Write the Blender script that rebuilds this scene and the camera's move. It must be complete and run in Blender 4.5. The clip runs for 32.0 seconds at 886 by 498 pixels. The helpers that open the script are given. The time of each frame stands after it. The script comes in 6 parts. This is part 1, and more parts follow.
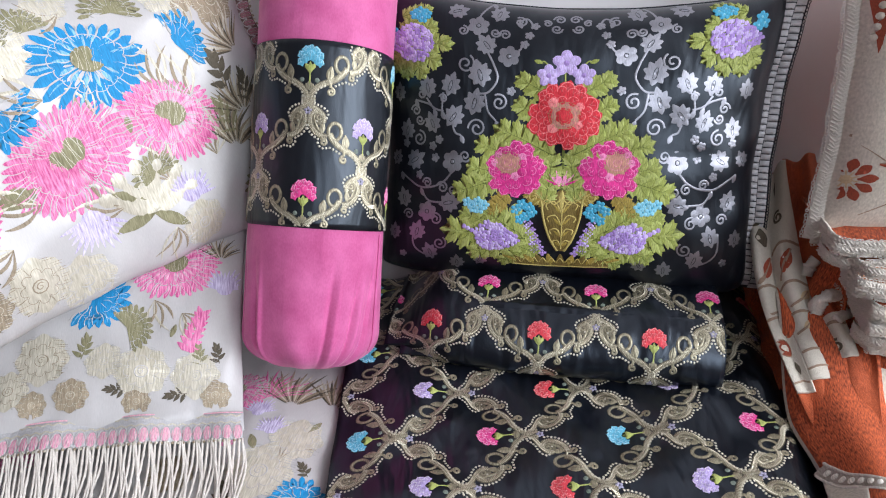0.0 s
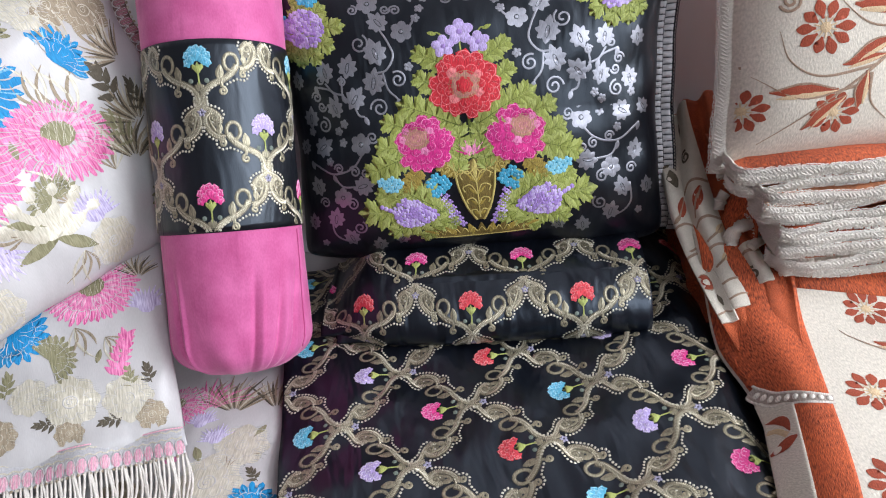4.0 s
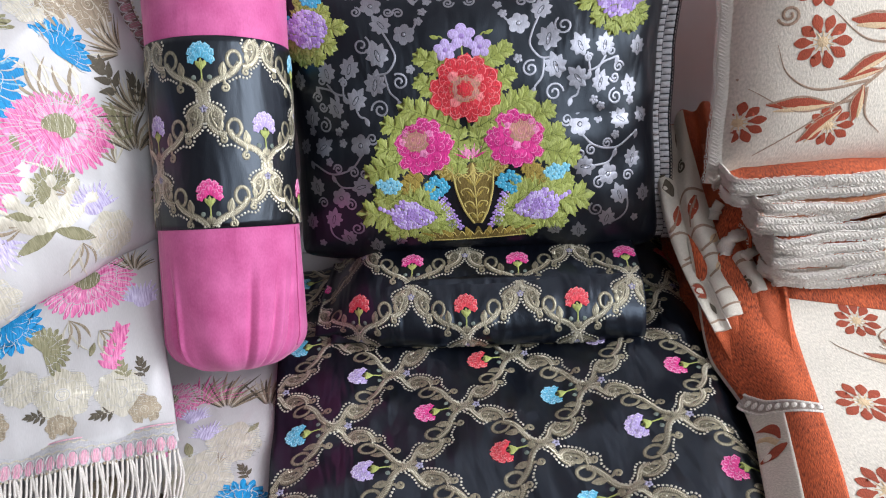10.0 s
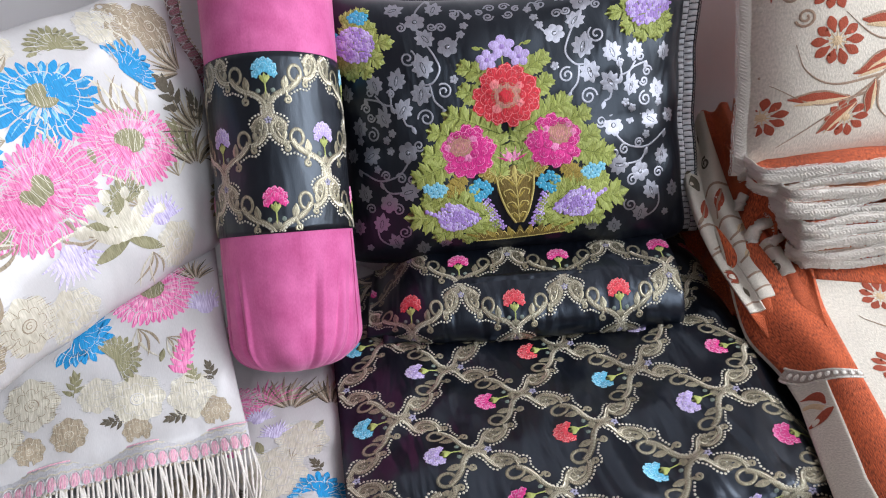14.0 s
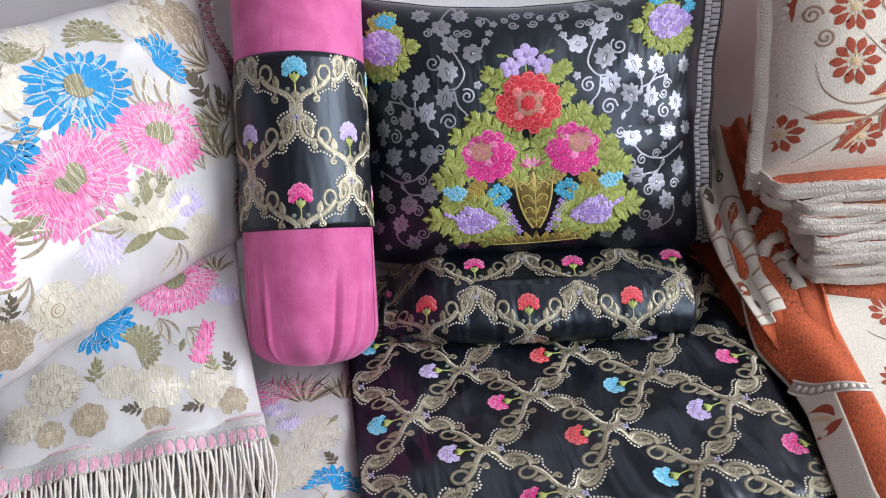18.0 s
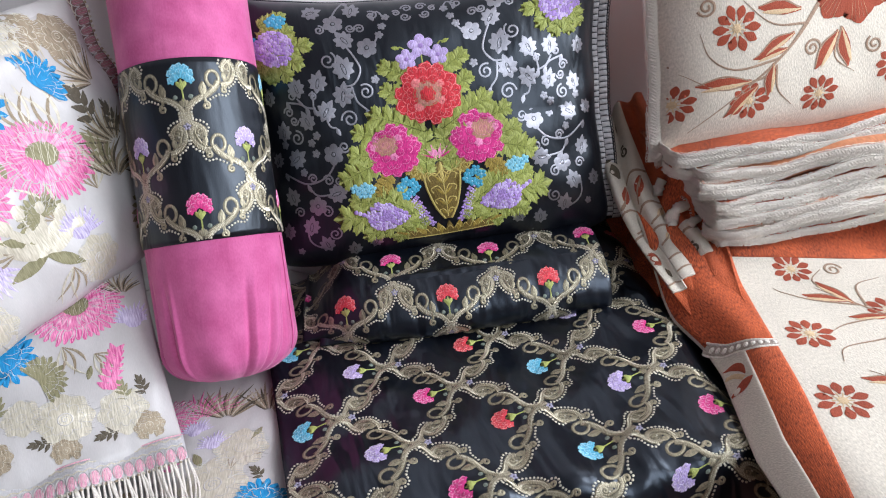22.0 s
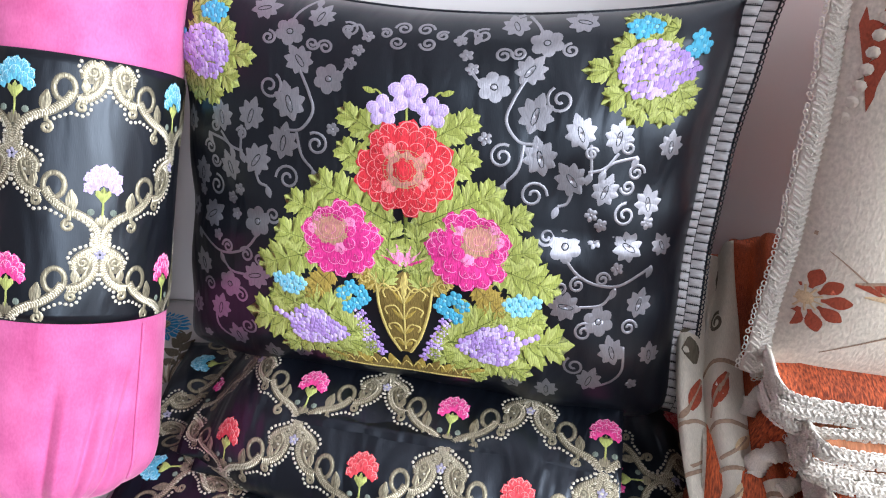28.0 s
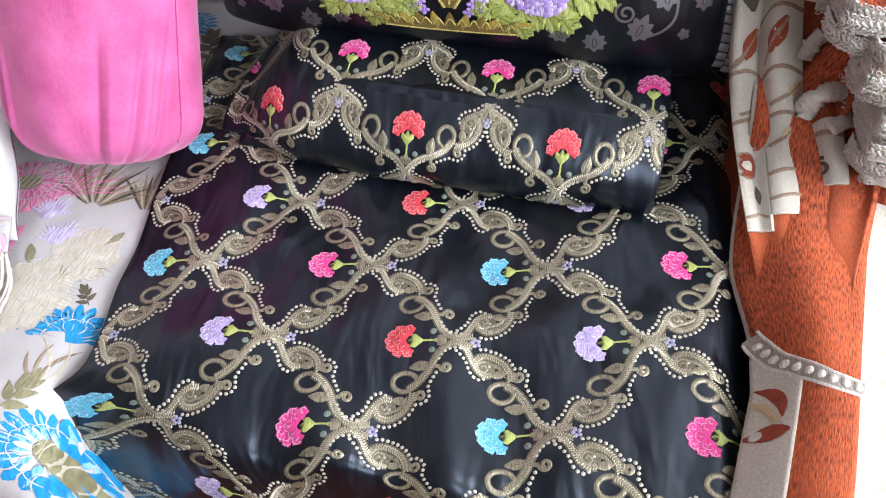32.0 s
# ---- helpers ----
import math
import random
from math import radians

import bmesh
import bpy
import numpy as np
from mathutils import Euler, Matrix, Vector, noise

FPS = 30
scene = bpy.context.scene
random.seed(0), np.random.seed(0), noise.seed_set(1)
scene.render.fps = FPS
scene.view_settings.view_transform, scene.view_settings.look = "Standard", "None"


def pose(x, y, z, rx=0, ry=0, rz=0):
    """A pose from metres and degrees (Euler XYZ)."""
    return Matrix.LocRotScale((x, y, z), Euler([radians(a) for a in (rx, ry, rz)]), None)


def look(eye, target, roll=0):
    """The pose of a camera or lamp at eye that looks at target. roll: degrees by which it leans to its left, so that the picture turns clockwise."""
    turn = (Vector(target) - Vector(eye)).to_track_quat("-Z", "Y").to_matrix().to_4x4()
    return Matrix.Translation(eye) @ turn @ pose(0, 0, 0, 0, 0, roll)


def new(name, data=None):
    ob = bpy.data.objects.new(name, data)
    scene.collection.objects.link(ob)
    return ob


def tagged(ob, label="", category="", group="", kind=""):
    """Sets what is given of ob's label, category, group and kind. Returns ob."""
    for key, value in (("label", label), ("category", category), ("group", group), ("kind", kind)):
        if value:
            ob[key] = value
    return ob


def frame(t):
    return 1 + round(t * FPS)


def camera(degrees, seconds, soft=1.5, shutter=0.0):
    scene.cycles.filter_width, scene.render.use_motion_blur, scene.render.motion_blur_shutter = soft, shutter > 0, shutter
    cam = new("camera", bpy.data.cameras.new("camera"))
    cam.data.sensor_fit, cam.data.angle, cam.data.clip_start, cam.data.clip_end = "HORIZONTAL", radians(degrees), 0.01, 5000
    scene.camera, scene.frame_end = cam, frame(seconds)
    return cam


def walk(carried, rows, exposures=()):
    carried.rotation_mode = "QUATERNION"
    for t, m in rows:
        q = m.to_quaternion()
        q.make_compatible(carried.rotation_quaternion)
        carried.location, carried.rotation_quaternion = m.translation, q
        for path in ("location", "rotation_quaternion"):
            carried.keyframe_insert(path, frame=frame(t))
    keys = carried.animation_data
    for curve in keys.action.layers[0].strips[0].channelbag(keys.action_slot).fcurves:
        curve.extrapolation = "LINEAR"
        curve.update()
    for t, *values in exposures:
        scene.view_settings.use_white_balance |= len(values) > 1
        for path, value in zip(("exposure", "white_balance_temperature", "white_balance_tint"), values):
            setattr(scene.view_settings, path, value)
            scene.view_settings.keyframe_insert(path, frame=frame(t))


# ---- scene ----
cam = camera(64.8, 32.0, soft=1.1)
METRES, EYE, TILT, LEAN, TURN = 1.4, 1.06, -27.0, 0.0, 9.0
ROWS = [
    (0.0, 0.0, 0.0, 0.0, 0.0, 0.0, -0.0),
    (0.5, 0.0151, 0.0007, 0.0018, -3.25, 0.45, 2.88),
    (1.0, 0.024, -0.0009, 0.0029, -3.18, 0.13, 7.22),
    (1.5, 0.0259, -0.0046, 0.0036, -3.2, 0.61, 7.1),
    (2.0, 0.0284, -0.0037, 0.0021, -3.81, 0.03, 7.0),
    (2.5, 0.0304, -0.0044, 0.0022, -4.66, -0.14, 7.7),
    (3.0, 0.0282, -0.0025, 0.0005, -4.53, -0.5, 7.59),
    (3.5, 0.0274, -0.0002, 0.0001, -4.56, -1.33, 7.54),
    (4.0, 0.0288, 0.0004, -0.0009, -4.08, -2.1, 8.06),
    (4.5, 0.0311, 0.003, -0.0002, -4.38, -2.31, 8.55),
    (6.5, 0.0407, 0.0099, -0.001, -4.63, -2.5, 9.44),
    (7.0, 0.0389, 0.008, 0.0006, -4.25, -1.78, 9.26),
    (7.5, 0.0358, 0.0056, -0.0028, -3.04, -1.85, 8.52),
    (8.0, 0.0299, -0.001, -0.0058, -4.02, -1.98, 6.91),
    (8.5, 0.0266, -0.0069, -0.0087, -3.12, -1.64, 6.2),
    (9.0, 0.0238, -0.0058, -0.0064, -3.6, -1.28, 6.3),
    (9.5, 0.0196, -0.0019, -0.009, -3.58, -1.94, 5.84),
    (10.0, 0.0234, -0.0028, -0.0057, -4.69, -1.51, 6.59),
    (10.5, 0.029, -0.0043, -0.0054, -4.69, -0.71, 7.12),
    (11.0, -0.008, -0.007, -0.0148, -2.45, -1.75, 1.05),
    (11.5, -0.0622, -0.0209, -0.0203, -3.26, 0.53, 5.63),
    (12.0, -0.1085, -0.042, -0.0371, -1.1, 0.41, 5.79),
    (12.5, -0.1211, -0.0475, -0.0259, -2.1, 1.37, 4.86),
    (13.0, -0.1045, -0.0438, -0.0215, -4.92, 1.9, 5.52),
    (13.5, -0.0734, -0.0339, -0.0247, -7.63, 0.32, 7.45),
    (14.0, -0.0565, -0.0315, -0.025, -6.82, 0.59, 8.87),
    (14.5, -0.0759, -0.0356, -0.0258, -5.32, 0.6, 7.17),
    (16.5, -0.0774, -0.0257, -0.0211, -6.05, 0.73, 6.56),
    (17.0, -0.0709, -0.0236, -0.021, -6.24, 0.46, 7.14),
    (17.5, -0.0677, -0.0301, -0.0233, -7.34, 0.64, 7.9),
    (18.0, -0.078, -0.0407, -0.0284, -6.96, 1.2, 6.77),
    (18.5, -0.0774, -0.0514, -0.0329, -6.43, 1.58, 7.46),
    (19.0, -0.0739, -0.0566, -0.0387, -7.22, 1.43, 8.04),
    (19.5, -0.0782, -0.057, -0.0351, -7.83, 2.08, 7.8),
    (20.0, -0.0814, -0.052, -0.0357, -7.02, 1.92, 7.59),
    (20.5, -0.0777, -0.0462, -0.036, -7.15, 0.7, 7.99),
    (21.0, -0.0642, -0.0408, -0.0349, -9.41, -0.6, 9.63),
    (21.5, -0.0504, -0.0397, -0.0337, -10.71, 0.39, 11.92),
    (22.0, -0.0469, -0.0399, -0.0355, -11.53, 0.17, 12.18),
    (22.5, -0.0557, -0.0423, -0.0312, -10.81, 1.31, 11.04),
    (23.0, -0.0649, -0.0441, -0.0342, -9.6, 1.54, 9.12),
    (23.5, -0.0703, -0.0469, -0.0346, -9.43, 1.58, 8.54),
    (24.0, -0.0676, -0.0471, -0.036, -9.31, 1.16, 8.68),
    (24.5, -0.0284, -0.0291, -0.0271, -11.59, -0.24, 9.45),
    (25.0, 0.0367, -0.0176, -0.0155, -9.55, 0.76, 8.08),
    (25.5, 0.0601, -0.0033, -0.0145, -4.35, 0.78, 6.22),
    (27.5, 0.1502, 0.1793, 0.0963, 3.98, -1.8, -2.18),
    (28.0, 0.1583, 0.2015, 0.0994, 2.46, -3.19, -2.86),
    (28.5, 0.1565, 0.2118, 0.0991, 1.85, -4.81, -2.09),
    (29.0, 0.1543, 0.2132, 0.0905, 1.8, -6.67, -2.39),
    (29.5, 0.153, 0.2067, 0.0812, 2.15, -8.86, -1.25),
    (30.0, 0.1466, 0.1975, 0.0656, 3.31, -11.33, -1.81),
    (30.5, 0.1476, 0.1943, 0.0444, 3.73, -15.43, -1.16),
    (31.0, 0.1478, 0.19, 0.0247, 5.16, -18.05, -2.5),
    (31.5, 0.1469, 0.1892, 0.0186, 4.28, -19.48, -2.17),
    (32.0, 0.1432, 0.1891, 0.012, 3.61, -20.66, -1.64),
]
walk(cam, [(t, pose(0, 0, EYE, TILT, LEAN, TURN) @ pose(METRES * x, METRES * y, METRES * z, 90 + pitch, roll, yaw)) for t, x, y, z, yaw, pitch, roll in ROWS],
     exposures=((0.0, -0.05), (25.0, -0.05), (27.5, 0.44), (30.0, 0.60), (32.0, 0.44)))

# ---- light ----
world = bpy.data.worlds.new("sky")
scene.world = world
world.use_nodes = True
wn = world.node_tree
sky = wn.nodes.new("ShaderNodeTexSky")
sky.sky_type, sky.sun_disc = "NISHITA", False
sky.sun_elevation, sky.sun_rotation = radians(48), radians(120)
wn.links.new(sky.outputs[0], wn.nodes["Background"].inputs[0])
wn.nodes["Background"].inputs[1].default_value = 0.1


def window_light(name, eye, target, sx, sy, power, colour):
    lamp = bpy.data.lights.new(name, "AREA")
    lamp.shape, lamp.size, lamp.size_y, lamp.energy, lamp.color = "RECTANGLE", sx, sy, power, colour
    ob = new(name, lamp)
    ob.matrix_world = look(eye, target)
    return ob


window_light("window_light_side", (2.16, -0.05, 1.72), (0.0, 0.5, 0.5), 1.6, 1.7, 98, (0.95, 0.98, 1.05))
window_light("window_light_front", (1.55, -2.36, 1.85), (0.6, 0.9, 0.6), 0.95, 1.3, 38, (0.93, 0.98, 1.07))

# ---- materials ----
MATS = {}


def node(nt, kind, **inputs):
    n = nt.nodes.new(kind)
    for key, value in inputs.items():
        key = key.replace("_", " ")
        if key in n.inputs:
            n.inputs[key].default_value = value
    return n


def fabric(name, colour, rough=0.5, metal=0.0, sheen=0.0, vary=0.15, thread=900.0, relief=0.25, aniso=0.0, second=None,
           pile=False, spec=0.5, fold=0.0, stretch=6.0, patch=14.0, gain=0.0, tint=None, fold_deep=0.006):
    """A woven cloth: threads along the cloth's own coordinates, uneven dye and nap tones at a larger scale, a fine
    relief.
    """
    if name in MATS:
        return MATS[name]
    mat = bpy.data.materials.new(name)
    mat.use_nodes = True
    nt = mat.node_tree
    bsdf = nt.nodes["Principled BSDF"]
    link = nt.links.new
    uv = nt.nodes.new("ShaderNodeUVMap")
    uv.uv_map = "cloth"
    obj = nt.nodes.new("ShaderNodeTexCoord")
    big = node(nt, "ShaderNodeTexNoise", Scale=patch, Detail=4.0)
    link(obj.outputs["Object"], big.inputs["Vector"])
    mapping = nt.nodes.new("ShaderNodeMapping")
    mapping.inputs["Scale"].default_value = (thread, thread / stretch, 1)
    link(uv.outputs[0], mapping.inputs[0])
    fine = node(nt, "ShaderNodeTexNoise", Scale=1.0, Detail=2.0)
    link(mapping.outputs[0], fine.inputs["Vector"])
    mix = nt.nodes.new("ShaderNodeMix")
    mix.data_type = "RGBA"
    dark = tuple(c * (1 - vary) for c in colour) + (1,)
    light = tuple(min(c * (1 + vary), 0.95) for c in (second or colour)) + (1,)
    mix.inputs[6].default_value, mix.inputs[7].default_value = dark, light
    add = nt.nodes.new("ShaderNodeMath")
    add.operation = "MULTIPLY_ADD"
    link(fine.outputs[0], add.inputs[0])
    gain = gain or (3.0 if pile else 1.6)
    add.inputs[1].default_value = gain
    half = nt.nodes.new("ShaderNodeMath")
    half.operation = "MULTIPLY_ADD"
    link(big.outputs[0], half.inputs[0])
    half.inputs[1].default_value, half.inputs[2].default_value = 1.2, -0.1 - 0.5 * gain
    link(half.outputs[0], add.inputs[2])
    link(add.outputs[0], mix.inputs[0])
    link(mix.outputs[2], bsdf.inputs["Base Color"])
    bsdf.inputs["Roughness"].default_value = rough
    bsdf.inputs["Metallic"].default_value = metal
    bsdf.inputs["Specular IOR Level"].default_value = spec
    bsdf.inputs["Sheen Weight"].default_value = sheen
    if tint:
        bsdf.inputs["Specular Tint"].default_value = (*tint, 1)
    bsdf.inputs["Sheen Roughness"].default_value = 0.4
    bsdf.inputs["Sheen Tint"].default_value = tuple(0.5 + 0.5 * c / max(colour) for c in colour) + (1,)
    if aniso:
        bsdf.inputs["Anisotropic"].default_value = aniso
        tan = nt.nodes.new("ShaderNodeTangent")
        tan.direction_type, tan.uv_map = "UV_MAP", "cloth"
        link(tan.outputs[0], bsdf.inputs["Tangent"])
    bump = node(nt, "ShaderNodeBump", Strength=relief, Distance=0.0006)
    link(fine.outputs[0], bump.inputs["Height"])
    if fold:
        soft = node(nt, "ShaderNodeTexNoise", Scale=1.0, Detail=2.0, Distortion=0.5)
        drawn = nt.nodes.new("ShaderNodeMapping")
        drawn.inputs["Scale"].default_value = (fold, fold / 3.2, 1)
        drawn.inputs["Rotation"].default_value = (0, 0, 0.22)
        link(uv.outputs[0], drawn.inputs[0])
        link(drawn.outputs[0], soft.inputs["Vector"])
        bump2 = node(nt, "ShaderNodeBump", Strength=0.35, Distance=fold_deep)
        link(soft.outputs[0], bump2.inputs["Height"])
        link(bump2.outputs[0], bump.inputs["Normal"])
    link(bump.outputs[0], bsdf.inputs["Normal"])
    MATS[name] = mat
    return mat


def plain(name, colour, rough=0.6, scale=20.0, vary=0.08, relief=0.1, distance=0.002):
    """A painted, plastered or wooden surface with stains at two scales."""
    if name in MATS:
        return MATS[name]
    mat = bpy.data.materials.new(name)
    mat.use_nodes = True
    nt = mat.node_tree
    bsdf = nt.nodes["Principled BSDF"]
    obj = nt.nodes.new("ShaderNodeTexCoord")
    a = node(nt, "ShaderNodeTexNoise", Scale=scale, Detail=8.0, Roughness=0.65)
    nt.links.new(obj.outputs["Object"], a.inputs["Vector"])
    mix = nt.nodes.new("ShaderNodeMix")
    mix.data_type = "RGBA"
    mix.inputs[6].default_value = tuple(c * (1 - vary) for c in colour) + (1,)
    mix.inputs[7].default_value = tuple(min(c * (1 + vary), 0.95) for c in colour) + (1,)
    nt.links.new(a.outputs[0], mix.inputs[0])
    nt.links.new(mix.outputs[2], bsdf.inputs["Base Color"])
    bsdf.inputs["Roughness"].default_value = rough
    bump = node(nt, "ShaderNodeBump", Strength=relief, Distance=distance)
    nt.links.new(a.outputs[0], bump.inputs["Height"])
    nt.links.new(bump.outputs[0], bsdf.inputs["Normal"])
    MATS[name] = mat
    return mat


BLACK = fabric("black satin", (0.003, 0.004, 0.007), rough=0.32, spec=0.68, relief=0.16, aniso=0.5, tint=(0.72, 0.84, 1.0), fold=24.0, fold_deep=0.036, vary=0.3)
BLACK_SIDE = fabric("black cushion satin", (0.004, 0.0045, 0.007), rough=0.34, spec=0.55, relief=0.14, aniso=0.5, tint=(0.74, 0.86, 1.0), vary=0.3, fold=30.0, fold_deep=0.010)
VINE = fabric("grey jacquard", (0.31, 0.315, 0.355), rough=0.40, metal=0.92, relief=0.3, aniso=0.5)
GOLD = fabric("gold thread", (0.30, 0.275, 0.195), rough=0.38, metal=0.6, relief=1.0, vary=0.42, thread=850, gain=2.6, stretch=5.0)
GOLD_D = fabric("dull gold ground", (0.15, 0.135, 0.095), rough=0.45, metal=0.4, relief=1.0, vary=0.4, thread=850, gain=2.6, stretch=3.0)
BEAD = fabric("pale gold stitch", (0.50, 0.48, 0.40), rough=0.35, metal=0.35, relief=0.5, thread=1200, vary=0.3)
RIB = fabric("light gold rib", (0.62, 0.58, 0.46), rough=0.34, metal=0.6, relief=0.6, thread=1000, vary=0.3)
# The paler second tone puts highlights of the velvet's nap into the colour.
PINK = fabric("pink velvet", (0.44, 0.050, 0.19), rough=0.7, sheen=0.5, relief=0.25, vary=0.12, thread=500, second=(0.64, 0.165, 0.375), fold=34.0, spec=0.25, patch=24.0, gain=0.4, stretch=2.0)
IVORY = fabric("ivory satin", (0.52, 0.51, 0.51), rough=0.33, relief=0.14, vary=0.06, spec=0.55, aniso=0.4, fold=12.0, fold_deep=0.022)
CREAM = fabric("cream chenille", (0.58, 0.54, 0.465), rough=0.85, sheen=0.2, relief=1.0, vary=0.16, thread=480, stretch=2, gain=2.4)
RUST = fabric("rust chenille", (0.26, 0.046, 0.018), rough=0.85, sheen=0.06, relief=1.0, vary=0.40, thread=760, gain=3.0, pile=True, stretch=4.5, second=(0.45, 0.090, 0.028))
BRAID = fabric("cream braid", (0.70, 0.66, 0.60), rough=0.8, relief=1.0, vary=0.2, thread=900, stretch=1.0)
SILVER = fabric("silver braid", (0.52, 0.52, 0.54), rough=0.5, metal=0.2, relief=0.8, vary=0.2, thread=1000)
# Unseen side and front walls, toned dark so that the black satin reflects less.
ROOM = plain("dark unseen wall", (0.24, 0.21, 0.19), 0.8, 8.0, 0.06, 0.15)
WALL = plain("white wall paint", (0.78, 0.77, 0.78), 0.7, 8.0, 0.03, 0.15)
# Unseen ceiling, greyed to weaken its reflection in the seat satin.
CEILING = plain("toned down unseen ceiling", (0.55, 0.54, 0.54), 0.8, 8.0, 0.03, 0.15)
FLOOR = plain("red brown floor tile", (0.16, 0.05, 0.03), 0.35, 9.0, 0.3, 0.1)
WOOD = plain("red brown lacquered wood", (0.13, 0.03, 0.018), 0.35, 30.0, 0.35, 0.1)
FOAM = plain("dark seat fabric", (0.03, 0.028, 0.03), 0.9, 60.0, 0.2, 0.3)


def thread(name, colour, **more):
    """Embroidery thread in one colour."""
    return fabric("thread " + name, colour, **{**dict(rough=0.6, relief=1.0, vary=0.30, thread=900, sheen=0.15, spec=0.3, gain=2.2, stretch=5.0), **more})


RED_D, ROSE_D = thread("deep red", (0.26, 0.012, 0.02)), thread("deep magenta", (0.30, 0.012, 0.11))
RED, RED2 = thread("red", (0.58, 0.028, 0.045)), thread("coral", (0.82, 0.24, 0.25))
ROSE, ROSE2 = thread("magenta", (0.58, 0.028, 0.22)), thread("rose", (0.83, 0.26, 0.49))
LILAC, LILAC2 = thread("lilac", (0.36, 0.24, 0.58)), thread("pale lilac", (0.52, 0.42, 0.72))
BLUE, BLUE2 = thread("sky blue", (0.06, 0.36, 0.55)), thread("pale blue", (0.22, 0.55, 0.70))
STRAW_PINK = thread("straw pink", (0.55, 0.17, 0.24), second=(0.48, 0.26, 0.17))
GREEN, GREEN2 = thread("leaf green", (0.275, 0.32, 0.075)), thread("bright green", (0.36, 0.41, 0.125))
DGREEN = thread("stem green", (0.10, 0.13, 0.025))
OCHRE, OCHRE2 = thread("ochre", (0.32, 0.24, 0.05)), thread("pale ochre", (0.46, 0.38, 0.12))
AZURE = thread("azure", (0.010, 0.22, 0.50), second=(0.015, 0.27, 0.56), thread=620, stretch=7.0, gain=2.0, vary=0.15)
WPINK = thread("bright pink", (0.66, 0.09, 0.30), second=(0.76, 0.28, 0.48), thread=520, stretch=7.0, gain=2.6, vary=0.18)
WLILAC = thread("faded lilac", (0.44, 0.37, 0.62), second=(0.62, 0.58, 0.74), thread=520, stretch=7.0, gain=2.6, vary=0.18)
OLIVE = thread("olive", (0.20, 0.19, 0.10), second=(0.31, 0.295, 0.18), metal=0.1, thread=520, stretch=7.0, gain=2.0, vary=0.15)
TAUPE = thread("taupe", (0.27, 0.215, 0.145), second=(0.38, 0.32, 0.235), metal=0.1, thread=520, stretch=7.0, gain=2.0, vary=0.15)
IVGOLD = thread("ivory gold", (0.50, 0.465, 0.36), second=(0.64, 0.61, 0.52), rough=0.36, metal=0.15, thread=520, stretch=7.0, gain=2.0, vary=0.12)
WPINK2 = thread("pale pink", (0.74, 0.22, 0.44), second=(0.76, 0.46, 0.58), thread=520, stretch=7.0, gain=2.6, vary=0.18)
AZURE2 = thread("pale azure", (0.06, 0.34, 0.60), second=(0.30, 0.54, 0.74), thread=520, stretch=7.0, gain=2.6, vary=0.18)
SMOKE = thread("smoke brown", (0.10, 0.085, 0.06))
RUSTF = fabric("rust flower chenille", (0.29, 0.055, 0.026), rough=0.9, relief=0.9, vary=0.3, thread=700, stretch=2)
BROWN = fabric("brown outline chenille", (0.30, 0.21, 0.15), rough=0.9, relief=0.9, vary=0.3, thread=700, stretch=2)
TAN = fabric("tan chenille", (0.56, 0.42, 0.26), rough=0.9, relief=0.9, vary=0.2, thread=700, stretch=2)

# ---- building blocks ----
BASE = {}


def thing(name, at, label, category, group="", kind=""):
    ob = new(name)
    ob.empty_display_size = 0.05
    ob.location = at
    BASE[ob] = np.array(at, float)
    return tagged(ob, label, category, group, kind)


def mesh_part(name, verts, faces, mats, parent=None, slots=None, uvs=None, label="", smooth=True):
    """Links one mesh under its thing; verts are in the world's metres."""
    base = BASE[parent] if parent else np.zeros(3)
    me = bpy.data.meshes.new(name)
    v = np.asarray(verts, float).reshape(-1, 3)
    me.from_pydata((v - base).tolist(), [], faces)
    for m in mats if isinstance(mats, (list, tuple)) else [mats]:
        me.materials.append(m)
    if slots is not None:
        me.polygons.foreach_set("material_index", slots)
    if smooth:
        me.polygons.foreach_set("use_smooth", [True] * len(me.polygons))
    layer = me.uv_layers.new(name="cloth")
    flat = np.asarray(uvs, float) if uvs is not None else v[:, :2]
    index = np.zeros(len(me.loops), int)
    me.loops.foreach_get("vertex_index", index)
    layer.data.foreach_set("uv", flat[index].ravel())
    me.update()
    ob = new(name, me)
    if parent:
        ob.parent = parent
        BASE[ob] = base
    if label:
        ob["label"] = label
    return ob


class Surf:
    """A cloth surface: fn(u, v) in metres along the cloth gives places; at() adds a height along the normal."""

    def __init__(self, fn):
        self.fn = fn

    def at(self, u, v, h=0.0):
        u, v, e = np.asarray(u, float), np.asarray(v, float), 1e-4
        p = self.fn(u, v)
        n = np.cross(self.fn(u + e, v) - self.fn(u - e, v), self.fn(u, v + e) - self.fn(u, v - e))
        n /= np.linalg.norm(n, axis=-1, keepdims=True) + 1e-12
        return p + n * np.asarray(h)[..., None]


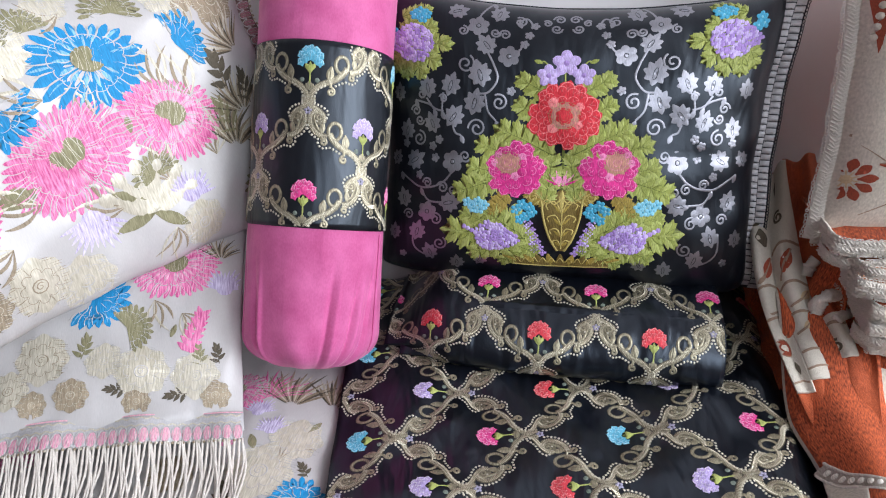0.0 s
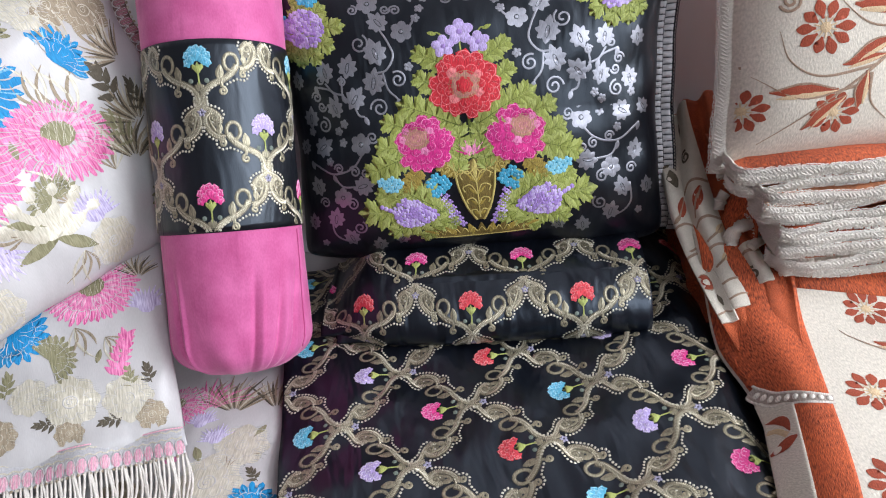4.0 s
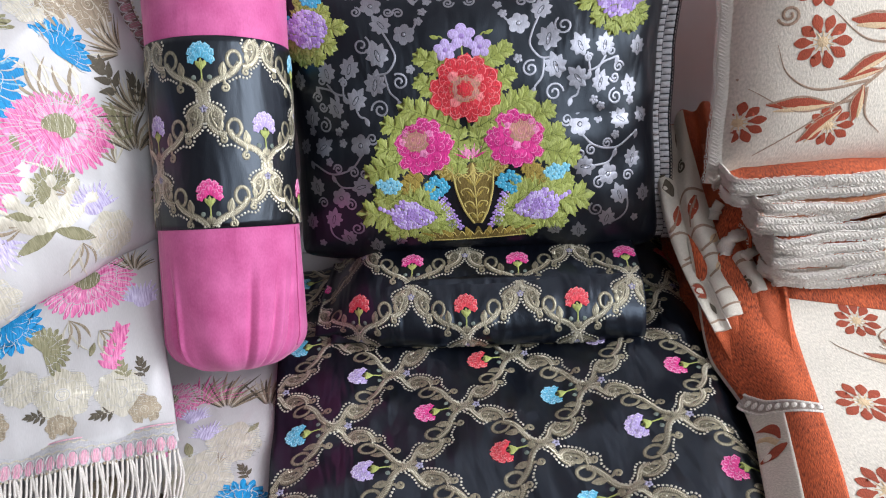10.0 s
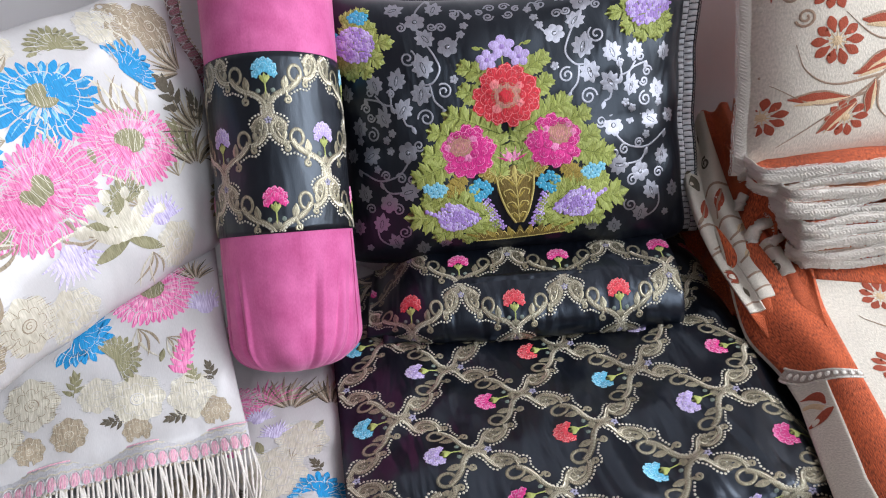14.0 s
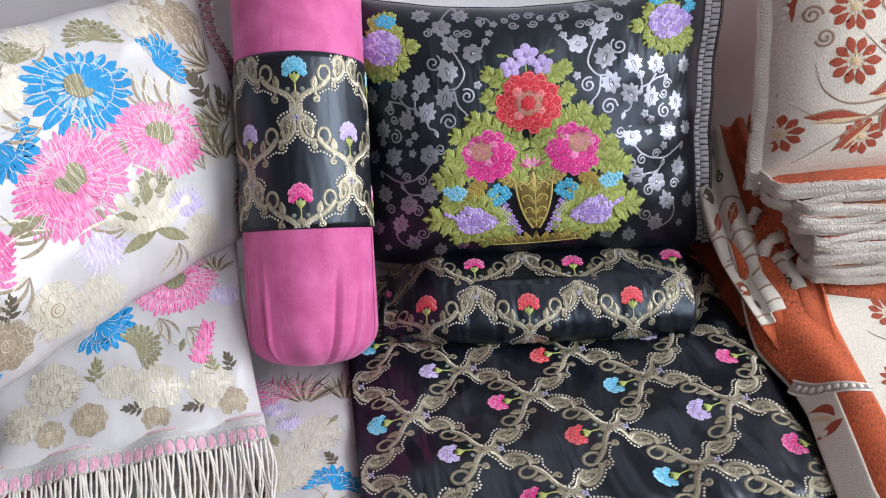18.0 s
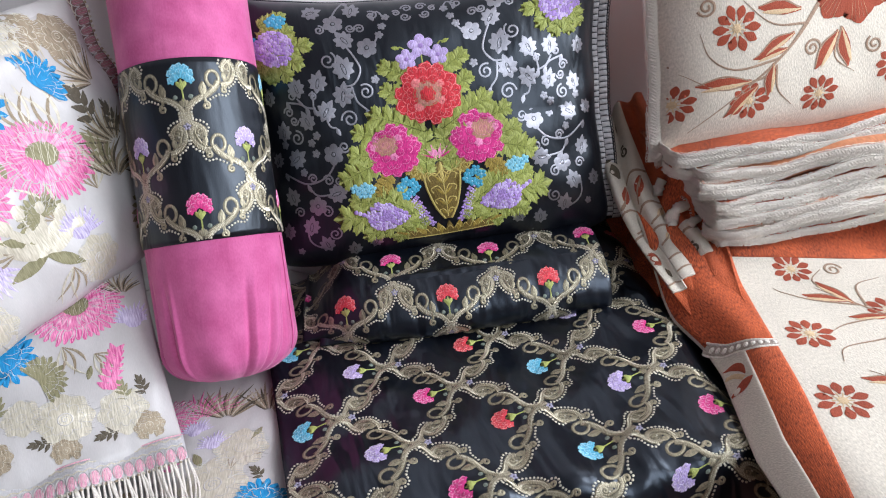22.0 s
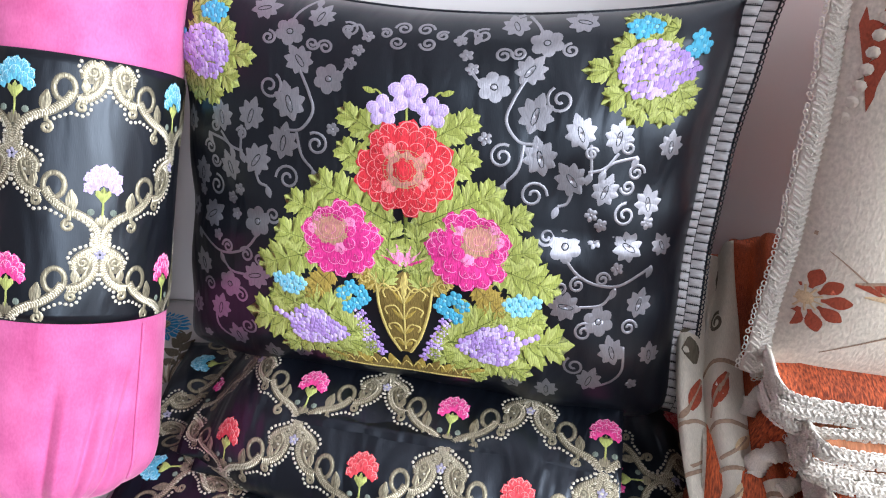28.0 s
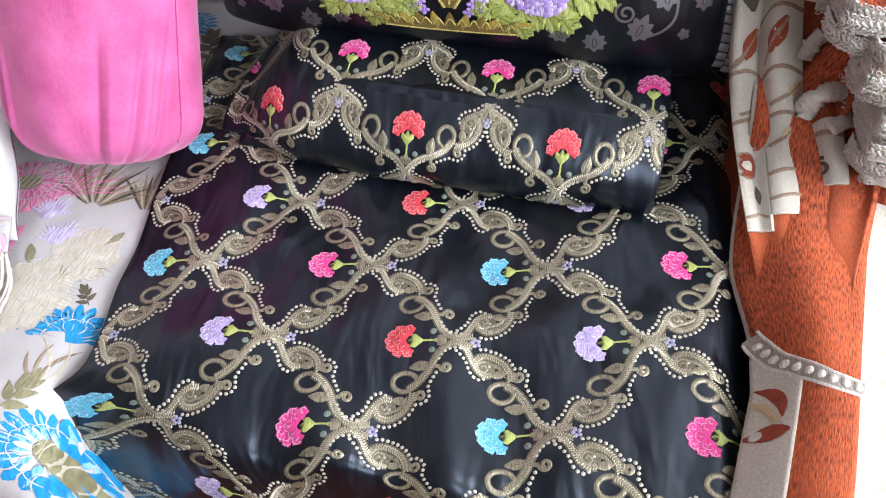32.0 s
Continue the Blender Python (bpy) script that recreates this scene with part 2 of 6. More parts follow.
def sheet(name, surf, us, vs, mat, parent, thick=0.002, lift=0.0, label="", close=False):
    """A cloth of some thickness over the grid us x vs of a surface."""
    U, V = np.meshgrid(us, vs, indexing="ij")
    nu, nv = U.shape
    top = surf.at(U.ravel(), V.ravel(), np.full(U.size, lift))
    low = surf.at(U.ravel(), V.ravel(), np.full(U.size, lift - thick))
    faces, n = [], nu * nv
    for i in range(nu - 1):
        for j in range(nv - 1):
            a, b, c, d = i * nv + j, (i + 1) * nv + j, (i + 1) * nv + j + 1, i * nv + j + 1
            faces += [(a, b, c, d), (n + d, n + c, n + b, n + a)]
    rim = [(i * nv, (i + 1) * nv) for i in range(nu - 1)] + [((i + 1) * nv + nv - 1, i * nv + nv - 1) for i in range(nu - 1)]
    rim += [(j + 1, j) for j in range(nv - 1)] + [((nu - 1) * nv + j, (nu - 1) * nv + j + 1) for j in range(nv - 1)]
    faces += [(b, a, a + n, b + n) for a, b in rim]
    uv = np.stack([U.ravel(), V.ravel()], 1)
    return mesh_part(name, np.concatenate([top, low]), faces, mat, parent, uvs=np.concatenate([uv, uv]), label=label)


def spline(points, n):
    """n places along a smooth curve through the points."""
    p = np.asarray(points, float)
    p = np.concatenate([[2 * p[0] - p[1]], p, [2 * p[-1] - p[-2]]])
    t = np.linspace(0, len(p) - 3 - 1e-9, n)
    i = t.astype(int)
    f = (t - i)[:, None]
    a, b, c, d = p[i], p[i + 1], p[i + 2], p[i + 3]
    return 0.5 * (2 * b + (c - a) * f + (2 * a - 5 * b + 4 * c - d) * f ** 2 + (3 * b - a - 3 * c + d) * f ** 3)


def spaced(points, step):
    """Places at even steps along the smooth curve through the points."""
    p = spline(points, 200)
    s = np.concatenate([[0], np.cumsum(np.linalg.norm(np.diff(p, axis=0), axis=1))])
    t = np.arange(0, s[-1], step)
    return np.stack([np.interp(t, s, p[:, k]) for k in range(p.shape[1])], 1)


def ripple(x, y, seed=0.0):
    """Soft unevenness of cloth, about -1 to 1."""
    return (np.sin(7.1 * x + 3.3 * y + seed) + np.sin(13.7 * y - 5.9 * x + 1.7 * seed) + np.sin(17.9 * x + 11.3 * y + 2.9 * seed) * 0.6) / 2.6


class Motif:
    """A woven or stitched ornament, drawn in metres on the cloth and laid over its surface with a low relief."""

    def __init__(self):
        self.v, self.f, self.s, self.mats, self.stack = [], [], [], [], [(1, 0, 0, 1, 0, 0)]
        self.tie = True

    def place(self, x, y, turn=0.0, sx=1.0, sy=None):
        sy = sx if sy is None else sy
        c, s = math.cos(radians(turn)), math.sin(radians(turn))
        a, b, d, e, ox, oy = self.stack[-1]
        m = np.array([[a, b], [d, e]]) @ np.array([[c * sx, -s * sy], [s * sx, c * sy]])
        o = np.array([[a, b], [d, e]]) @ np.array([x, y]) + [ox, oy]
        self.stack.append((m[0, 0], m[0, 1], m[1, 0], m[1, 1], o[0], o[1]))
        return self

    def back(self):
        self.stack.pop()

    def add(self, pts, faces, mat):
        a, b, d, e, ox, oy = self.stack[-1]
        n = len(self.v)
        if mat not in self.mats:
            self.mats.append(mat)
        k = self.mats.index(mat)
        for x, y, h in pts:
            self.v.append((a * x + b * y + ox, d * x + e * y + oy, h))
        flip = a * e - b * d < 0
        for f in faces:
            g = [n + i for i in f]
            self.f.append(tuple(reversed(g)) if flip else tuple(g))
            self.s.append(k)
        if self.tie and 0 < n < 12000:
            # a thread ties each piece of an ornament to the piece that it touches
            old, own = np.array(self.v[:n])[:, :2], np.array(self.v[n:])[:, :2]
            gap = ((own[:, None] - old[None]) ** 2).sum(2)
            i, j = np.unravel_index(gap.argmin(), gap.shape)
            if gap[i, j] < 0.0035 ** 2:
                self.f.append((int(j), n + int(i), n + int(i) + 1 if i + 1 < len(own) else n + int(i) - 1))
                self.s.append(k)

    def fan(self, outline, mat, h=0.0008, edge=0.0002):
        """A padded patch with a star-shaped outline, counter-clockwise."""
        o = np.asarray(outline, float)
        c = o.mean(0)
        inner = c + (o - c) * 0.6
        n = len(o)
        pts = [(x, y, edge) for x, y in o] + [(x, y, h) for x, y in inner] + [(c[0], c[1], h)]
        faces = [(i, (i + 1) % n, n + (i + 1) % n, n + i) for i in range(n)] + [(n + i, n + (i + 1) % n, 2 * n) for i in range(n)]
        self.add(pts, faces, mat)

    def oval(self, x, y, rx, ry, mat, h=0.0008, turn=0.0, n=10, edge=0.0002):
        t = np.linspace(0, 2 * math.pi, n, endpoint=False)
        c, s = math.cos(radians(turn)), math.sin(radians(turn))
        px, py = rx * np.cos(t), ry * np.sin(t)
        self.fan(np.stack([x + c * px - s * py, y + s * px + c * py], 1), mat, h, edge)

    def bead(self, x, y, r, mat, h=0.0009):
        pts = [(x + r * math.cos(t), y + r * math.sin(t), 0.0002) for t in (0, 1.047, 2.094, 3.1416, 4.189, 5.236)] + [(x, y, h)]
        self.add(pts, [(i, (i + 1) % 6, 6) for i in range(6)], mat)

    def stroke(self, points, width, mat, h=0.0008, n=0, taper=False, edge=0.0002, closed=False):
        """A padded ribbon along a smooth curve; taper: thin at both ends, or thin at its end ("end")."""
        p = spline(points, n or max(8, 5 * len(points)))
        d = np.gradient(p, axis=0)
        d /= np.linalg.norm(d, axis=1, keepdims=True) + 1e-12
        q = np.stack([-d[:, 1], d[:, 0]], 1)
        t = np.linspace(0, 1, len(p))
        w = np.full(len(p), width / 2)
        if taper == "end":
            w *= 1 - 0.85 * t
        elif taper:
            w *= 0.12 + 0.88 * np.sin(math.pi * t)
        pts, m = [], len(p)
        for i in range(m):
            l, r = p[i] + q[i] * w[i], p[i] - q[i] * w[i]
            pts += [(r[0], r[1], edge), (p[i][0], p[i][1], h), (l[0], l[1], edge)]
        faces = []
        for i in range(m - 1):
            a = 3 * i
            faces += [(a, a + 3, a + 4, a + 1), (a + 1, a + 4, a + 5, a + 2)]
        self.add(pts, faces, mat)

    def ring(self, x, y, rx, ry, width, mat, h=0.0008, turn=0.0, n=16, arc=1.0, start=0.0):
        t = np.linspace(0, 2 * math.pi * arc, n) + radians(start)
        c, s = math.cos(radians(turn)), math.sin(radians(turn))
        px, py = rx * np.cos(t), ry * np.sin(t)
        self.stroke(np.stack([x + c * px - s * py, y + s * px + c * py], 1), width, mat, h, n=n)

    def spiral(self, x, y, r, width, mat, turns=1.6, start=0.0, h=0.0007, hand=1):
        t = np.linspace(0, 1, 22)
        ang = radians(start) + hand * t * turns * 2 * math.pi
        rad = r * (1 - 0.82 * t)
        self.stroke(np.stack([x + rad * np.cos(ang), y + rad * np.sin(ang)], 1), width, mat, h, n=26)

    def petal(self, x, y, ang, length, width, mat, h=0.0009, tip=0.25, n=4):
        """A pointed or round petal that starts at x, y."""
        t = np.linspace(0, 1, n + 2)
        prof = width / 2 * np.sin(math.pi * np.clip(t, 0.04, 1) ** (0.7 + tip)) ** 0.8
        prof[-1] = width * 0.08
        prof[0] = width * 0.12
        c, s = math.cos(radians(ang)), math.sin(radians(ang))
        pts = []
        for a, w in zip(t * length, prof):
            for side, z in ((-1, 0.0002), (0, h), (1, 0.0002)):
                pts.append((x + c * a - s * side * w, y + s * a + c * side * w, z))
        faces = []
        for i in range(len(t) - 1):
            k = 3 * i
            faces += [(k, k + 3, k + 4, k + 1), (k + 1, k + 4, k + 5, k + 2)]
        self.add(pts, faces, mat)

    def rimmed(self, x, y, ang, length, width, mat, rim, h=0.0010, tip=0.4, n=5, line=0.16):
        """A petal with a raised pale outline woven round it."""
        t = np.linspace(0, 1, n + 2)
        prof = width / 2 * np.sin(math.pi * np.clip(t, 0.05, 0.97) ** (0.7 + tip)) ** 0.8
        c, s = math.cos(radians(ang)), math.sin(radians(ang))
        edge = line * width / 2
        pts = []
        for a, w in zip(t * length, prof):
            for q, z in ((-w - edge, 0.0003), (-w, h * 1.25), (0, h), (w, h * 1.25), (w + edge, 0.0003)):
                pts.append((x + c * a - s * q, y + s * a + c * q, z))
        last = len(pts) - 5
        pts.append((x + c * (length + edge * 1.5), y + s * (length + edge * 1.5), 0.0003))
        body = [(5 * i + j, 5 * i + j + 5, 5 * i + j + 6, 5 * i + j + 1) for i in range(len(t) - 1) for j in (1, 2)]
        border = [(5 * i + j, 5 * i + j + 5, 5 * i + j + 6, 5 * i + j + 1) for i in range(len(t) - 1) for j in (0, 3)] + [(last + j, len(pts) - 1, last + j + 1) for j in range(4)]
        self.add(pts, border, rim)
        if mat not in self.mats:
            self.mats.append(mat)
        k, base = self.mats.index(mat), len(self.v) - len(pts)
        a, b, d, e = self.stack[-1][:4]
        for f in body:
            g = [base + i for i in f]
            self.f.append(tuple(reversed(g)) if a * e - b * d < 0 else tuple(g))
            self.s.append(k)

    def part(self, name, surf, parent, lift=0.0003, label=""):
        if not self.v:
            return None
        a = np.array(self.v)
        return mesh_part(name, surf.at(a[:, 0], a[:, 1], a[:, 2] * 0.7 + lift), self.f, self.mats, parent, self.s, a[:, :2], label)

# ---- room ----


def box(name, lo, hi, mat, parent=None, bevel=0.0, label="", wave=0.0):
    bm = bmesh.new()
    bmesh.ops.create_cube(bm, size=1.0)
    for v in bm.verts:
        v.co = [lo[k] + (v.co[k] + 0.5) * (hi[k] - lo[k]) for k in range(3)]
    if bevel:
        bmesh.ops.bevel(bm, geom=bm.edges[:], offset=bevel, segments=4, profile=0.6, affect="EDGES")
    bm.normal_update()
    verts = [v.co[:] for v in bm.verts]
    bm.verts.index_update()
    faces = [tuple(v.index for v in f.verts) for f in bm.faces]
    bm.free()
    return mesh_part(name, verts, faces, mat, parent, label=label, smooth=bevel > 0)


WALL_Y, X0, X1, Y0, TOP = 1.10, -2.2, 2.2, -2.4, 2.7
box("floor", (X0 - 0.2, Y0 - 0.2, -0.1), (X1 + 0.2, WALL_Y + 0.2, 0.0), FLOOR)
box("ceiling", (X0 - 0.2, Y0 - 0.2, TOP), (X1 + 0.2, WALL_Y + 0.2, TOP + 0.1), CEILING)
box("wall_back", (X0 - 0.2, WALL_Y, 0), (X1 + 0.2, WALL_Y + 0.2, TOP), WALL)
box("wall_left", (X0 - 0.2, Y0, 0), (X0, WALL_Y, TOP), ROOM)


def wall_with_window(name, axis, at, out, lo, hi, w0, w1, z0, z1):
    """A wall with one window opening, in four blocks round it, joined into one mesh."""
    verts, faces = [], []
    for a0, a1, c0, c1 in ((lo, w0, 0, TOP), (w1, hi, 0, TOP), (w0, w1, 0, z0), (w0, w1, z1, TOP)):
        n = len(verts)
        for t in (at, out):
            for a, c in ((a0, c0), (a1, c0), (a1, c1), (a0, c1)):
                verts.append((t, a, c) if axis == "x" else (a, t, c))
        faces += [tuple(n + i for i in f) for f in ((0, 1, 2, 3), (7, 6, 5, 4), (0, 4, 5, 1), (1, 5, 6, 2), (2, 6, 7, 3), (3, 7, 4, 0))]
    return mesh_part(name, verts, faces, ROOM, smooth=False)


wall_with_window("wall_right", "x", X1, X1 + 0.2, Y0, WALL_Y, -0.90, 0.80, 0.80, 2.60)
wall_with_window("wall_front", "y", Y0, Y0 - 0.2, X0 - 0.2, X1 + 0.2, 0.35, 2.05, 1.15, 2.55)
for o in scene.objects:
    if o.type == "MESH":
        o["kind"] = "structure"
        o["category"] = "wall" if o.name.startswith("wall") else o.name
        o["label"] = {"floor": "dark red brown floor under the bench", "ceiling": "unseen off white ceiling, toned down to dim reflections", "wall_back": "plain white painted plaster wall behind the cushions"}.get(o.name, "unseen plain wall, toned dark beige to dim reflections")

# ---- the bench under the cloths ----
bench = thing("sofa_bench", (0.1, 0.72, 0.0), "low upholstered bench along the wall under the cloths", "bench")
box("base_frame", (-0.76, 0.32, 0.0), (1.25, 1.09, 0.20), WOOD, bench, 0.01)
box("mattress", (-0.79, 0.47, 0.202), (-0.265, 1.09, 0.415), FOAM, bench, 0.05)
box("mattress", (-0.255, 0.535, 0.202), (0.35, 1.09, 0.415), FOAM, bench, 0.05)
box("mattress", (0.36, 0.30, 0.202), (1.27, 1.09, 0.47), FOAM, bench, 0.05)

chest = thing("wooden_chest", (-1.15, 0.75, 0.0), "dark red brown lacquered wooden chest beside the bench", "chest")
box("body", (-1.5, 0.35, 0.0), (-0.86, 1.08, 0.30), WOOD, chest, 0.012)
box("lid", (-1.52, 0.33, 0.302), (-0.84, 1.085, 0.34), WOOD, chest, 0.012)


def smooth01(x):
    x = np.clip(x, 0, 1)
    return x * x * (3 - 2 * x)


# ---- trellis ornament of the black brocade ----
PP, QQ = 0.163, 0.154
GREYLILAC = thread("grey lilac", (0.30, 0.29, 0.40))
SAGE = thread("grey sage", (0.16, 0.20, 0.17))


def scroll_arm(m):
    """One arm of the trellis, from a crossing up and to the right: a ribbed band, a leaf, a ring, two curls and a paisley, edged with beads."""
    m.place(0, 0, 0, QQ / 0.1600, 1.0)
    band = [(0.0054, -0.0096), (0.0030, -0.0020), (0.0023, 0.0055), (0.0057, 0.0121), (0.0119, 0.0180), (0.0194, 0.0220), (0.0270, 0.0250), (0.0346, 0.0296), (0.0418, 0.0363), (0.0460, 0.0430)]
    outer = [(0.0494, 0.0385), (0.0567, 0.0397), (0.0638, 0.0444), (0.0688, 0.0517), (0.0708, 0.0594), (0.0685, 0.0660), (0.0628, 0.0696)]
    tail = [(0.0800, 0.0850), (0.0780, 0.0805), (0.0728, 0.0761), (0.0648, 0.0720), (0.0578, 0.0675), (0.0538, 0.0618), (0.0543, 0.0556)]
    for path, w in ((band, 0.0066), (outer, 0.0060), (tail, 0.0058)):
        m.stroke(path, w + 0.0016, GOLD_D, 0.0006, n=26)
        m.stroke(path, w - 0.0008, GOLD, 0.0015, n=26)
        q = spaced(path, 0.0021)
        d = np.gradient(q, axis=0)
        d /= np.linalg.norm(d, axis=1, keepdims=True)
        for (x, y), (dx, dy) in zip(q, d):
            m.stroke([(x - dy * w * 0.40 - dx * 0.0007, y + dx * w * 0.40 - dy * 0.0007), (x + dx * 0.0006, y + dy * 0.0006), (x + dy * w * 0.40 - dx * 0.0007, y - dx * w * 0.40 - dy * 0.0007)], 0.0009, RIB, 0.0021, n=3)
    m.oval(0.0600, 0.0600, 0.0080, 0.0085, GOLD_D, 0.0006)
    m.ring(0.0390, 0.0459, 0.0083, 0.0104, 0.0048, GOLD_D, 0.0008, 0, n=20)
    m.ring(0.0390, 0.0459, 0.0083, 0.0104, 0.0036, GOLD, 0.0015, 0, n=20)
    m.petal(0.0236, 0.0243, 83, 0.0190, 0.0098, GOLD, 0.0014, n=5)
    m.stroke([(0.0240, 0.0260), (0.0250, 0.0330), (0.0256, 0.0400)], 0.0010, GOLD_D, 0.0018, n=7, taper=True)
    m.stroke([(0.0255, 0.0235), (0.0262, 0.0190), (0.0262, 0.0165)], 0.0036, GOLD, 0.0012, n=6)
    m.spiral(0.0265, 0.0122, 0.0050, 0.0034, GOLD, 1.3, 90, 0.0014, -1)
    m.spiral(0.0528, 0.0318, 0.0048, 0.0034, GOLD, 1.3, 40, 0.0014)
    m.stroke([(0.0519, 0.0429), (0.0596, 0.0467), (0.0633, 0.0533), (0.0649, 0.0587)], 0.0036, GOLD, 0.0014, n=14, taper=True)
    m.spiral(0.0602, 0.0620, 0.0062, 0.0030, GOLD, 1.5, -60, 0.0014)
    m.petal(0.0538, 0.0556, -80, 0.0140, 0.0074, GOLD, 0.0013)
    for curve in ([(0.0075, -0.0040), (0.0072, 0.0038), (0.0084, 0.0093), (0.0118, 0.0145), (0.0171, 0.0178), (0.0219, 0.0201)],
                  [(0.0322, 0.0198), (0.0366, 0.0221), (0.0413, 0.0245), (0.0463, 0.0259), (0.0512, 0.0242), (0.0563, 0.0256), (0.0596, 0.0305), (0.0600, 0.0357), (0.0640, 0.0376), (0.0681, 0.0406), (0.0716, 0.0451), (0.0745, 0.0501), (0.0763, 0.0556), (0.0775, 0.0616), (0.0764, 0.0663)],
                  [(0.0723, 0.0857), (0.0685, 0.0815), (0.0631, 0.0771), (0.0566, 0.0747), (0.0516, 0.0715), (0.0488, 0.0670), (0.0497, 0.0625), (0.0529, 0.0591)], [(0.0620, 0.0569), (0.0640, 0.0600)]):
        for x, y in spaced(curve, 0.0046):
            m.bead(x, y, 0.00172, BEAD, 0.0019)
    m.back()


def crossing(m):
    """The two arms above a crossing, with its small heart, dots and star."""
    for side in (1, -1):
        m.place(0, 0, 0, side, 1)
        scroll_arm(m)
        m.oval(0.0090, 0.0248, 0.0030, 0.0030, SAGE, 0.0009, 0, 9)
        m.petal(0.0005, 0.0130, 62, 0.0085, 0.006, GOLD, 0.0010)
        m.petal(0.0003, 0.0125, 84, 0.0105, 0.0046, GOLD, 0.0011)
        m.back()
    for k in range(5):
        m.oval(0.0030 * math.cos(1.257 * k + 0.3), -0.0125 + 0.0030 * math.sin(1.257 * k + 0.3), 0.0023, 0.0019, GREYLILAC, 0.0012, 72 * k + 17, 7)


def carnation(m, a, b, size=1.02):
    """A carnation head of ruffled, notched lobes with pale threads, its green cup and stem, on a crossing."""
    m.place(0, 0.0470, 0, size * 0.96, size * 1.04)
    rng = random.Random(5)
    m.stroke([(0.0, -0.026), (0.0003, -0.018), (0.0, -0.010)], 0.0019, GREEN2, 0.0010)
    lobes = ((-0.0112, -0.0010, 0.0048, 152), (0.0112, -0.0010, 0.0048, 28), (-0.0108, 0.0068, 0.0050, 135), (0.0108, 0.0068, 0.0050, 45), (-0.0058, 0.0122, 0.0050, 112), (0.0060, 0.0120, 0.0050, 66), (0.0, 0.0146, 0.0044, 90),
             (-0.0062, 0.0030, 0.0052, 125), (0.0062, 0.0030, 0.0052, 55), (0.0, 0.0072, 0.0056, 90))
    for i, (x, y, r, ang) in enumerate(lobes):
        h = 0.0010 if i < 7 else 0.0018
        edge = [(x + r * (1.04 + 0.20 * math.cos(5 * t + i)) * math.cos(t), y + r * (1.0 + 0.20 * math.cos(5 * t + i)) * math.sin(t)) for t in np.linspace(0, 2 * math.pi, 20, endpoint=False)]
        m.fan(edge, a, h, 0.0004 + (0.0006 if i >= 7 else 0))
        for j in (-1, 0, 1):
            q = radians(ang + 38 * j + rng.uniform(-8, 8))
            m.stroke([(x - r * 0.35 * math.cos(q), y - r * 0.35 * math.sin(q)), (x + r * 0.3 * math.cos(q + 0.3), y + r * 0.3 * math.sin(q + 0.3)), (x + r * 0.86 * math.cos(q), y + r * 0.86 * math.sin(q))], 0.0012, b, h + 0.0005, n=5, taper=True)
        m.ring(x, y, r * 0.86, r * 0.82, 0.0012, b, h + 0.0005, ang, 9, 0.45, -81)
    m.fan([(-0.0014, -0.0125), (0.0014, -0.0125), (0.0066, -0.0065), (0.0060, -0.0015), (0.0028, -0.0040), (0, 0.0005), (-0.0028, -0.0040), (-0.0060, -0.0015), (-0.0066, -0.0065)], GREEN2, 0.0024)
    m.back()


FLOWER_TONES = {"red": (thread("carnation red", (0.62, 0.055, 0.075)), thread("carnation coral", (0.80, 0.27, 0.28))), "rose": (thread("carnation rose", (0.64, 0.05, 0.24)), thread("carnation pink", (0.82, 0.34, 0.53))),
                "blue": (thread("carnation blue", (0.10, 0.38, 0.54)), thread("carnation pale blue", (0.34, 0.60, 0.72))), "lilac": (thread("carnation lilac", (0.42, 0.34, 0.62)), thread("carnation pale lilac", (0.66, 0.60, 0.78)))}


def clip_motif(m, inside):
    """Drops the faces of an ornament that fall outside the cloth's cut."""
    v = m.v
    keep = [i for i, f in enumerate(m.f) if all(inside(v[k][0], v[k][1]) for k in f)]
    m.f, m.s = [m.f[i] for i in keep], [m.s[i] for i in keep]
    used = sorted({k for f in m.f for k in f})
    new_index = {k: i for i, k in enumerate(used)}
    m.v = [v[k] for k in used]
    m.f = [tuple(new_index[k] for k in f) for f in m.f]


def trellis(surf, parent, nodes, turn, inside, lift=0.0003):
    """nodes: rows of place on the cloth and tone of the flower that stands on the crossing."""
    for x, y, tone in nodes:
        for kind in ("scroll_motif", "carnation_motif"):
            m = Motif()
            m.tie = kind != "scroll_motif"
            m.place(x, y, turn)
            if kind == "scroll_motif":
                crossing(m)
            elif tone:
                carnation(m, *FLOWER_TONES[tone])
            m.back()
            clip_motif(m, inside)
            m.part(kind, surf, parent, lift, label="" if kind == "scroll_motif" else tone + " woven carnation")


# ---- black brocade seat cover ----
E1, E2, SEAT_O = np.array((0.986, 0.165)), np.array((-0.165, 0.986)), np.array((-0.05, 0.671))
FRONT = 0.505


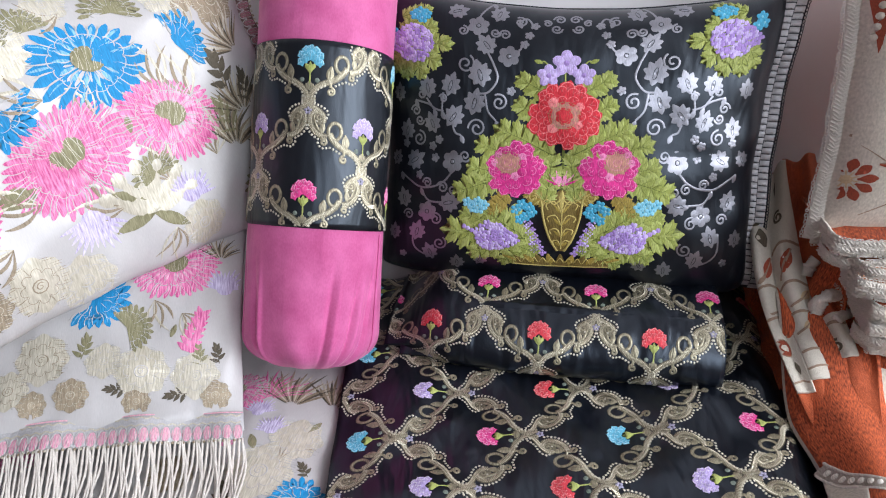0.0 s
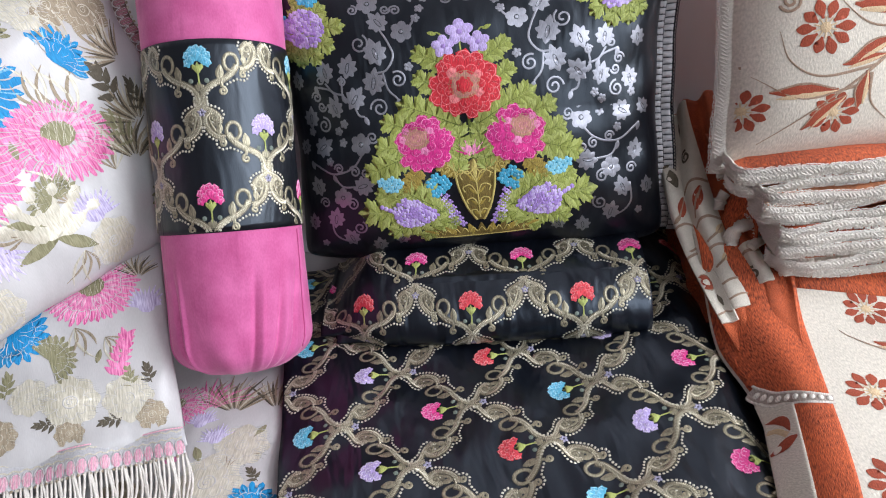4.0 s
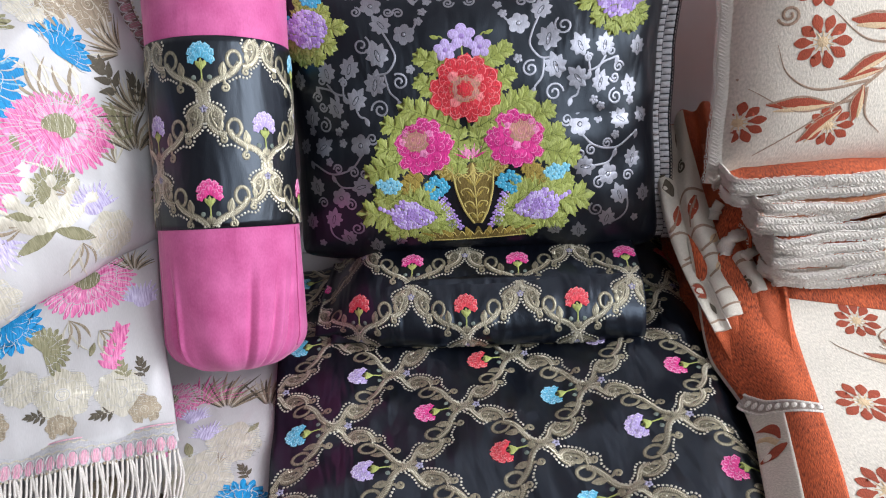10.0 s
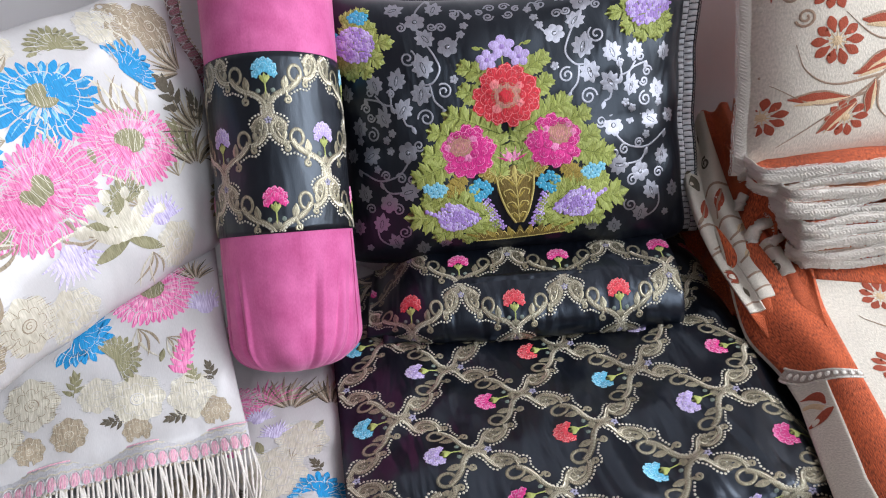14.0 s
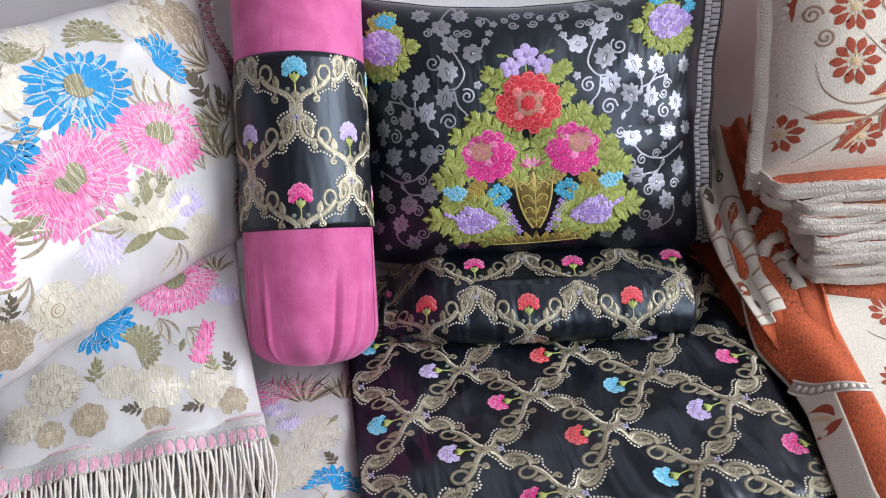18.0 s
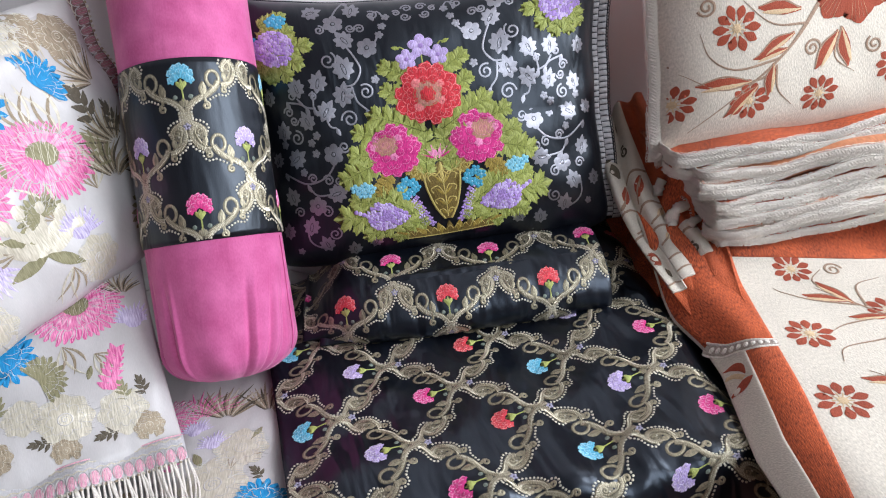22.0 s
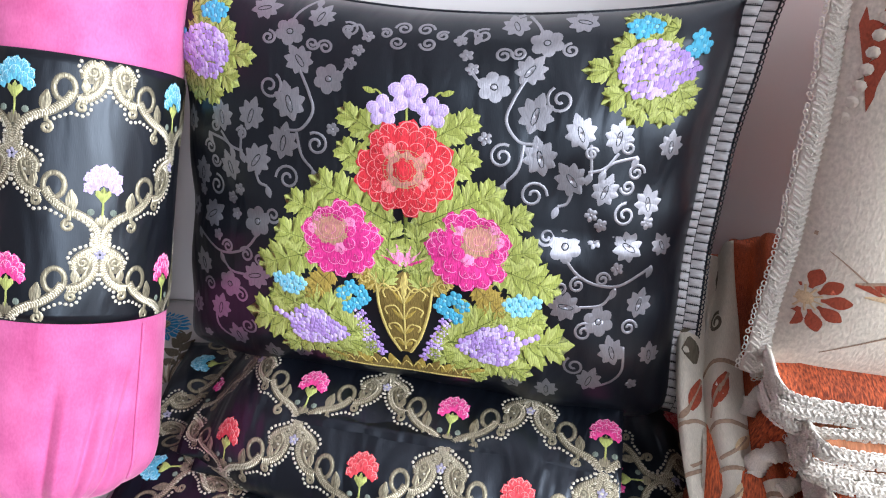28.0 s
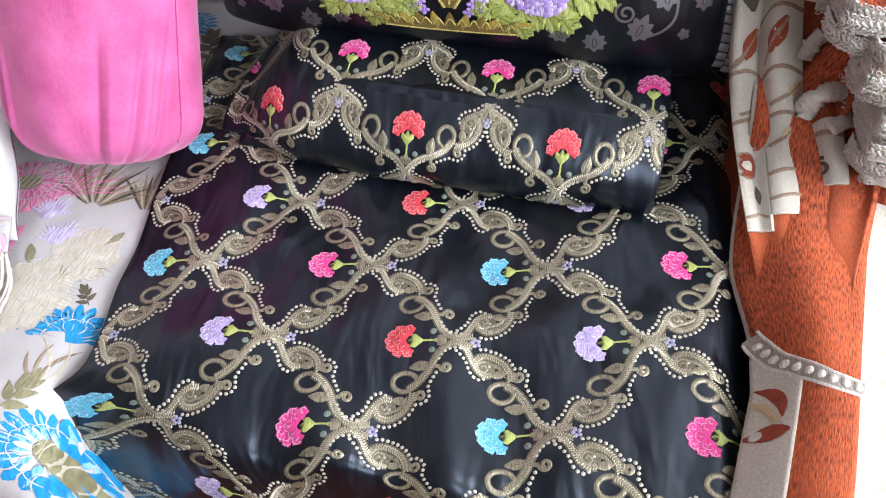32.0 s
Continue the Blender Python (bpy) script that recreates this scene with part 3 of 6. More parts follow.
def seat_fn(u, v):
    x = SEAT_O[0] + E1[0] * u + E2[0] * v
    y = SEAT_O[1] + E1[1] * u + E2[1] * v
    front = FRONT + 0.03 * smooth01((-0.10 - x) / 0.15)
    over = np.maximum(front - y, 0.0)
    bend = 1 - np.exp(-over / 0.03)
    z = 0.450 + 0.11 * (y - 0.6) - 0.012 * smooth01((-0.14 - x) / 0.12) ** 1.5 + 0.012 * smooth01((x - 0.1) / 0.2)
    z = z + 0.0035 * ripple(x * 1.5, y * 1.5, 1.0) + 0.0062 * np.sin(66 * x + 12 * y + 2.4 * np.sin(9 * y)) * ripple(x * 1.3, y * 0.9, 3.0) * smooth01((0.80 - y) / 0.1) + 0.0016 * np.sin(120 * x - 25 * y + 2 * np.sin(14 * y)) * ripple(x * 2.0, y * 1.4, 7.0)
    z = z + 0.0055 * np.sin(42 * y - 9 * x + 1.2 * np.sin(15 * x)) * ripple(x * 1.6, y, 5.0) + 0.0052 * np.sin(34 * y + 40 * x + 1.5 * np.sin(17 * x)) * ripple(x * 1.7, y * 1.3, 9.0) - 0.8 * np.maximum(0.55 - y, 0) ** 2
    z = z - 0.035 * smooth01((x - 0.30) / 0.06)
    z = z - np.maximum(over - 0.03 * bend, 0) * 0.98
    x = x - 0.07 * smooth01(over / 0.08) * smooth01((-0.08 - x) / 0.12)
    y = np.where(over > 0, front - 0.03 * bend + 0.006 * np.sin(30 * x) * bend, y)
    return np.stack([x, y, z], -1)


SEAT = Surf(seat_fn)
SEAT_U, SEAT_V = (-0.193, 0.440), (-0.62, 0.36)
seat_cover = thing("seat_cover", (0.05, 0.62, 0.40), "black satin brocade seat cover with gold trellis and small flowers", "seat cover")
sheet("cloth", SEAT, np.linspace(*SEAT_U, 90), np.linspace(*SEAT_V, 130), BLACK, seat_cover, 0.003)
seat_nodes = []
for r in range(-7, 5):
    for c in range(-3, 5):
        # flowers point along -u, so a crossing lies one stem to the right of its flower
        a, b = 0.053 + PP * (c + 0.5 * (r % 2)), 0.0795 * r
        if SEAT_U[0] - 0.08 < a < SEAT_U[1] + 0.08:
            tone = (("rose", "blue") if r % 4 in (0,) else ("rose", "blue") if r % 4 == 2 else ("red", "lilac"))[c % 2]
            seat_nodes.append((a, b, tone))
trellis(SEAT, seat_cover, seat_nodes, 90, lambda u, v: SEAT_U[0] + 0.002 < u < SEAT_U[1] - 0.002 and SEAT_V[0] < v < SEAT_V[1])

# ---- folded black brocade cover in front of the cushion ----
FOLD_PROFILE = spaced([(0.835, 0.474), (0.800, 0.470), (0.779, 0.479), (0.774, 0.503), (0.788, 0.533), (0.815, 0.553), (0.851, 0.564), (0.895, 0.570), (0.95, 0.573)], 0.002)
FOLD_S = 0.002 * np.arange(len(FOLD_PROFILE))


def fold_fn(u, v):
    y = np.interp(v, FOLD_S, FOLD_PROFILE[:, 0])
    z = np.interp(v, FOLD_S, FOLD_PROFILE[:, 1])
    left = smooth01((-0.10 - u) / 0.11)
    z = 0.474 + (z - 0.474) * (1 - 0.75 * left ** 2) + 0.003 * ripple(u * 2, v * 2, 4) + 0.0014 * np.sin(70 * u + 30 * v + 2 * np.sin(23 * u)) * ripple(u * 3, v * 3, 2)
    y = y + 0.10 * np.maximum(-0.02 - u, 0) ** 1.3 + 0.03 * np.maximum(u - 0.15, 0) + 0.03 * left
    return np.stack([u, y, z], -1)


FOLD = Surf(fold_fn)
FOLD_U = (-0.215, 0.245)
folded = thing("folded_cover", (0.02, 0.86, 0.46), "folded black satin brocade cover with red carnations", "folded cover")
sheet("cloth", FOLD, np.linspace(*FOLD_U, 70), np.linspace(0, FOLD_S[-1], 60), BLACK, folded, 0.004)
s_row = FOLD_S[np.argmin(np.hypot(FOLD_PROFILE[:, 0] - 0.790, FOLD_PROFILE[:, 1] - 0.534))]
fold_nodes = [(x, s_row - 0.047, "red") for x in (-0.294, -0.144, 0.005, 0.154, 0.303)]
fold_nodes += [(x, s_row - 0.047 + 0.077, "rose") for x in (-0.219, -0.07, 0.079, 0.229)]
fold_nodes += [(x, s_row - 0.047 - 0.077, "") for x in (-0.219, -0.07, 0.079, 0.229)]
fold_nodes += [(x, s_row - 0.047 + 0.154, "red") for x in (-0.144, 0.005, 0.154)]
trellis(FOLD, folded, fold_nodes, 0, lambda u, v: FOLD_U[0] + 0.002 < u < FOLD_U[1] - 0.001 and 0.0 < v < FOLD_S[-1])
under = Surf(lambda u, v: np.stack([u, 0.80 + v, 0.476 + 0.082 * smooth01(v / 0.02) * (1 - 0.85 * smooth01((-0.06 - u) / 0.14)) + 0 * u], -1))
sheet("inner_fold", under, np.linspace(-0.19, 0.238, 40), np.linspace(0.0, 0.14, 20), BLACK, folded, 0.002)

# ---- cushions ----


class Cushion:
    """A stuffed square cushion. Its front is a surface in metres from the middle; corner, yaw, lean and roll place it."""

    def __init__(self, middle, w, h, yaw=0.0, lean=0.0, roll=0.0, front=0.075, back=0.07, pinch=0.05, power=4.0, seed=0.0, crease=0.002, taper=0.0, ears=0.0, mid=None, sag=0.0):
        self.c, self.w, self.h, self.front_d, self.back_d, self.pinch, self.power, self.seed, self.crease, self.taper = np.array(middle, float), w, h, front, back, pinch, power, seed, crease, taper
        self.ears, self.mid, self.sag = ears, mid, sag
        ps, le, ro = radians(yaw), radians(lean), radians(roll)
        hx = np.array((math.cos(ps), math.sin(ps), 0))
        bk = np.array((-math.sin(ps), math.cos(ps), 0))
        up = np.array((0, 0, math.cos(le))) + bk * math.sin(le)
        self.d1 = hx * math.cos(ro) + up * math.sin(ro)
        self.d2 = -hx * math.sin(ro) + up * math.cos(ro)
        self.n = np.cross(self.d1, self.d2)
        self.surf = Surf(lambda u, v: self.shape(u, v, 1))
        self.rear = Surf(lambda u, v: self.shape(u, v, -1))

    def shape(self, u, v, side):
        a, b = np.clip(2 * u / self.w, -1, 1), np.clip(2 * v / self.h, -1, 1)
        k = ((1 - np.abs(a) ** self.power) * (1 - np.abs(b) ** self.power)) ** 0.5
        d = (self.front_d if side > 0 else -self.back_d) * k
        d = d + side * self.crease * k * ripple(u * 4, v * 4, self.seed) + self.crease * (1 - k) * np.sin(60 * (u - v) + self.seed)
        if self.mid is not None and side > 0:
            d = d - 0.0022 * k * np.exp(-((v - self.mid - 0.012 * np.sin(5 * u)) / 0.010) ** 2)
        x = u * (1 - self.pinch * (1 - b ** 2) * np.abs(a) ** 2) * (1 - self.taper * (0.5 - 0.5 * b) ** 2) * (1 - self.ears * np.abs(a) ** 6 * np.clip(-b, 0, 1) ** 6)
        y = v * (1 - (self.pinch * 1.3 + self.sag * np.clip(b, 0, 1)) * (1 - a ** 2) * np.abs(b) ** 2) * (1 - 2.2 * self.ears * np.abs(a) ** 6 * np.clip(-b, 0, 1) ** 6)
        return self.c + x[..., None] * self.d1 + y[..., None] * self.d2 + d[..., None] * self.n

    def body(self, parent, mat, back_mat=None, n=56):
        t = np.sin(np.linspace(-math.pi / 2, math.pi / 2, n))
        sheet("front_cover", self.surf, t * self.w / 2, t * self.h / 2, mat, parent, 0.0015)
        U, V = np.meshgrid(t * self.w / 2, t * self.h / 2, indexing="ij")
        p = self.shape(U.ravel(), V.ravel(), -1) - 0.0015 * self.n
        faces = [(i * n + j, i * n + j + 1, (i + 1) * n + j + 1, (i + 1) * n + j) for i in range(n - 1) for j in range(n - 1)]
        mesh_part("back_cover", p, faces, back_mat or mat, parent, uvs=np.stack([U.ravel(), V.ravel()], 1))

    def edge(self, side, t):
        """A place on the seam: side l, r, b or t, and -1 to 1 along it."""
        t = np.asarray(t, float)
        one = np.ones_like(t)
        u, v = {"l": (-one, t), "r": (one, t), "b": (t, -one), "t": (t, one)}[side]
        return self.shape(u * self.w / 2, v * self.h / 2, 1)


black_cushion = Cushion((0.024, 0.971, 0.741), 0.550, 0.428, 0.0, 13.0, 0, 0.076, 0.07, 0.072, crease=0.0036, taper=0.0, ears=0.05, mid=-0.010, sag=0.055)
bc = thing("black_cushion", (0.03, 0.96, 0.57), "black satin cushion with woven flower basket and grey vines", "cushion")
black_cushion.body(bc, BLACK_SIDE)

# ---- pink bolster ----
BOL_C, BOL_A, BOL_N, BOL_R = np.array((-0.305, 0.841, 0.691)), np.array((0, 0.418, 0.908)), np.array((0, -0.908, 0.418)), 0.091
B0, B1 = -0.040, 0.190
BOL_LOW, BOL_HIGH, BOL_CAP = -0.230, 0.44, 0.060


def bolster_fn(u, v):
    th = u / BOL_R
    e = np.clip(np.minimum(v - BOL_LOW, BOL_HIGH - v) / BOL_CAP, 0, 1)
    k = (1 - (1 - e) ** 2.6) ** (1 / 2.6)
    low = smooth01((B0 - 0.02 - v) / 0.10)
    gather = (1 - e) * 0.004 * np.sin(11 * th) + 0.0014 * np.sin(7 * th + 1) * low
    for t0, deep in ((-0.62, 0.0050), (-0.50, -0.0030), (0.55, 0.0036), (0.66, -0.0022), (0.92, 0.0055), (1.02, -0.0025), (1.2, 0.0050), (-0.95, 0.0035)):
        gather = gather - deep * np.exp(-((th - t0 - (1.9 if t0 > 0.8 else 0.9 if t0 > 0 else -0.5) * (v + 0.15)) / 0.040) ** 2) * low
    r = BOL_R * np.maximum(k, 0.02) * (1 + 0.012 * np.sin(2 * th + 9 * v)) + gather * k
    return (BOL_C + v[..., None] * BOL_A + (r * np.cos(th))[..., None] * BOL_N + (r * np.sin(th))[..., None] * np.array((1.0, 0, 0)))


BOLSTER = Surf(bolster_fn)
bol = thing("bolster", tuple(BOL_C + (BOL_LOW + 0.01) * BOL_A), "upright pink velvet bolster with a black brocade band", "bolster")
turn_u = np.linspace(-math.pi * BOL_R, math.pi * BOL_R, 120)
fine_u = np.concatenate([np.linspace(-math.pi, -1.5, 24)[:-1], np.linspace(-1.5, 1.7, 230), np.linspace(1.7, math.pi, 24)[1:]]) * BOL_R
cap = BOL_LOW + BOL_CAP * (1 - np.cos(np.linspace(0.02, math.pi / 2, 16)))
sheet("lower_velvet", BOLSTER, fine_u, np.concatenate([cap, np.linspace(cap[-1], B0 + 0.004, 44)[1:]]), PINK, bol, 0.002, label="pink velvet lower end with gathers")
sheet("brocade_band", BOLSTER, turn_u, np.linspace(B0, B1, 30), BLACK_SIDE, bol, 0.002, 0.0012, label="black brocade band with gold trellis")
hi_cap = BOL_HIGH - (cap - BOL_LOW)
sheet("upper_velvet", BOLSTER, turn_u, np.concatenate([np.linspace(B1 - 0.004, hi_cap[-1], 24)[:-1], hi_cap[::-1]]), PINK, bol, 0.002)
m_seam = [tuple(p) for p in BOLSTER.at(np.full(20, 1.42 * BOL_R), np.linspace(BOL_LOW + 0.03, B0 - 0.004, 20), np.full(20, 0.0010))]
U_F = 0.011
bol_nodes = [(U_F, 0.163 - 0.047, "blue"), (U_F, -0.047, "rose"), (U_F + 0.071, 0.0815 - 0.047, "lilac"), (U_F - 0.071, 0.0815 - 0.047, "lilac"),
             (U_F + 0.071, -0.128, ""), (U_F - 0.071, -0.128, ""), (U_F + 0.142, 0.116, "blue"), (U_F + 0.142, -0.047, "rose"), (U_F - 0.142, 0.116, "blue"), (U_F - 0.142, -0.047, "rose")]
trellis(BOLSTER, bol, bol_nodes, 0, lambda u, v: B0 + 0.001 < v < B1 - 0.001, 0.0016)

# ---- white floral cushion in the corner ----
white_cushion = Cushion((-0.5461, 0.746, 0.7906), 0.5193, 0.3686, 58.6, 16.25, 3.7, 0.052, 0.065, 0.04, seed=2.0, crease=0.0065)
wc = thing("white_cushion", (-0.53, 0.76, 0.60), "ivory satin cushion with large woven chrysanthemums", "cushion")
white_cushion.body(wc, IVORY)

# ---- fringed ivory cushion ----
fringed = Cushion((-0.538, 0.693, 0.552), 0.318, 0.29, 23, 50, -5, 0.022, 0.03, 0.03, seed=3.0, crease=0.0055)
fc = thing("fringed_cushion", (-0.48, 0.69, 0.45), "small ivory satin cushion with pink braid and white fringe", "cushion")
fringed.body(fc, IVORY)


# ---- ivory seat cover ----
def ivory_fn(u, v):
    x, y = u, v
    over = np.maximum(0.45 - y, 0)
    side = np.maximum(-0.775 - x, 0)
    z = 0.438 + 0.05 * (y - 0.6) + 0.004 * ripple(x * 1.4, y * 1.4, 6) - over - side * 0.95
    z = z - 0.02 * smooth01((-0.70 - x) / 0.09) - 0.05 * smooth01((x + 0.27) / 0.10)
    z = z + 0.003 * np.sin(40 * x + 14 * y) * smooth01((x + 0.5) / 0.2) - 0.25 * smooth01((x + 0.228) / 0.03) * smooth01((0.56 - y) / 0.05)
    y = np.maximum(y, 0.45 - 0.03 * (1 - np.exp(-over / 0.03)))
    x = np.maximum(x, -0.775 - 0.03 * (1 - np.exp(-side / 0.03)))
    return np.stack([x, y, z], -1)


IVORY_SEAT = Surf(ivory_fn)
ivory_cover = thing("ivory_seat_cover", (-0.5, 0.62, 0.41), "ivory satin seat cover with woven flowers on the bench", "seat cover")
sheet("cloth", IVORY_SEAT, np.linspace(-0.93, -0.12, 80), np.linspace(0.08, 1.095, 90), IVORY, ivory_cover, 0.003)


# ---- rust and cream seat cover ----
def rust_fn(u, v):
    x, y = u, v
    edge = smooth01((0.40 - x) / 0.10)
    z = 0.508 + 0.09 * (y - 0.6) + 0.05 * smooth01((y - 0.72) / 0.16) * (1 - 0.3 * smooth01((x - 0.45) / 0.2)) - 0.058 * edge ** 2.2 * (1 - smooth01((y - 0.75) / 0.15))
    z = z + 0.003 * ripple(x * 1.6, y * 1.6, 8)
    x = x + (0.016 * smooth01((0.74 - y) / 0.10) - 0.20 * np.clip(0.61 - y, 0, 0.14)) * smooth01((0.40 - x) / 0.08)
    over = np.maximum(0.32 - y, 0)
    z = z - over
    y = np.maximum(y, 0.32 - 0.03 * (1 - np.exp(-over / 0.03)))
    return np.stack([x, y, z], -1)


RUST_SEAT = Surf(rust_fn)
rust_cover = thing("rust_seat_cover", (0.65, 0.62, 0.46), "rust and cream chenille seat cover with brown flowers", "seat cover")
sheet("cloth", RUST_SEAT, np.linspace(0.318, 1.25, 80), np.linspace(0.08, 1.09, 90), CREAM, rust_cover, 0.004)

# ---- rust cushion on the stack ----
rust_cushion = Cushion((0.588, 0.93, 0.87), 0.50, 0.42, 2, 14, 0, 0.085, 0.06, 0.05, seed=5.0)
rc = thing("rust_cushion", (0.56, 0.9, 0.69), "cream chenille cushion with rust flowers and cream braid", "cushion")
rust_cushion.body(rc, CREAM, RUST)

# ---- ornaments of the flower cloths ----


def lobed_leaf(m, length, width, lobes=4, mat=GREEN, vein=DGREEN, tipmat=GREEN2):
    """An acanthus leaf along +x: broad toothed lobes that lean forward, dark cuts between them, a midrib and pale threads."""
    n = lobes + 1
    rng = random.Random(int(length * 1e5) + lobes)

    def reach(t):
        return width / 2 * (0.55 + 0.55 * math.sin(math.pi * min(1.0, 0.12 + 0.78 * t))) * (1 - 0.62 * t ** 3)
    for side in (1, -1):
        row = [(0.0, side * 0.10 * width)]
        for i in range(n):
            t = 0.9 * i / n
            w = reach(t + 0.4 / n) * rng.uniform(0.9, 1.08)
            row += [(length * (t + 0.06 / n), side * w * 0.46), (length * (t + 0.22 / n), side * w * 0.84), (length * (t + 0.42 / n), side * w * 0.80),
                    (length * (t + 0.78 / n), side * w * 1.06), (length * (t + 0.84 / n), side * w * 0.80), (length * (t + 1.04 / n), side * w * 0.78), (length * (t + 0.90 / n), side * w * 0.50)]
        row.append((length, 0.0))
        pts = [(x, y, 0.0002) for x, y in row] + [(min(x, length * 0.97) * 0.95, y * 0.22, 0.0011) for x, y in row] + [(min(x, length * 0.96) * 0.93, 0.0, 0.0009) for x, y in row]
        k = len(row)
        faces = [f for i in range(k - 1) for f in ((i, i + 1, k + i + 1, k + i), (k + i, k + i + 1, 2 * k + i + 1, 2 * k + i))]
        m.add(pts, [f[::-1] for f in faces] if side > 0 else faces, mat)
        for i in range(n):
            t = 0.9 * i / n
            w = reach(t + 0.4 / n)
            x0, x1, y1 = length * (t + 0.02), length * (t + 0.70 / n), side * w * 0.90
            ang = math.degrees(math.atan2(y1, x1 - x0))
            far = math.hypot(x1 - x0, y1)
            m.petal(x0, side * width * 0.03, ang, far * 0.92, length * 0.46 / n, tipmat, 0.0014, 0.1, 3)
            m.petal(x0 + 0.1 * far, side * width * 0.10, ang + side * 24, far * 0.62, length * 0.26 / n, tipmat, 0.0013, 0.1, 3)
            m.stroke([(x0 + length * 0.02, side * width * 0.02), (x0 + (x1 - x0) * 0.62, y1 * 0.34), (length * (t + 0.96 / n), side * w * 0.50)], width * 0.030, vein, 0.0017, n=5, taper="end")
    m.petal(length * 0.70, 0, 0, length * 0.29, width * 0.20, tipmat, 0.0013, tip=0.0)
    m.stroke([(0.0, 0), (length * 0.45, length * 0.012), (length * 0.9, 0)], width * 0.045, vein, 0.0018, taper="end")


def rose(m, r, a, b, core, petals=9, deep=None, off=(0.0, 0.0), bud=None):
    """A full flower: tiers of small ruffled lobes with pale threads, a whorl of straw arcs off its middle and a bud."""
    rng = random.Random(int(r * 1e5) + petals)
    deep = deep or a
    ph = rng.uniform(0, 6)
    m.fan([(r * (0.84 + 0.05 * math.cos(petals * t + ph)) * math.cos(t), r * (0.84 + 0.05 * math.cos(petals * t + ph)) * math.sin(t)) for t in np.linspace(0, 2 * math.pi, 48, endpoint=False)], a, 0.0009)
    for ring, (rad, size, n) in enumerate(((0.80, 0.215, petals), (0.66, 0.19, petals), (0.47, 0.17, petals - 2))):
        shift = (0.0, 0.35, 0.8)[ring]
        cx, cy = off[0] * r * shift, off[1] * r * shift
        for k in range(n):
            t = 2 * math.pi * (k + 0.5 * ring) / n + rng.uniform(-0.12, 0.12)
            q, g = rad * rng.uniform(0.92, 1.08), size * rng.uniform(0.85, 1.18)
            x, y, h = cx + r * q * math.cos(t), cy + r * q * math.sin(t), 0.0010 + 0.0004 * ring
            tone = a if ring < 2 or k % 3 else b
            wave = rng.uniform(0, 6)
            m.fan([(x + r * g * (1 + 0.14 * math.cos(5 * w + wave)) * math.cos(w), y + r * g * (1 + 0.14 * math.cos(5 * w + wave)) * math.sin(w)) for w in np.linspace(0, 2 * math.pi, 15, endpoint=False)], tone, h, 0.0004 + 0.0003 * ring)
            pale = b if tone is a else a
            m.ring(x, y, r * g * 0.80, r * g * 0.84, r * 0.038, pale, h + 0.0004, math.degrees(t), 9, 0.50, -90)
            for j in (-1, 0, 1):
                w = t + 0.55 * j + rng.uniform(-0.15, 0.15)
                m.stroke([(x - r * g * 0.3 * math.cos(w), y - r * g * 0.3 * math.sin(w)), (x + r * g * 0.7 * math.cos(w), y + r * g * 0.7 * math.sin(w))], r * 0.032, pale if j else deep, h + 0.0005, n=4, taper=True)
    cx, cy = off[0] * r, off[1] * r
    m.oval(cx, cy, r * 0.50, r * 0.44, STRAW_PINK, 0.0019, 10, 16, 0.0012)
    for i, q in enumerate((0.44, 0.38, 0.32, 0.26, 0.20, 0.13)):
        m.ring(cx + 0.02 * r * math.sin(2 * i), cy + 0.02 * r * math.cos(3 * i), r * q, r * q * 0.86, r * 0.034, (core, core, b)[i % 3], 0.0025, 0, 18, 0.86, 63 * i)
    for k in range(22):
        t = 2 * math.pi * k / 22 + rng.uniform(-0.08, 0.08)
        m.stroke([(cx + r * 0.24 * math.cos(t), cy + r * 0.22 * math.sin(t)), (cx + r * rng.uniform(0.40, 0.50) * math.cos(t + 0.1), cy + r * 0.42 * math.sin(t + 0.1))], r * 0.026, core, 0.0026, n=4)
    if bud:
        m.fan([(cx + r * (0.24 + 0.03 * math.cos(7 * t)) * math.cos(t), cy + r * (0.24 + 0.03 * math.cos(7 * t)) * math.sin(t)) for t in np.linspace(0, 2 * math.pi, 28, endpoint=False)], bud, 0.0030, 0.0018)
        for q in (0.17, 0.10):
            m.ring(cx, cy - 0.01 * r, r * q, r * q * 1.15, r * 0.026, core, 0.0034, 0, 14, 0.8, 160)


def bunch(m, length, width, a, b, step=0.0062):
    """A bunch of small round blossoms, pointed at +x."""
    rng = random.Random(int(length * 1e5))
    x = -length / 2
    while x < length / 2:
        t = (x + length / 2) / length
        half = width / 2 * math.sin(math.pi * min(0.98, (1 - t) ** 0.8 * 0.92 + 0.05))
        y = -half
        while y <= half:
            r = step * rng.uniform(0.55, 0.72)
            px, py = x + rng.uniform(-0.2, 0.2) * step, y + rng.uniform(-0.2, 0.2) * step
            m.oval(px, py, r * 1.15, r * 0.85, rng.choice((a, b)), rng.uniform(0.0008, 0.0014), rng.uniform(0, 90), 7, 0.0004)
            y += step
        x += step * 0.86


def blossom(m, r, a, b, n=5, h=0.0011):
    for k in range(n):
        t = 360 * k / n + 90
        x, y = 0.58 * r * math.cos(radians(t)), 0.58 * r * math.sin(radians(t))
        m.oval(x, y, r * 0.44, r * 0.40, a, h, t, 8 if r < 0.012 else 12)
        if r > 0.012 and a is not b:
            for q in (0.34, 0.18):
                m.ring(x, y, r * q, r * q * 0.9, r * 0.045, b, h + 0.0004, t, 9, 0.6, -108)
    m.oval(0, 0, r * 0.22, r * 0.22, b, h + 0.0004, 0, 7, h * 0.6)


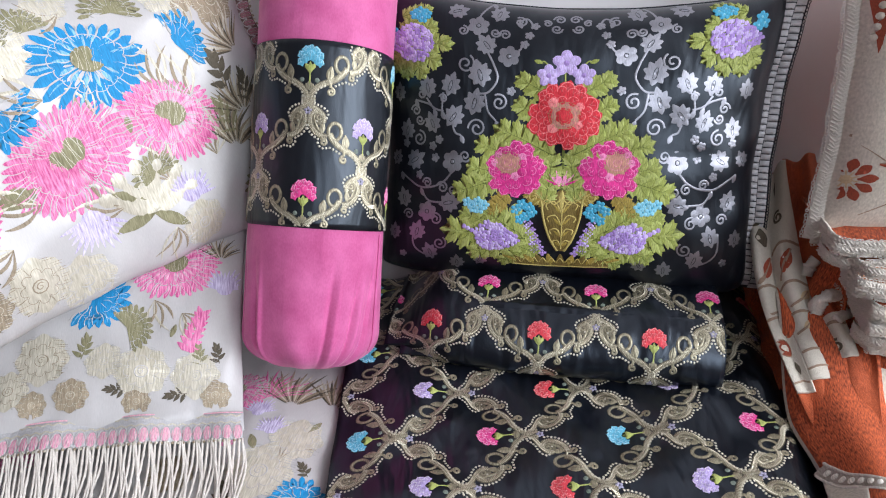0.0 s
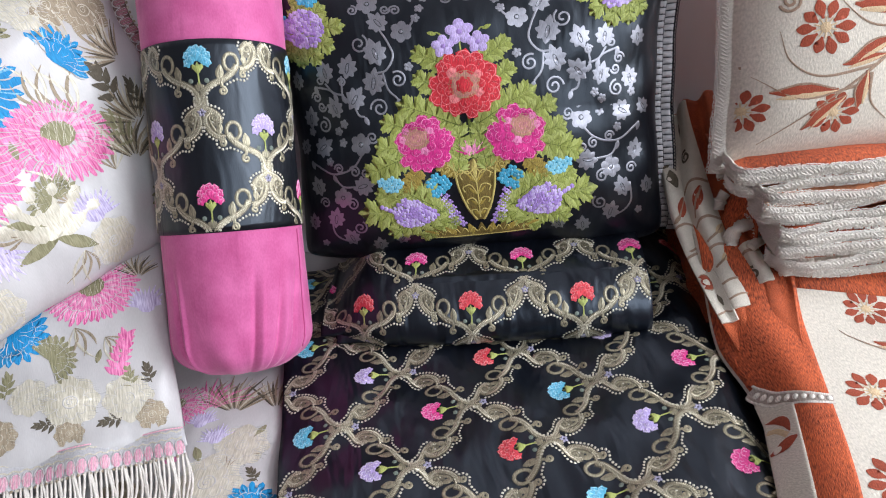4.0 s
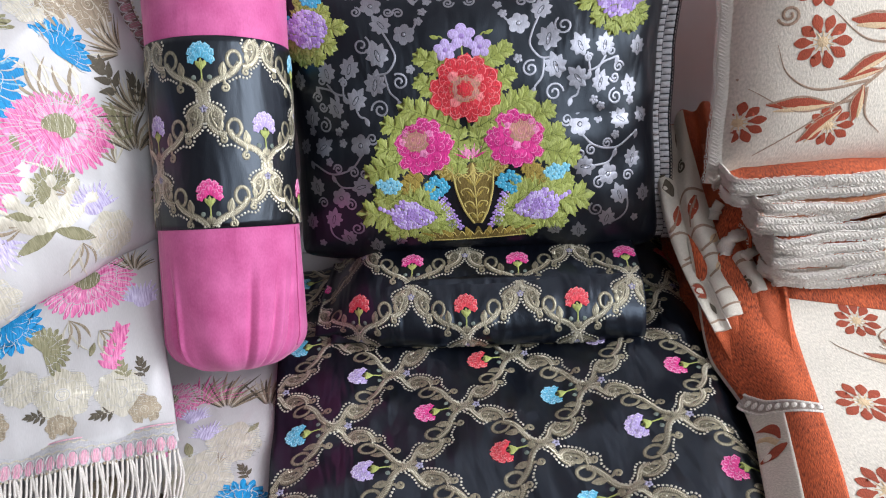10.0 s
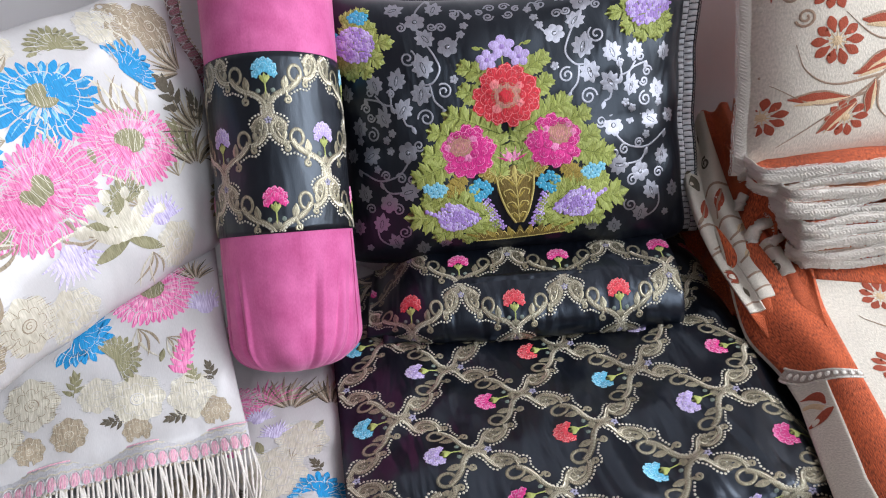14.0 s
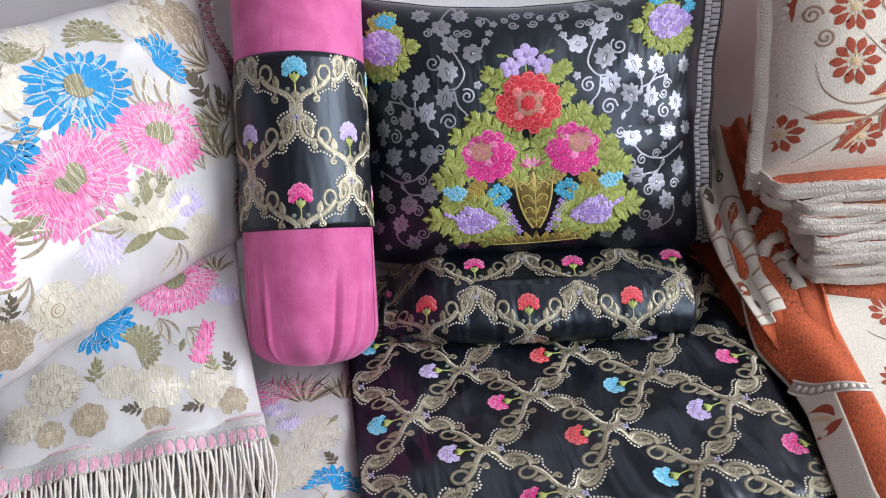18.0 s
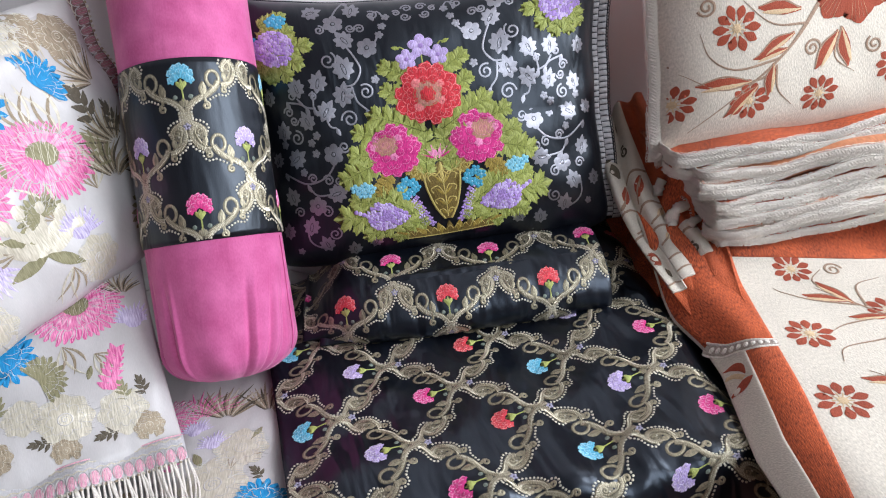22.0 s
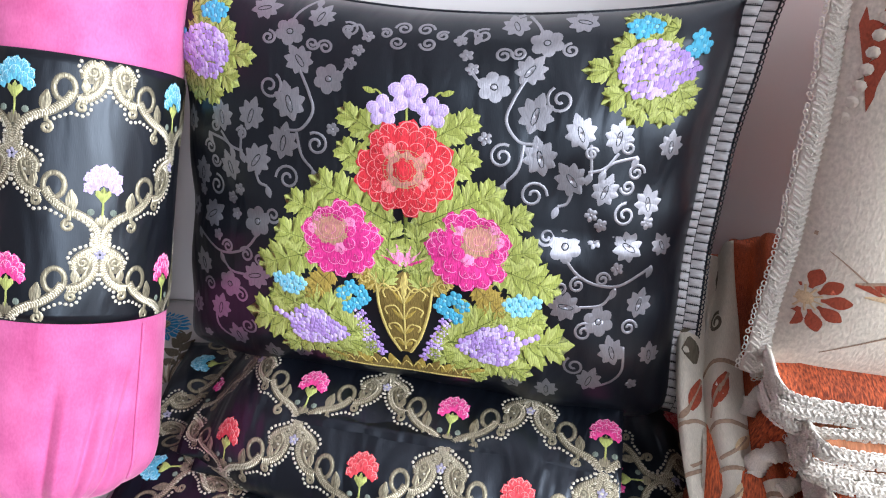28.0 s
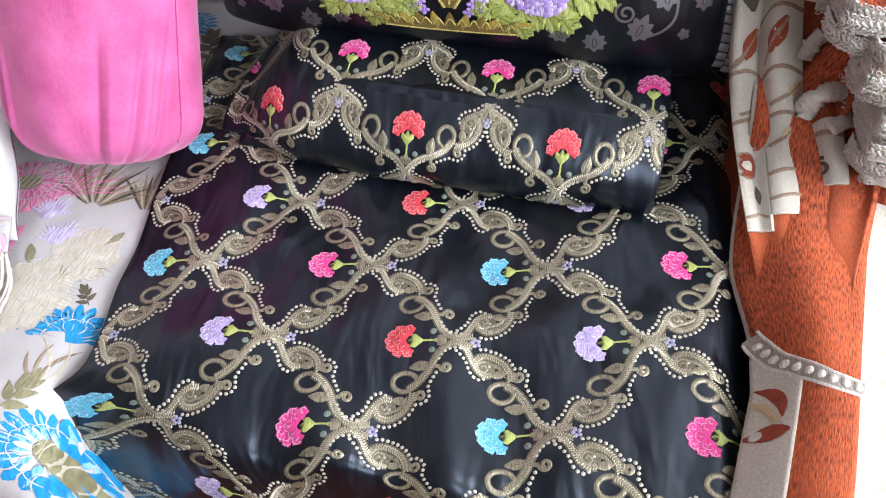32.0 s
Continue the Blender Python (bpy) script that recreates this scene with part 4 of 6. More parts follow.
def chrysanthemum(m, r, mat, heart, rings=3, sweep=360.0, start=0.0, squash=0.86):
    """A dense flower seen from a slant: a solid woven disc cut by pale lines, a ragged edge of petals, the heart above the middle."""
    pale = {AZURE: AZURE2, WPINK: WPINK2}.get(mat)
    fine = mat == WPINK
    rim = TAUPE if mat == IVGOLD else IVORY
    m.place(0, 0, 0, 1, squash)
    rng = random.Random(int(r * 1e5) + int(sweep) + (7 if fine else 0))
    full = sweep > 359
    hy = 0.22 * r if full else 0.0

    def reach_at(ang):
        return r * (0.88 - 0.13 * math.sin(radians(ang)) + 0.08 * math.cos(radians(2 * ang))) if full else r
    n = max(7, int((44 if fine else 24) * sweep / 360))
    low = 0.86 if fine else 0.80
    edge = [] if full else [(0.0, -0.04 * r)]
    gaps = []
    for k in range(n):
        a0 = start + sweep * k / n
        tip = rng.uniform(0.94, 1.07)
        for part, d in ((0.0, low), (0.28, tip * 0.97), (0.52, tip * (1.0 if fine else 1.04)), (0.76, tip * 0.96)):
            a = a0 + sweep / n * part
            edge.append((reach_at(a) * d * math.cos(radians(a)), hy + reach_at(a) * d * math.sin(radians(a))))
        gaps.append(a0)
    m.fan(edge, mat, 0.0009)

    def thread_line(ang, d0, d1, bow, width, tone, h=0.0017):
        p = [(reach_at(ang) * d * math.cos(radians(ang + b)), hy + reach_at(ang) * d * math.sin(radians(ang + b))) for d, b in ((d0, 0.0), ((d0 + d1) / 2, bow), (d1, 0.0))]
        m.stroke(p, r * width, tone, h, n=6, taper=True)
    for k, ang in enumerate(gaps):
        thread_line(ang, rng.uniform(0.48, 0.60), 0.93, rng.uniform(-5, 5), 0.024 if fine else 0.034, rim)
        if k % 2 == 0:
            thread_line(ang + sweep / n * 0.5, 0.55, 0.96, rng.uniform(-4, 4), 0.035 if fine else 0.06, pale or mat, 0.0014)
    inner = max(4, int((26 if fine else 15) * sweep / 360))
    for k in range(inner):
        ang = start + sweep * (k + 0.5) / inner + rng.uniform(-4, 4)
        thread_line(ang, 0.26, rng.uniform(0.50, 0.62), rng.uniform(-9, 9), 0.024 if fine else 0.030, rim)
        c, q, d = math.cos(radians(ang)), math.sin(radians(ang)), reach_at(ang) * rng.uniform(0.54, 0.62)
        m.ring(d * c, hy + d * q, r * 0.06, r * (0.075 if fine else 0.12), r * 0.022, rim, 0.0017, ang, 8, 0.5, -90)
        if rings > 2:
            m.petal(0.30 * reach_at(ang) * c, hy + 0.30 * reach_at(ang) * q, ang, r * 0.26, r * 0.10, pale or mat, 0.0014, 0.4, 3)
    if heart:
        m.oval(0, hy, r * 0.28, r * 0.25, heart, 0.0018, 0, 12, 0.0010)
        n = 9
        for i in range(n):
            x = -0.24 * r + 0.48 * r * i / (n - 1)
            h = math.sqrt(max(0.0, 0.064 - (x / r) ** 2)) * r * 0.85
            m.stroke([(x - 0.02 * r, hy - h), (x + 0.02 * r * (1 if i % 2 else -1), hy), (x + 0.02 * r, hy + h)], r * 0.022, IVGOLD, 0.0026, n=5)
    m.back()


def spray(m, size, mat, n=7, spread=130.0):
    """Leaves set along a short stalk that points along +y."""
    m.stroke([(0, -size * 0.6), (size * 0.04, 0), (0, size * 0.55)], size * 0.05, mat, 0.0008)
    for k in range(n):
        t = k / (n - 1)
        side = 1 if k % 2 else -1
        m.petal(0, size * (-0.45 + 0.9 * t), 90 - side * (spread / 2) * (1 - 0.75 * t), size * (0.62 - 0.15 * t), size * 0.27, mat, 0.0009, tip=-0.05)


def ring_flower(m, r, mat, heart):
    """A flat flower of broad round petals that run together, with thin pale outlines and a ringed eye."""
    m.fan([(r * (0.93 + 0.07 * math.cos(8 * t)) * math.cos(t), r * (0.93 + 0.07 * math.cos(8 * t)) * math.sin(t)) for t in np.linspace(0, 2 * math.pi, 48, endpoint=False)], mat, 0.0007)
    for k in range(8):
        t = 2 * math.pi * k / 8
        q = t + math.pi / 8
        m.stroke([(r * 0.50 * math.cos(q), r * 0.50 * math.sin(q)), (r * 0.84 * math.cos(q), r * 0.84 * math.sin(q))], r * 0.035, heart, 0.0011, n=4, taper="end")
        m.ring(r * 0.44 * math.cos(t), r * 0.44 * math.sin(t), r * 0.17, r * 0.16, r * 0.035, heart, 0.0012, math.degrees(t), 9, 0.55, -99)
    rng = random.Random(int(r * 1e5))
    for i in range(22):
        y = r * (-0.88 + 1.76 * i / 21)
        half = math.sqrt(max(0.0, 0.94 * r * r - y * y))
        for side in (1, -1):
            far = half * rng.uniform(0.92, 1.12)
            m.stroke([(side * far, y), (side * far * rng.uniform(0.45, 0.85), y + 0.03 * r)], r * 0.022, heart if i % 3 else IVORY, 0.0012, n=3, taper=True)
    m.ring(0, 0, r * 0.24, r * 0.22, r * 0.045, heart, 0.0012, n=12)
    m.spiral(0, 0, r * 0.14, r * 0.04, heart, 1.2, 40, 0.0012)


def feather(m, size, mats):
    """A dense fan of long curved threads."""
    for k in range(18):
        a = radians(30 + 120 * k / 17)
        l = size * (0.9 + 0.12 * math.sin(2.7 * k))
        x, y = l * math.cos(a), l * math.sin(a)
        m.stroke([(x * 0.12, y * 0.12), (x * 0.5 - y * 0.07, y * 0.55), (x, y * 0.96)], size * 0.055, mats[k % len(mats)], 0.0008, taper=True, n=7)


def thistle(m, r, mat):
    for k in range(13):
        a = 20 + 140 * k / 12
        m.petal(0, -r * 0.4, a, r * (1.2 + 0.15 * math.sin(5 * k)), r * 0.17, mat, 0.0009)
    m.oval(0, -r * 0.3, r * 0.42, r * 0.34, mat, 0.0012, 0, 9)


def strands(m, size, mat, n=5, curl=0.5):
    """Long curving blades that grow from one root."""
    for k in range(n):
        a = radians(62 + 60 * k / max(1, n - 1))
        l = size * (0.75 + 0.25 * math.sin(3 * k))
        x, y = l * math.cos(a), l * math.sin(a)
        bow = 0.16 * l * (1 if k % 2 else -1)
        m.stroke([(0, 0), (x * 0.35 + bow, y * 0.35), (x * 0.7 + bow * 0.8, y * 0.72), (x, y)], size * 0.060, IVGOLD if k % 2 else mat, 0.0007, taper=True, n=9)


def lay(surf, parent, name, draw, x, y, turn=0.0, sx=1.0, sy=None, lift=0.0003, label="", inside=None):
    m = Motif()
    m.place(x, y, turn, sx, sy)
    draw(m)
    m.back()
    if inside:
        clip_motif(m, inside)
    return m.part(name, surf, parent, lift, label)


# ---- flower basket and vines on the black cushion ----
BC = black_cushion.surf
BRONZE = thread("bronze", (0.16, 0.115, 0.03))
STRAW = thread("dull straw", (0.40, 0.30, 0.16))
AX, AY, AT = -0.0068, 0.0443, 2.6


def on_cushion(name, draw, x, y, turn=0.0, side=1, label="", lift=0.0004, size=1.0):
    """An ornament at a place measured from the heart of the red flower."""
    c, s = math.cos(radians(AT)), math.sin(radians(AT))
    x0, y0 = x * side, y
    lay(BC, bc, name, lambda m: (m.place(0, 0, AT), m.place(0, 0, 0, side, 1), m.place(0, 0, turn, size), draw(m)),
        AX + c * x0 - s * y0 + 0.016 * y0, AY + s * x0 + c * y0, lift=lift, label=label,
        inside=lambda u, v: abs(u) < 0.2735 and abs(v) < 0.2130)


for side in (1, -1):
    for x, y, turn, length, width, n in ((0.020, 0.026, 30, 0.052, 0.030, 3), (0.030, -0.008, 38, 0.046, 0.030, 3), (0.014, -0.052, 26, 0.088, 0.046, 5), (0.060, -0.058, 22, 0.064, 0.034, 4),
                                         (0.084, -0.078, 14, 0.048, 0.036, 3), (0.088, -0.086, -18, 0.066, 0.040, 4), (0.020, -0.116, 97, 0.072, 0.034, 4), (0.006, -0.100, 60, 0.034, 0.020, 2),
                                         (0.046, -0.172, 6, 0.122, 0.060, 6), (0.060, -0.160, 34, 0.070, 0.040, 4), (0.070, -0.182, -16, 0.062, 0.036, 4), (0.060, -0.176, 150, 0.030, 0.030, 2),
                                         (0.056, -0.184, 205, 0.032, 0.024, 2), (0.050, -0.196, -30, 0.040, 0.026, 3), (0.096, -0.150, 22, 0.048, 0.030, 3), (0.028, -0.198, 60, 0.018, 0.014, 2), (0.034, -0.196, 100, 0.016, 0.012, 2)):
        on_cushion("leaf", lambda m: lobed_leaf(m, length * 1.02, width * 1.12, max(1, n - 1)), x, y, turn, side)
    on_cushion("ochre_leaf", lambda m: lobed_leaf(m, 0.044, 0.030, 3, OCHRE, BRONZE, OCHRE), 0.072, -0.106, -48, side, "ochre curled leaf")
    on_cushion("ochre_leaf", lambda m: lobed_leaf(m, 0.036, 0.024, 3, OCHRE, BRONZE, OCHRE2), 0.018, -0.116, 24, side, "ochre curled leaf")
    on_cushion("leaf", lambda m: (m.oval(0, 0, 0.0095, 0.0110, GREEN2, 0.0012, 20, 12), m.stroke([(-0.006, -0.006), (0.006, 0.008)], 0.0010, DGREEN, 0.0016, n=5)), 0.060, -0.130, 0, side)
    on_cushion("lilac_flower", lambda m: (bunch(m, 0.064, 0.044, LILAC, LILAC2, 0.0050), [m.oval(0.030 + 0.006 * i, 0.002 * i, 0.0042 - 0.0003 * i, 0.0036, LILAC if i % 2 else LILAC2, 0.0012, 0, 8) for i in range(4)]), 0.086, -0.168, 10, side, "lilac blossom bunch", 0.0016)
    on_cushion("pink_rose", lambda m: (m.place(0, 0, 0, 1.0, 0.94), rose(m, 0.0405, ROSE, ROSE2, STRAW, 12, ROSE_D, (0.26, 0.30)), m.back()), 0.0617, -0.0735, 0, side, "magenta woven rose", 0.0009)
    for x, y in ((0.052, -0.120), (0.042, -0.124), (0.060, -0.128), (0.045, -0.137), (0.054, -0.142), (0.038, -0.131)):
        on_cushion("blue_blossom", lambda m: blossom(m, 0.0078, BLUE, BLUE2), x, y, 20, side, "blue woven blossom", 0.0009)
    for x, y in ((0.104, -0.122), (0.113, -0.117), (0.122, -0.122), (0.110, -0.128), (0.119, -0.127), (0.128, -0.118)):
        on_cushion("blue_blossom", lambda m: blossom(m, 0.0078, BLUE2, BLUE), x, y, 10, side, "blue woven blossom", 0.0009)
    for k in range(12):
        on_cushion("lilac_bud", lambda m: blossom(m, 0.0062 - 0.00018 * k, LILAC2 if k % 2 else LILAC, LILAC, 4), 0.027 + 0.0016 * k + (0.0050 - 0.0002 * k) * (1 if k % 2 else -1), -0.196 + 0.0048 * k, 0, side)
    on_cushion("stalk", lambda m: m.stroke([(0.028, -0.200), (0.036, -0.175), (0.046, -0.146)], 0.0016, DGREEN, 0.0007), 0, 0, 0, side)
    on_cushion("pink_petals", lambda m: [m.petal(0, 0, a, 0.022, 0.011, ROSE2 if a > 30 else ROSE, 0.0014, -0.1) for a in (25, 48, 76)], 0.002, -0.094, 0, side)
    # corner bunches
    for turn, length in ((180, 0.078), (208, 0.066), (236, 0.060), (266, 0.052), (150, 0.062), (296, 0.046), (122, 0.050), (195, 0.050), (222, 0.046)):
        on_cushion("leaf", lambda m: lobed_leaf(m, length, 0.036, 3), 0.226, 0.098, turn, side)
    on_cushion("lilac_flower", lambda m: bunch(m, 0.070, 0.050, LILAC, LILAC2, 0.0052), 0.214, 0.097, 176, side, "lilac blossom bunch", 0.0016)
    on_cushion("leaf", lambda m: lobed_leaf(m, 0.05, 0.026, 4), 0.226, 0.134, 160, side)
    for x, y in ((0.190, 0.140), (0.199, 0.143), (0.207, 0.138), (0.196, 0.134), (0.246, 0.125), (0.242, 0.114), (0.250, 0.117)):
        on_cushion("blue_blossom", lambda m: blossom(m, 0.0085, BLUE, BLUE2), x, y, 0, side, "blue woven blossom", 0.0010)

on_cushion("stalk", lambda m: m.stroke([(0, -0.03), (0.0005, -0.07), (0, -0.1)], 0.004, DGREEN, 0.0010), 0, 0)


def vase(m):
    body = [(-0.006, -0.178), (0.006, -0.178), (0.014, -0.160), (0.021, -0.130), (0.023, -0.108), (0.012, -0.103), (0, -0.092), (-0.012, -0.103), (-0.023, -0.108), (-0.021, -0.130), (-0.014, -0.160)]
    m.fan(body, BRONZE, 0.0010)
    for s in (1, -1):
        m.stroke([(0.004 * s, -0.178), (0.013 * s, -0.158), (0.020 * s, -0.130), (0.023 * s, -0.106), (0.030 * s, -0.098)], 0.0026, OCHRE2, 0.0020)
        m.spiral(0.031 * s, -0.103, 0.006, 0.002, OCHRE2, 1.2, 90, 0.0018, -s)
        for y, a, l in ((-0.170, 48, 0.011), (-0.156, 44, 0.015), (-0.140, 42, 0.018), (-0.124, 38, 0.020)):
            m.stroke([(0, y), (s * l * 0.35, y + l * 0.75), (s * l * 0.85, y + l * 0.6), (s * l * 0.75, y + l * 0.25)], 0.0020, OCHRE2, 0.0020, n=9)
            m.petal(0, y, 90 - s * a, l * 0.8, 0.005, OCHRE, 0.0017)
        m.stroke([(0, -0.104), (0.008 * s, -0.112), (0.016 * s, -0.106), (0.021 * s, -0.110)], 0.0022, OCHRE2, 0.0021)
    m.stroke([(0, -0.174), (0.0004, -0.140), (0, -0.100)], 0.0020, OCHRE2, 0.0022)
    m.petal(0, -0.118, 90, 0.024, 0.008, OCHRE2, 0.0023)


def basket(m):
    m.stroke([(-0.066, -0.199), (-0.03, -0.202), (0, -0.203), (0.03, -0.202), (0.066, -0.199)], 0.012, BRONZE, 0.0011)
    for k in range(-5, 6):
        m.petal(k * 0.012, -0.206 + 0.0004 * k * k, 90 - 14 * k, 0.022, 0.011, OCHRE if k % 2 else BRONZE, 0.0014, -0.05)
        m.stroke([(k * 0.012 - 0.005, -0.200), (k * 0.012, -0.192), (k * 0.012 + 0.005, -0.200)], 0.0016, OCHRE2, 0.0019, n=7)
    m.stroke([(-0.066, -0.204), (0, -0.208), (0.066, -0.204)], 0.0024, OCHRE2, 0.0018)


on_cushion("vase", lambda m: (m.place(0, 0.004, 0, 1.22, 1.10), vase(m), m.back()), 0, 0, label="ochre woven vase", lift=0.0006)
on_cushion("basket", basket, 0, -0.013, label="ochre woven leaf border", lift=0.0005)
on_cushion("red_rose", lambda m: rose(m, 0.0460, RED, RED2, STRAW, 13, RED_D, (0.0, -0.02), RED), 0, 0, label="red woven rose", lift=0.0012)
for x, y, r in ((0, 0.070, 0.0185), (-0.0225, 0.053, 0.0155), (0.0225, 0.053, 0.0155)):
    on_cushion("lilac_blossom", lambda m: blossom(m, r, LILAC2, LILAC), x, y, label="lilac woven blossom", lift=0.0010)
    on_cushion("stalk", lambda m: m.stroke([(x, y - r * 0.7), (x * 0.4, y - 0.02), (0, 0.038)], 0.0022, GREEN, 0.0009), 0, 0)
for s in (1, -1):
    on_cushion("leaf", lambda m: (m.stroke([(0, 0), (0.010, 0.012), (0.016, 0.010)], 0.002, GREEN, 0.0008), m.petal(0.012, 0.010, 20, 0.012, 0.006, GREEN)), 0.018, 0.060, 0, s)


def maple(m, r):
    """A toothed leaf of the grey vine, longer than wide, with a slit eye."""
    for k, (ang, far) in enumerate(((90, 1.25), (48, 1.0), (132, 1.0), (8, 0.92), (172, 0.92), (-38, 0.85), (218, 0.85), (-90, 0.9))):
        m.petal(0, 0, ang, r * far, r * 0.62, VINE, 0.0004 + 0.00003 * k, 0.25)
        if k < 5:
            c, q = math.cos(radians(ang)), math.sin(radians(ang))
            for d in (32, -32):
                m.petal(c * r * far * 0.35, q * r * far * 0.35, ang + d, r * far * 0.42, r * 0.24, VINE, 0.0004, 0.1, 2)
    m.ring(0, 0, r * 0.15, r * 0.46, r * 0.07, BLACK_SIDE, 0.0011, 0, 12)


VINE_LEAVES = ((0.089, 0.146, 0.0150, 20), (0.105, 0.096, 0.0165, -35), (0.113, 0.054, 0.0190, -15), (0.121, 0.016, 0.0180, 15), (0.155, 0.040, 0.0165, 20), (0.189, 0.037, 0.0155, -10), (0.151, -0.002, 0.0170, 40), (0.182, -0.011, 0.0150, -20),
               (0.225, -0.021, 0.0150, 10), (0.212, -0.061, 0.0165, 60), (0.157, -0.120, 0.0170, 80), (0.229, -0.117, 0.0150, -15), (0.206, -0.166, 0.0160, 15), (0.185, -0.200, 0.0150, -20), (0.144, -0.218, 0.0135, 0), (0.110, -0.211, 0.0125, 30),
               (0.147, 0.149, 0.0150, 70), (0.238, 0.030, 0.0130, 0), (0.245, -0.170, 0.0130, 0), (0.246, -0.060, 0.0120, 30))
VINE_BLOSSOMS = ((0.075, 0.080, 0.0150), (0.117, 0.126, 0.0150), (0.151, -0.062, 0.0155), (0.190, -0.134, 0.0150))
VINE_BUDS = ((0.071, 0.032), (0.042, 0.127), (0.049, 0.111), (0.055, 0.097), (0.172, -0.032), (0.182, -0.041), (0.178, -0.057), (0.227, -0.038), (0.203, -0.081), (0.229, -0.204))
VINE_CURLS = ((0.061, 0.134, 0.0090, 60), (0.081, 0.112, 0.0080, 0), (0.094, 0.115, 0.0070, 180), (0.134, 0.070, 0.0130, 120), (0.087, 0.017, 0.0115, 60), (0.117, -0.017, 0.0130, 0), (0.138, 0.118, 0.0075, 90), (0.166, 0.023, 0.0060, 20), (0.199, 0.029, 0.0070, 60),
              (0.209, 0.007, 0.0080, 0), (0.203, -0.006, 0.0070, 180), (0.133, -0.054, 0.0085, 200), (0.204, -0.031, 0.0110, 90), (0.166, -0.098, 0.0085, 30), (0.190, -0.092, 0.0075, 0), (0.150, -0.101, 0.0070, 160), (0.176, -0.145, 0.0095, 60),
              (0.221, -0.140, 0.0085, 0), (0.170, -0.183, 0.0110, 120), (0.010, 0.139, 0.0080, 0), (0.014, 0.122, 0.0075, 180), (0.026, 0.132, 0.0060, 40))
VINE_STEMS = (((0.115, 0.115), (0.113, 0.141), (0.095, 0.169)), ((0.103, 0.087), (0.093, 0.066), (0.089, 0.048), (0.101, 0.031), (0.118, 0.029)), ((0.106, 0.028), (0.102, 0.006), (0.091, -0.007)), ((0.165, 0.006), (0.177, 0.009), (0.189, 0.016), (0.209, 0.021)),
              ((0.165, 0.031), (0.168, 0.006)), ((0.191, 0.024), (0.180, 0.009)), ((0.153, -0.076), (0.165, -0.089), (0.182, -0.097), (0.204, -0.098), (0.226, -0.086), (0.237, -0.079)), ((0.168, -0.120), (0.190, -0.117), (0.202, -0.100)),
              ((0.189, -0.117), (0.192, -0.134)), ((0.152, -0.013), (0.148, -0.023), (0.140, -0.026)), ((0.186, -0.208), (0.205, -0.199), (0.215, -0.185), (0.215, -0.160)), ((0.055, 0.097), (0.062, 0.086), (0.075, 0.080)), ((0.042, 0.127), (0.050, 0.140), (0.061, 0.134)))
for side in (1, -1):
    for x, y, r, turn in VINE_LEAVES:
        on_cushion("vine_leaf", lambda m: maple(m, r * 0.96), x, y, turn, side, lift=0.0002)
    for x, y, r in VINE_BLOSSOMS:
        on_cushion("vine_blossom", lambda m: (blossom(m, r, VINE, VINE, 6, 0.0004), m.ring(0, 0, r * 0.2, r * 0.2, r * 0.09, BLACK_SIDE, 0.0012, n=10)), x, y, 10, side, lift=0.0002)
    for x, y in VINE_BUDS:
        on_cushion("vine_bud", lambda m: blossom(m, 0.0065, VINE, VINE, 5, 0.0004), x, y, 20, side, lift=0.0002)
    for x, y, r, start in VINE_CURLS:
        on_cushion("vine_curl", lambda m: m.spiral(0, 0, r, 0.0027, VINE, 1.5, start, 0.0006), x, y, 0, side, lift=0.0002)
    for path in VINE_STEMS:
        on_cushion("vine_stem", lambda m: (m.stroke(path, 0.0028, VINE, 0.0006), m.petal(path[-1][0], path[-1][1], 250, 0.012, 0.007, VINE, 0.0006)), 0, 0, 0, side, lift=0.0002)

# ---- flowers on the ivory cloths ----


def half_flower(m, r, mat):
    chrysanthemum(m, r, mat, None, rings=2, sweep=175, start=5, squash=0.9)


def cream_cluster(m, r):
    for k in range(6):
        a = 25 + 26 * k
        m.petal(0, 0, a, r * 1.1, r * 0.34, IVGOLD, 0.0010, -0.05)
        m.oval(r * 1.05 * math.cos(radians(a)), r * 1.05 * math.sin(radians(a)), r * 0.2, r * 0.16, IVGOLD, 0.0012, a, 8)
    m.petal(0, 0, 200, r * 0.9, r * 0.3, OLIVE)
    m.petal(0, 0, 330, r * 0.9, r * 0.3, OLIVE)
    m.petal(-r * 0.1, r * 0.3, 160, r * 0.8, r * 0.26, OLIVE)


def small_bells(m, r):
    m.stroke([(0, -r), (r * 0.1, 0), (0, r)], r * 0.16, WPINK, 0.0008)
    for k in range(7):
        y = r * (-0.9 + 0.3 * k)
        for s in (1, -1):
            m.petal(0, y, 90 - s * (70 - 6 * k), r * 0.62, r * 0.34, WPINK, 0.0009, -0.1)


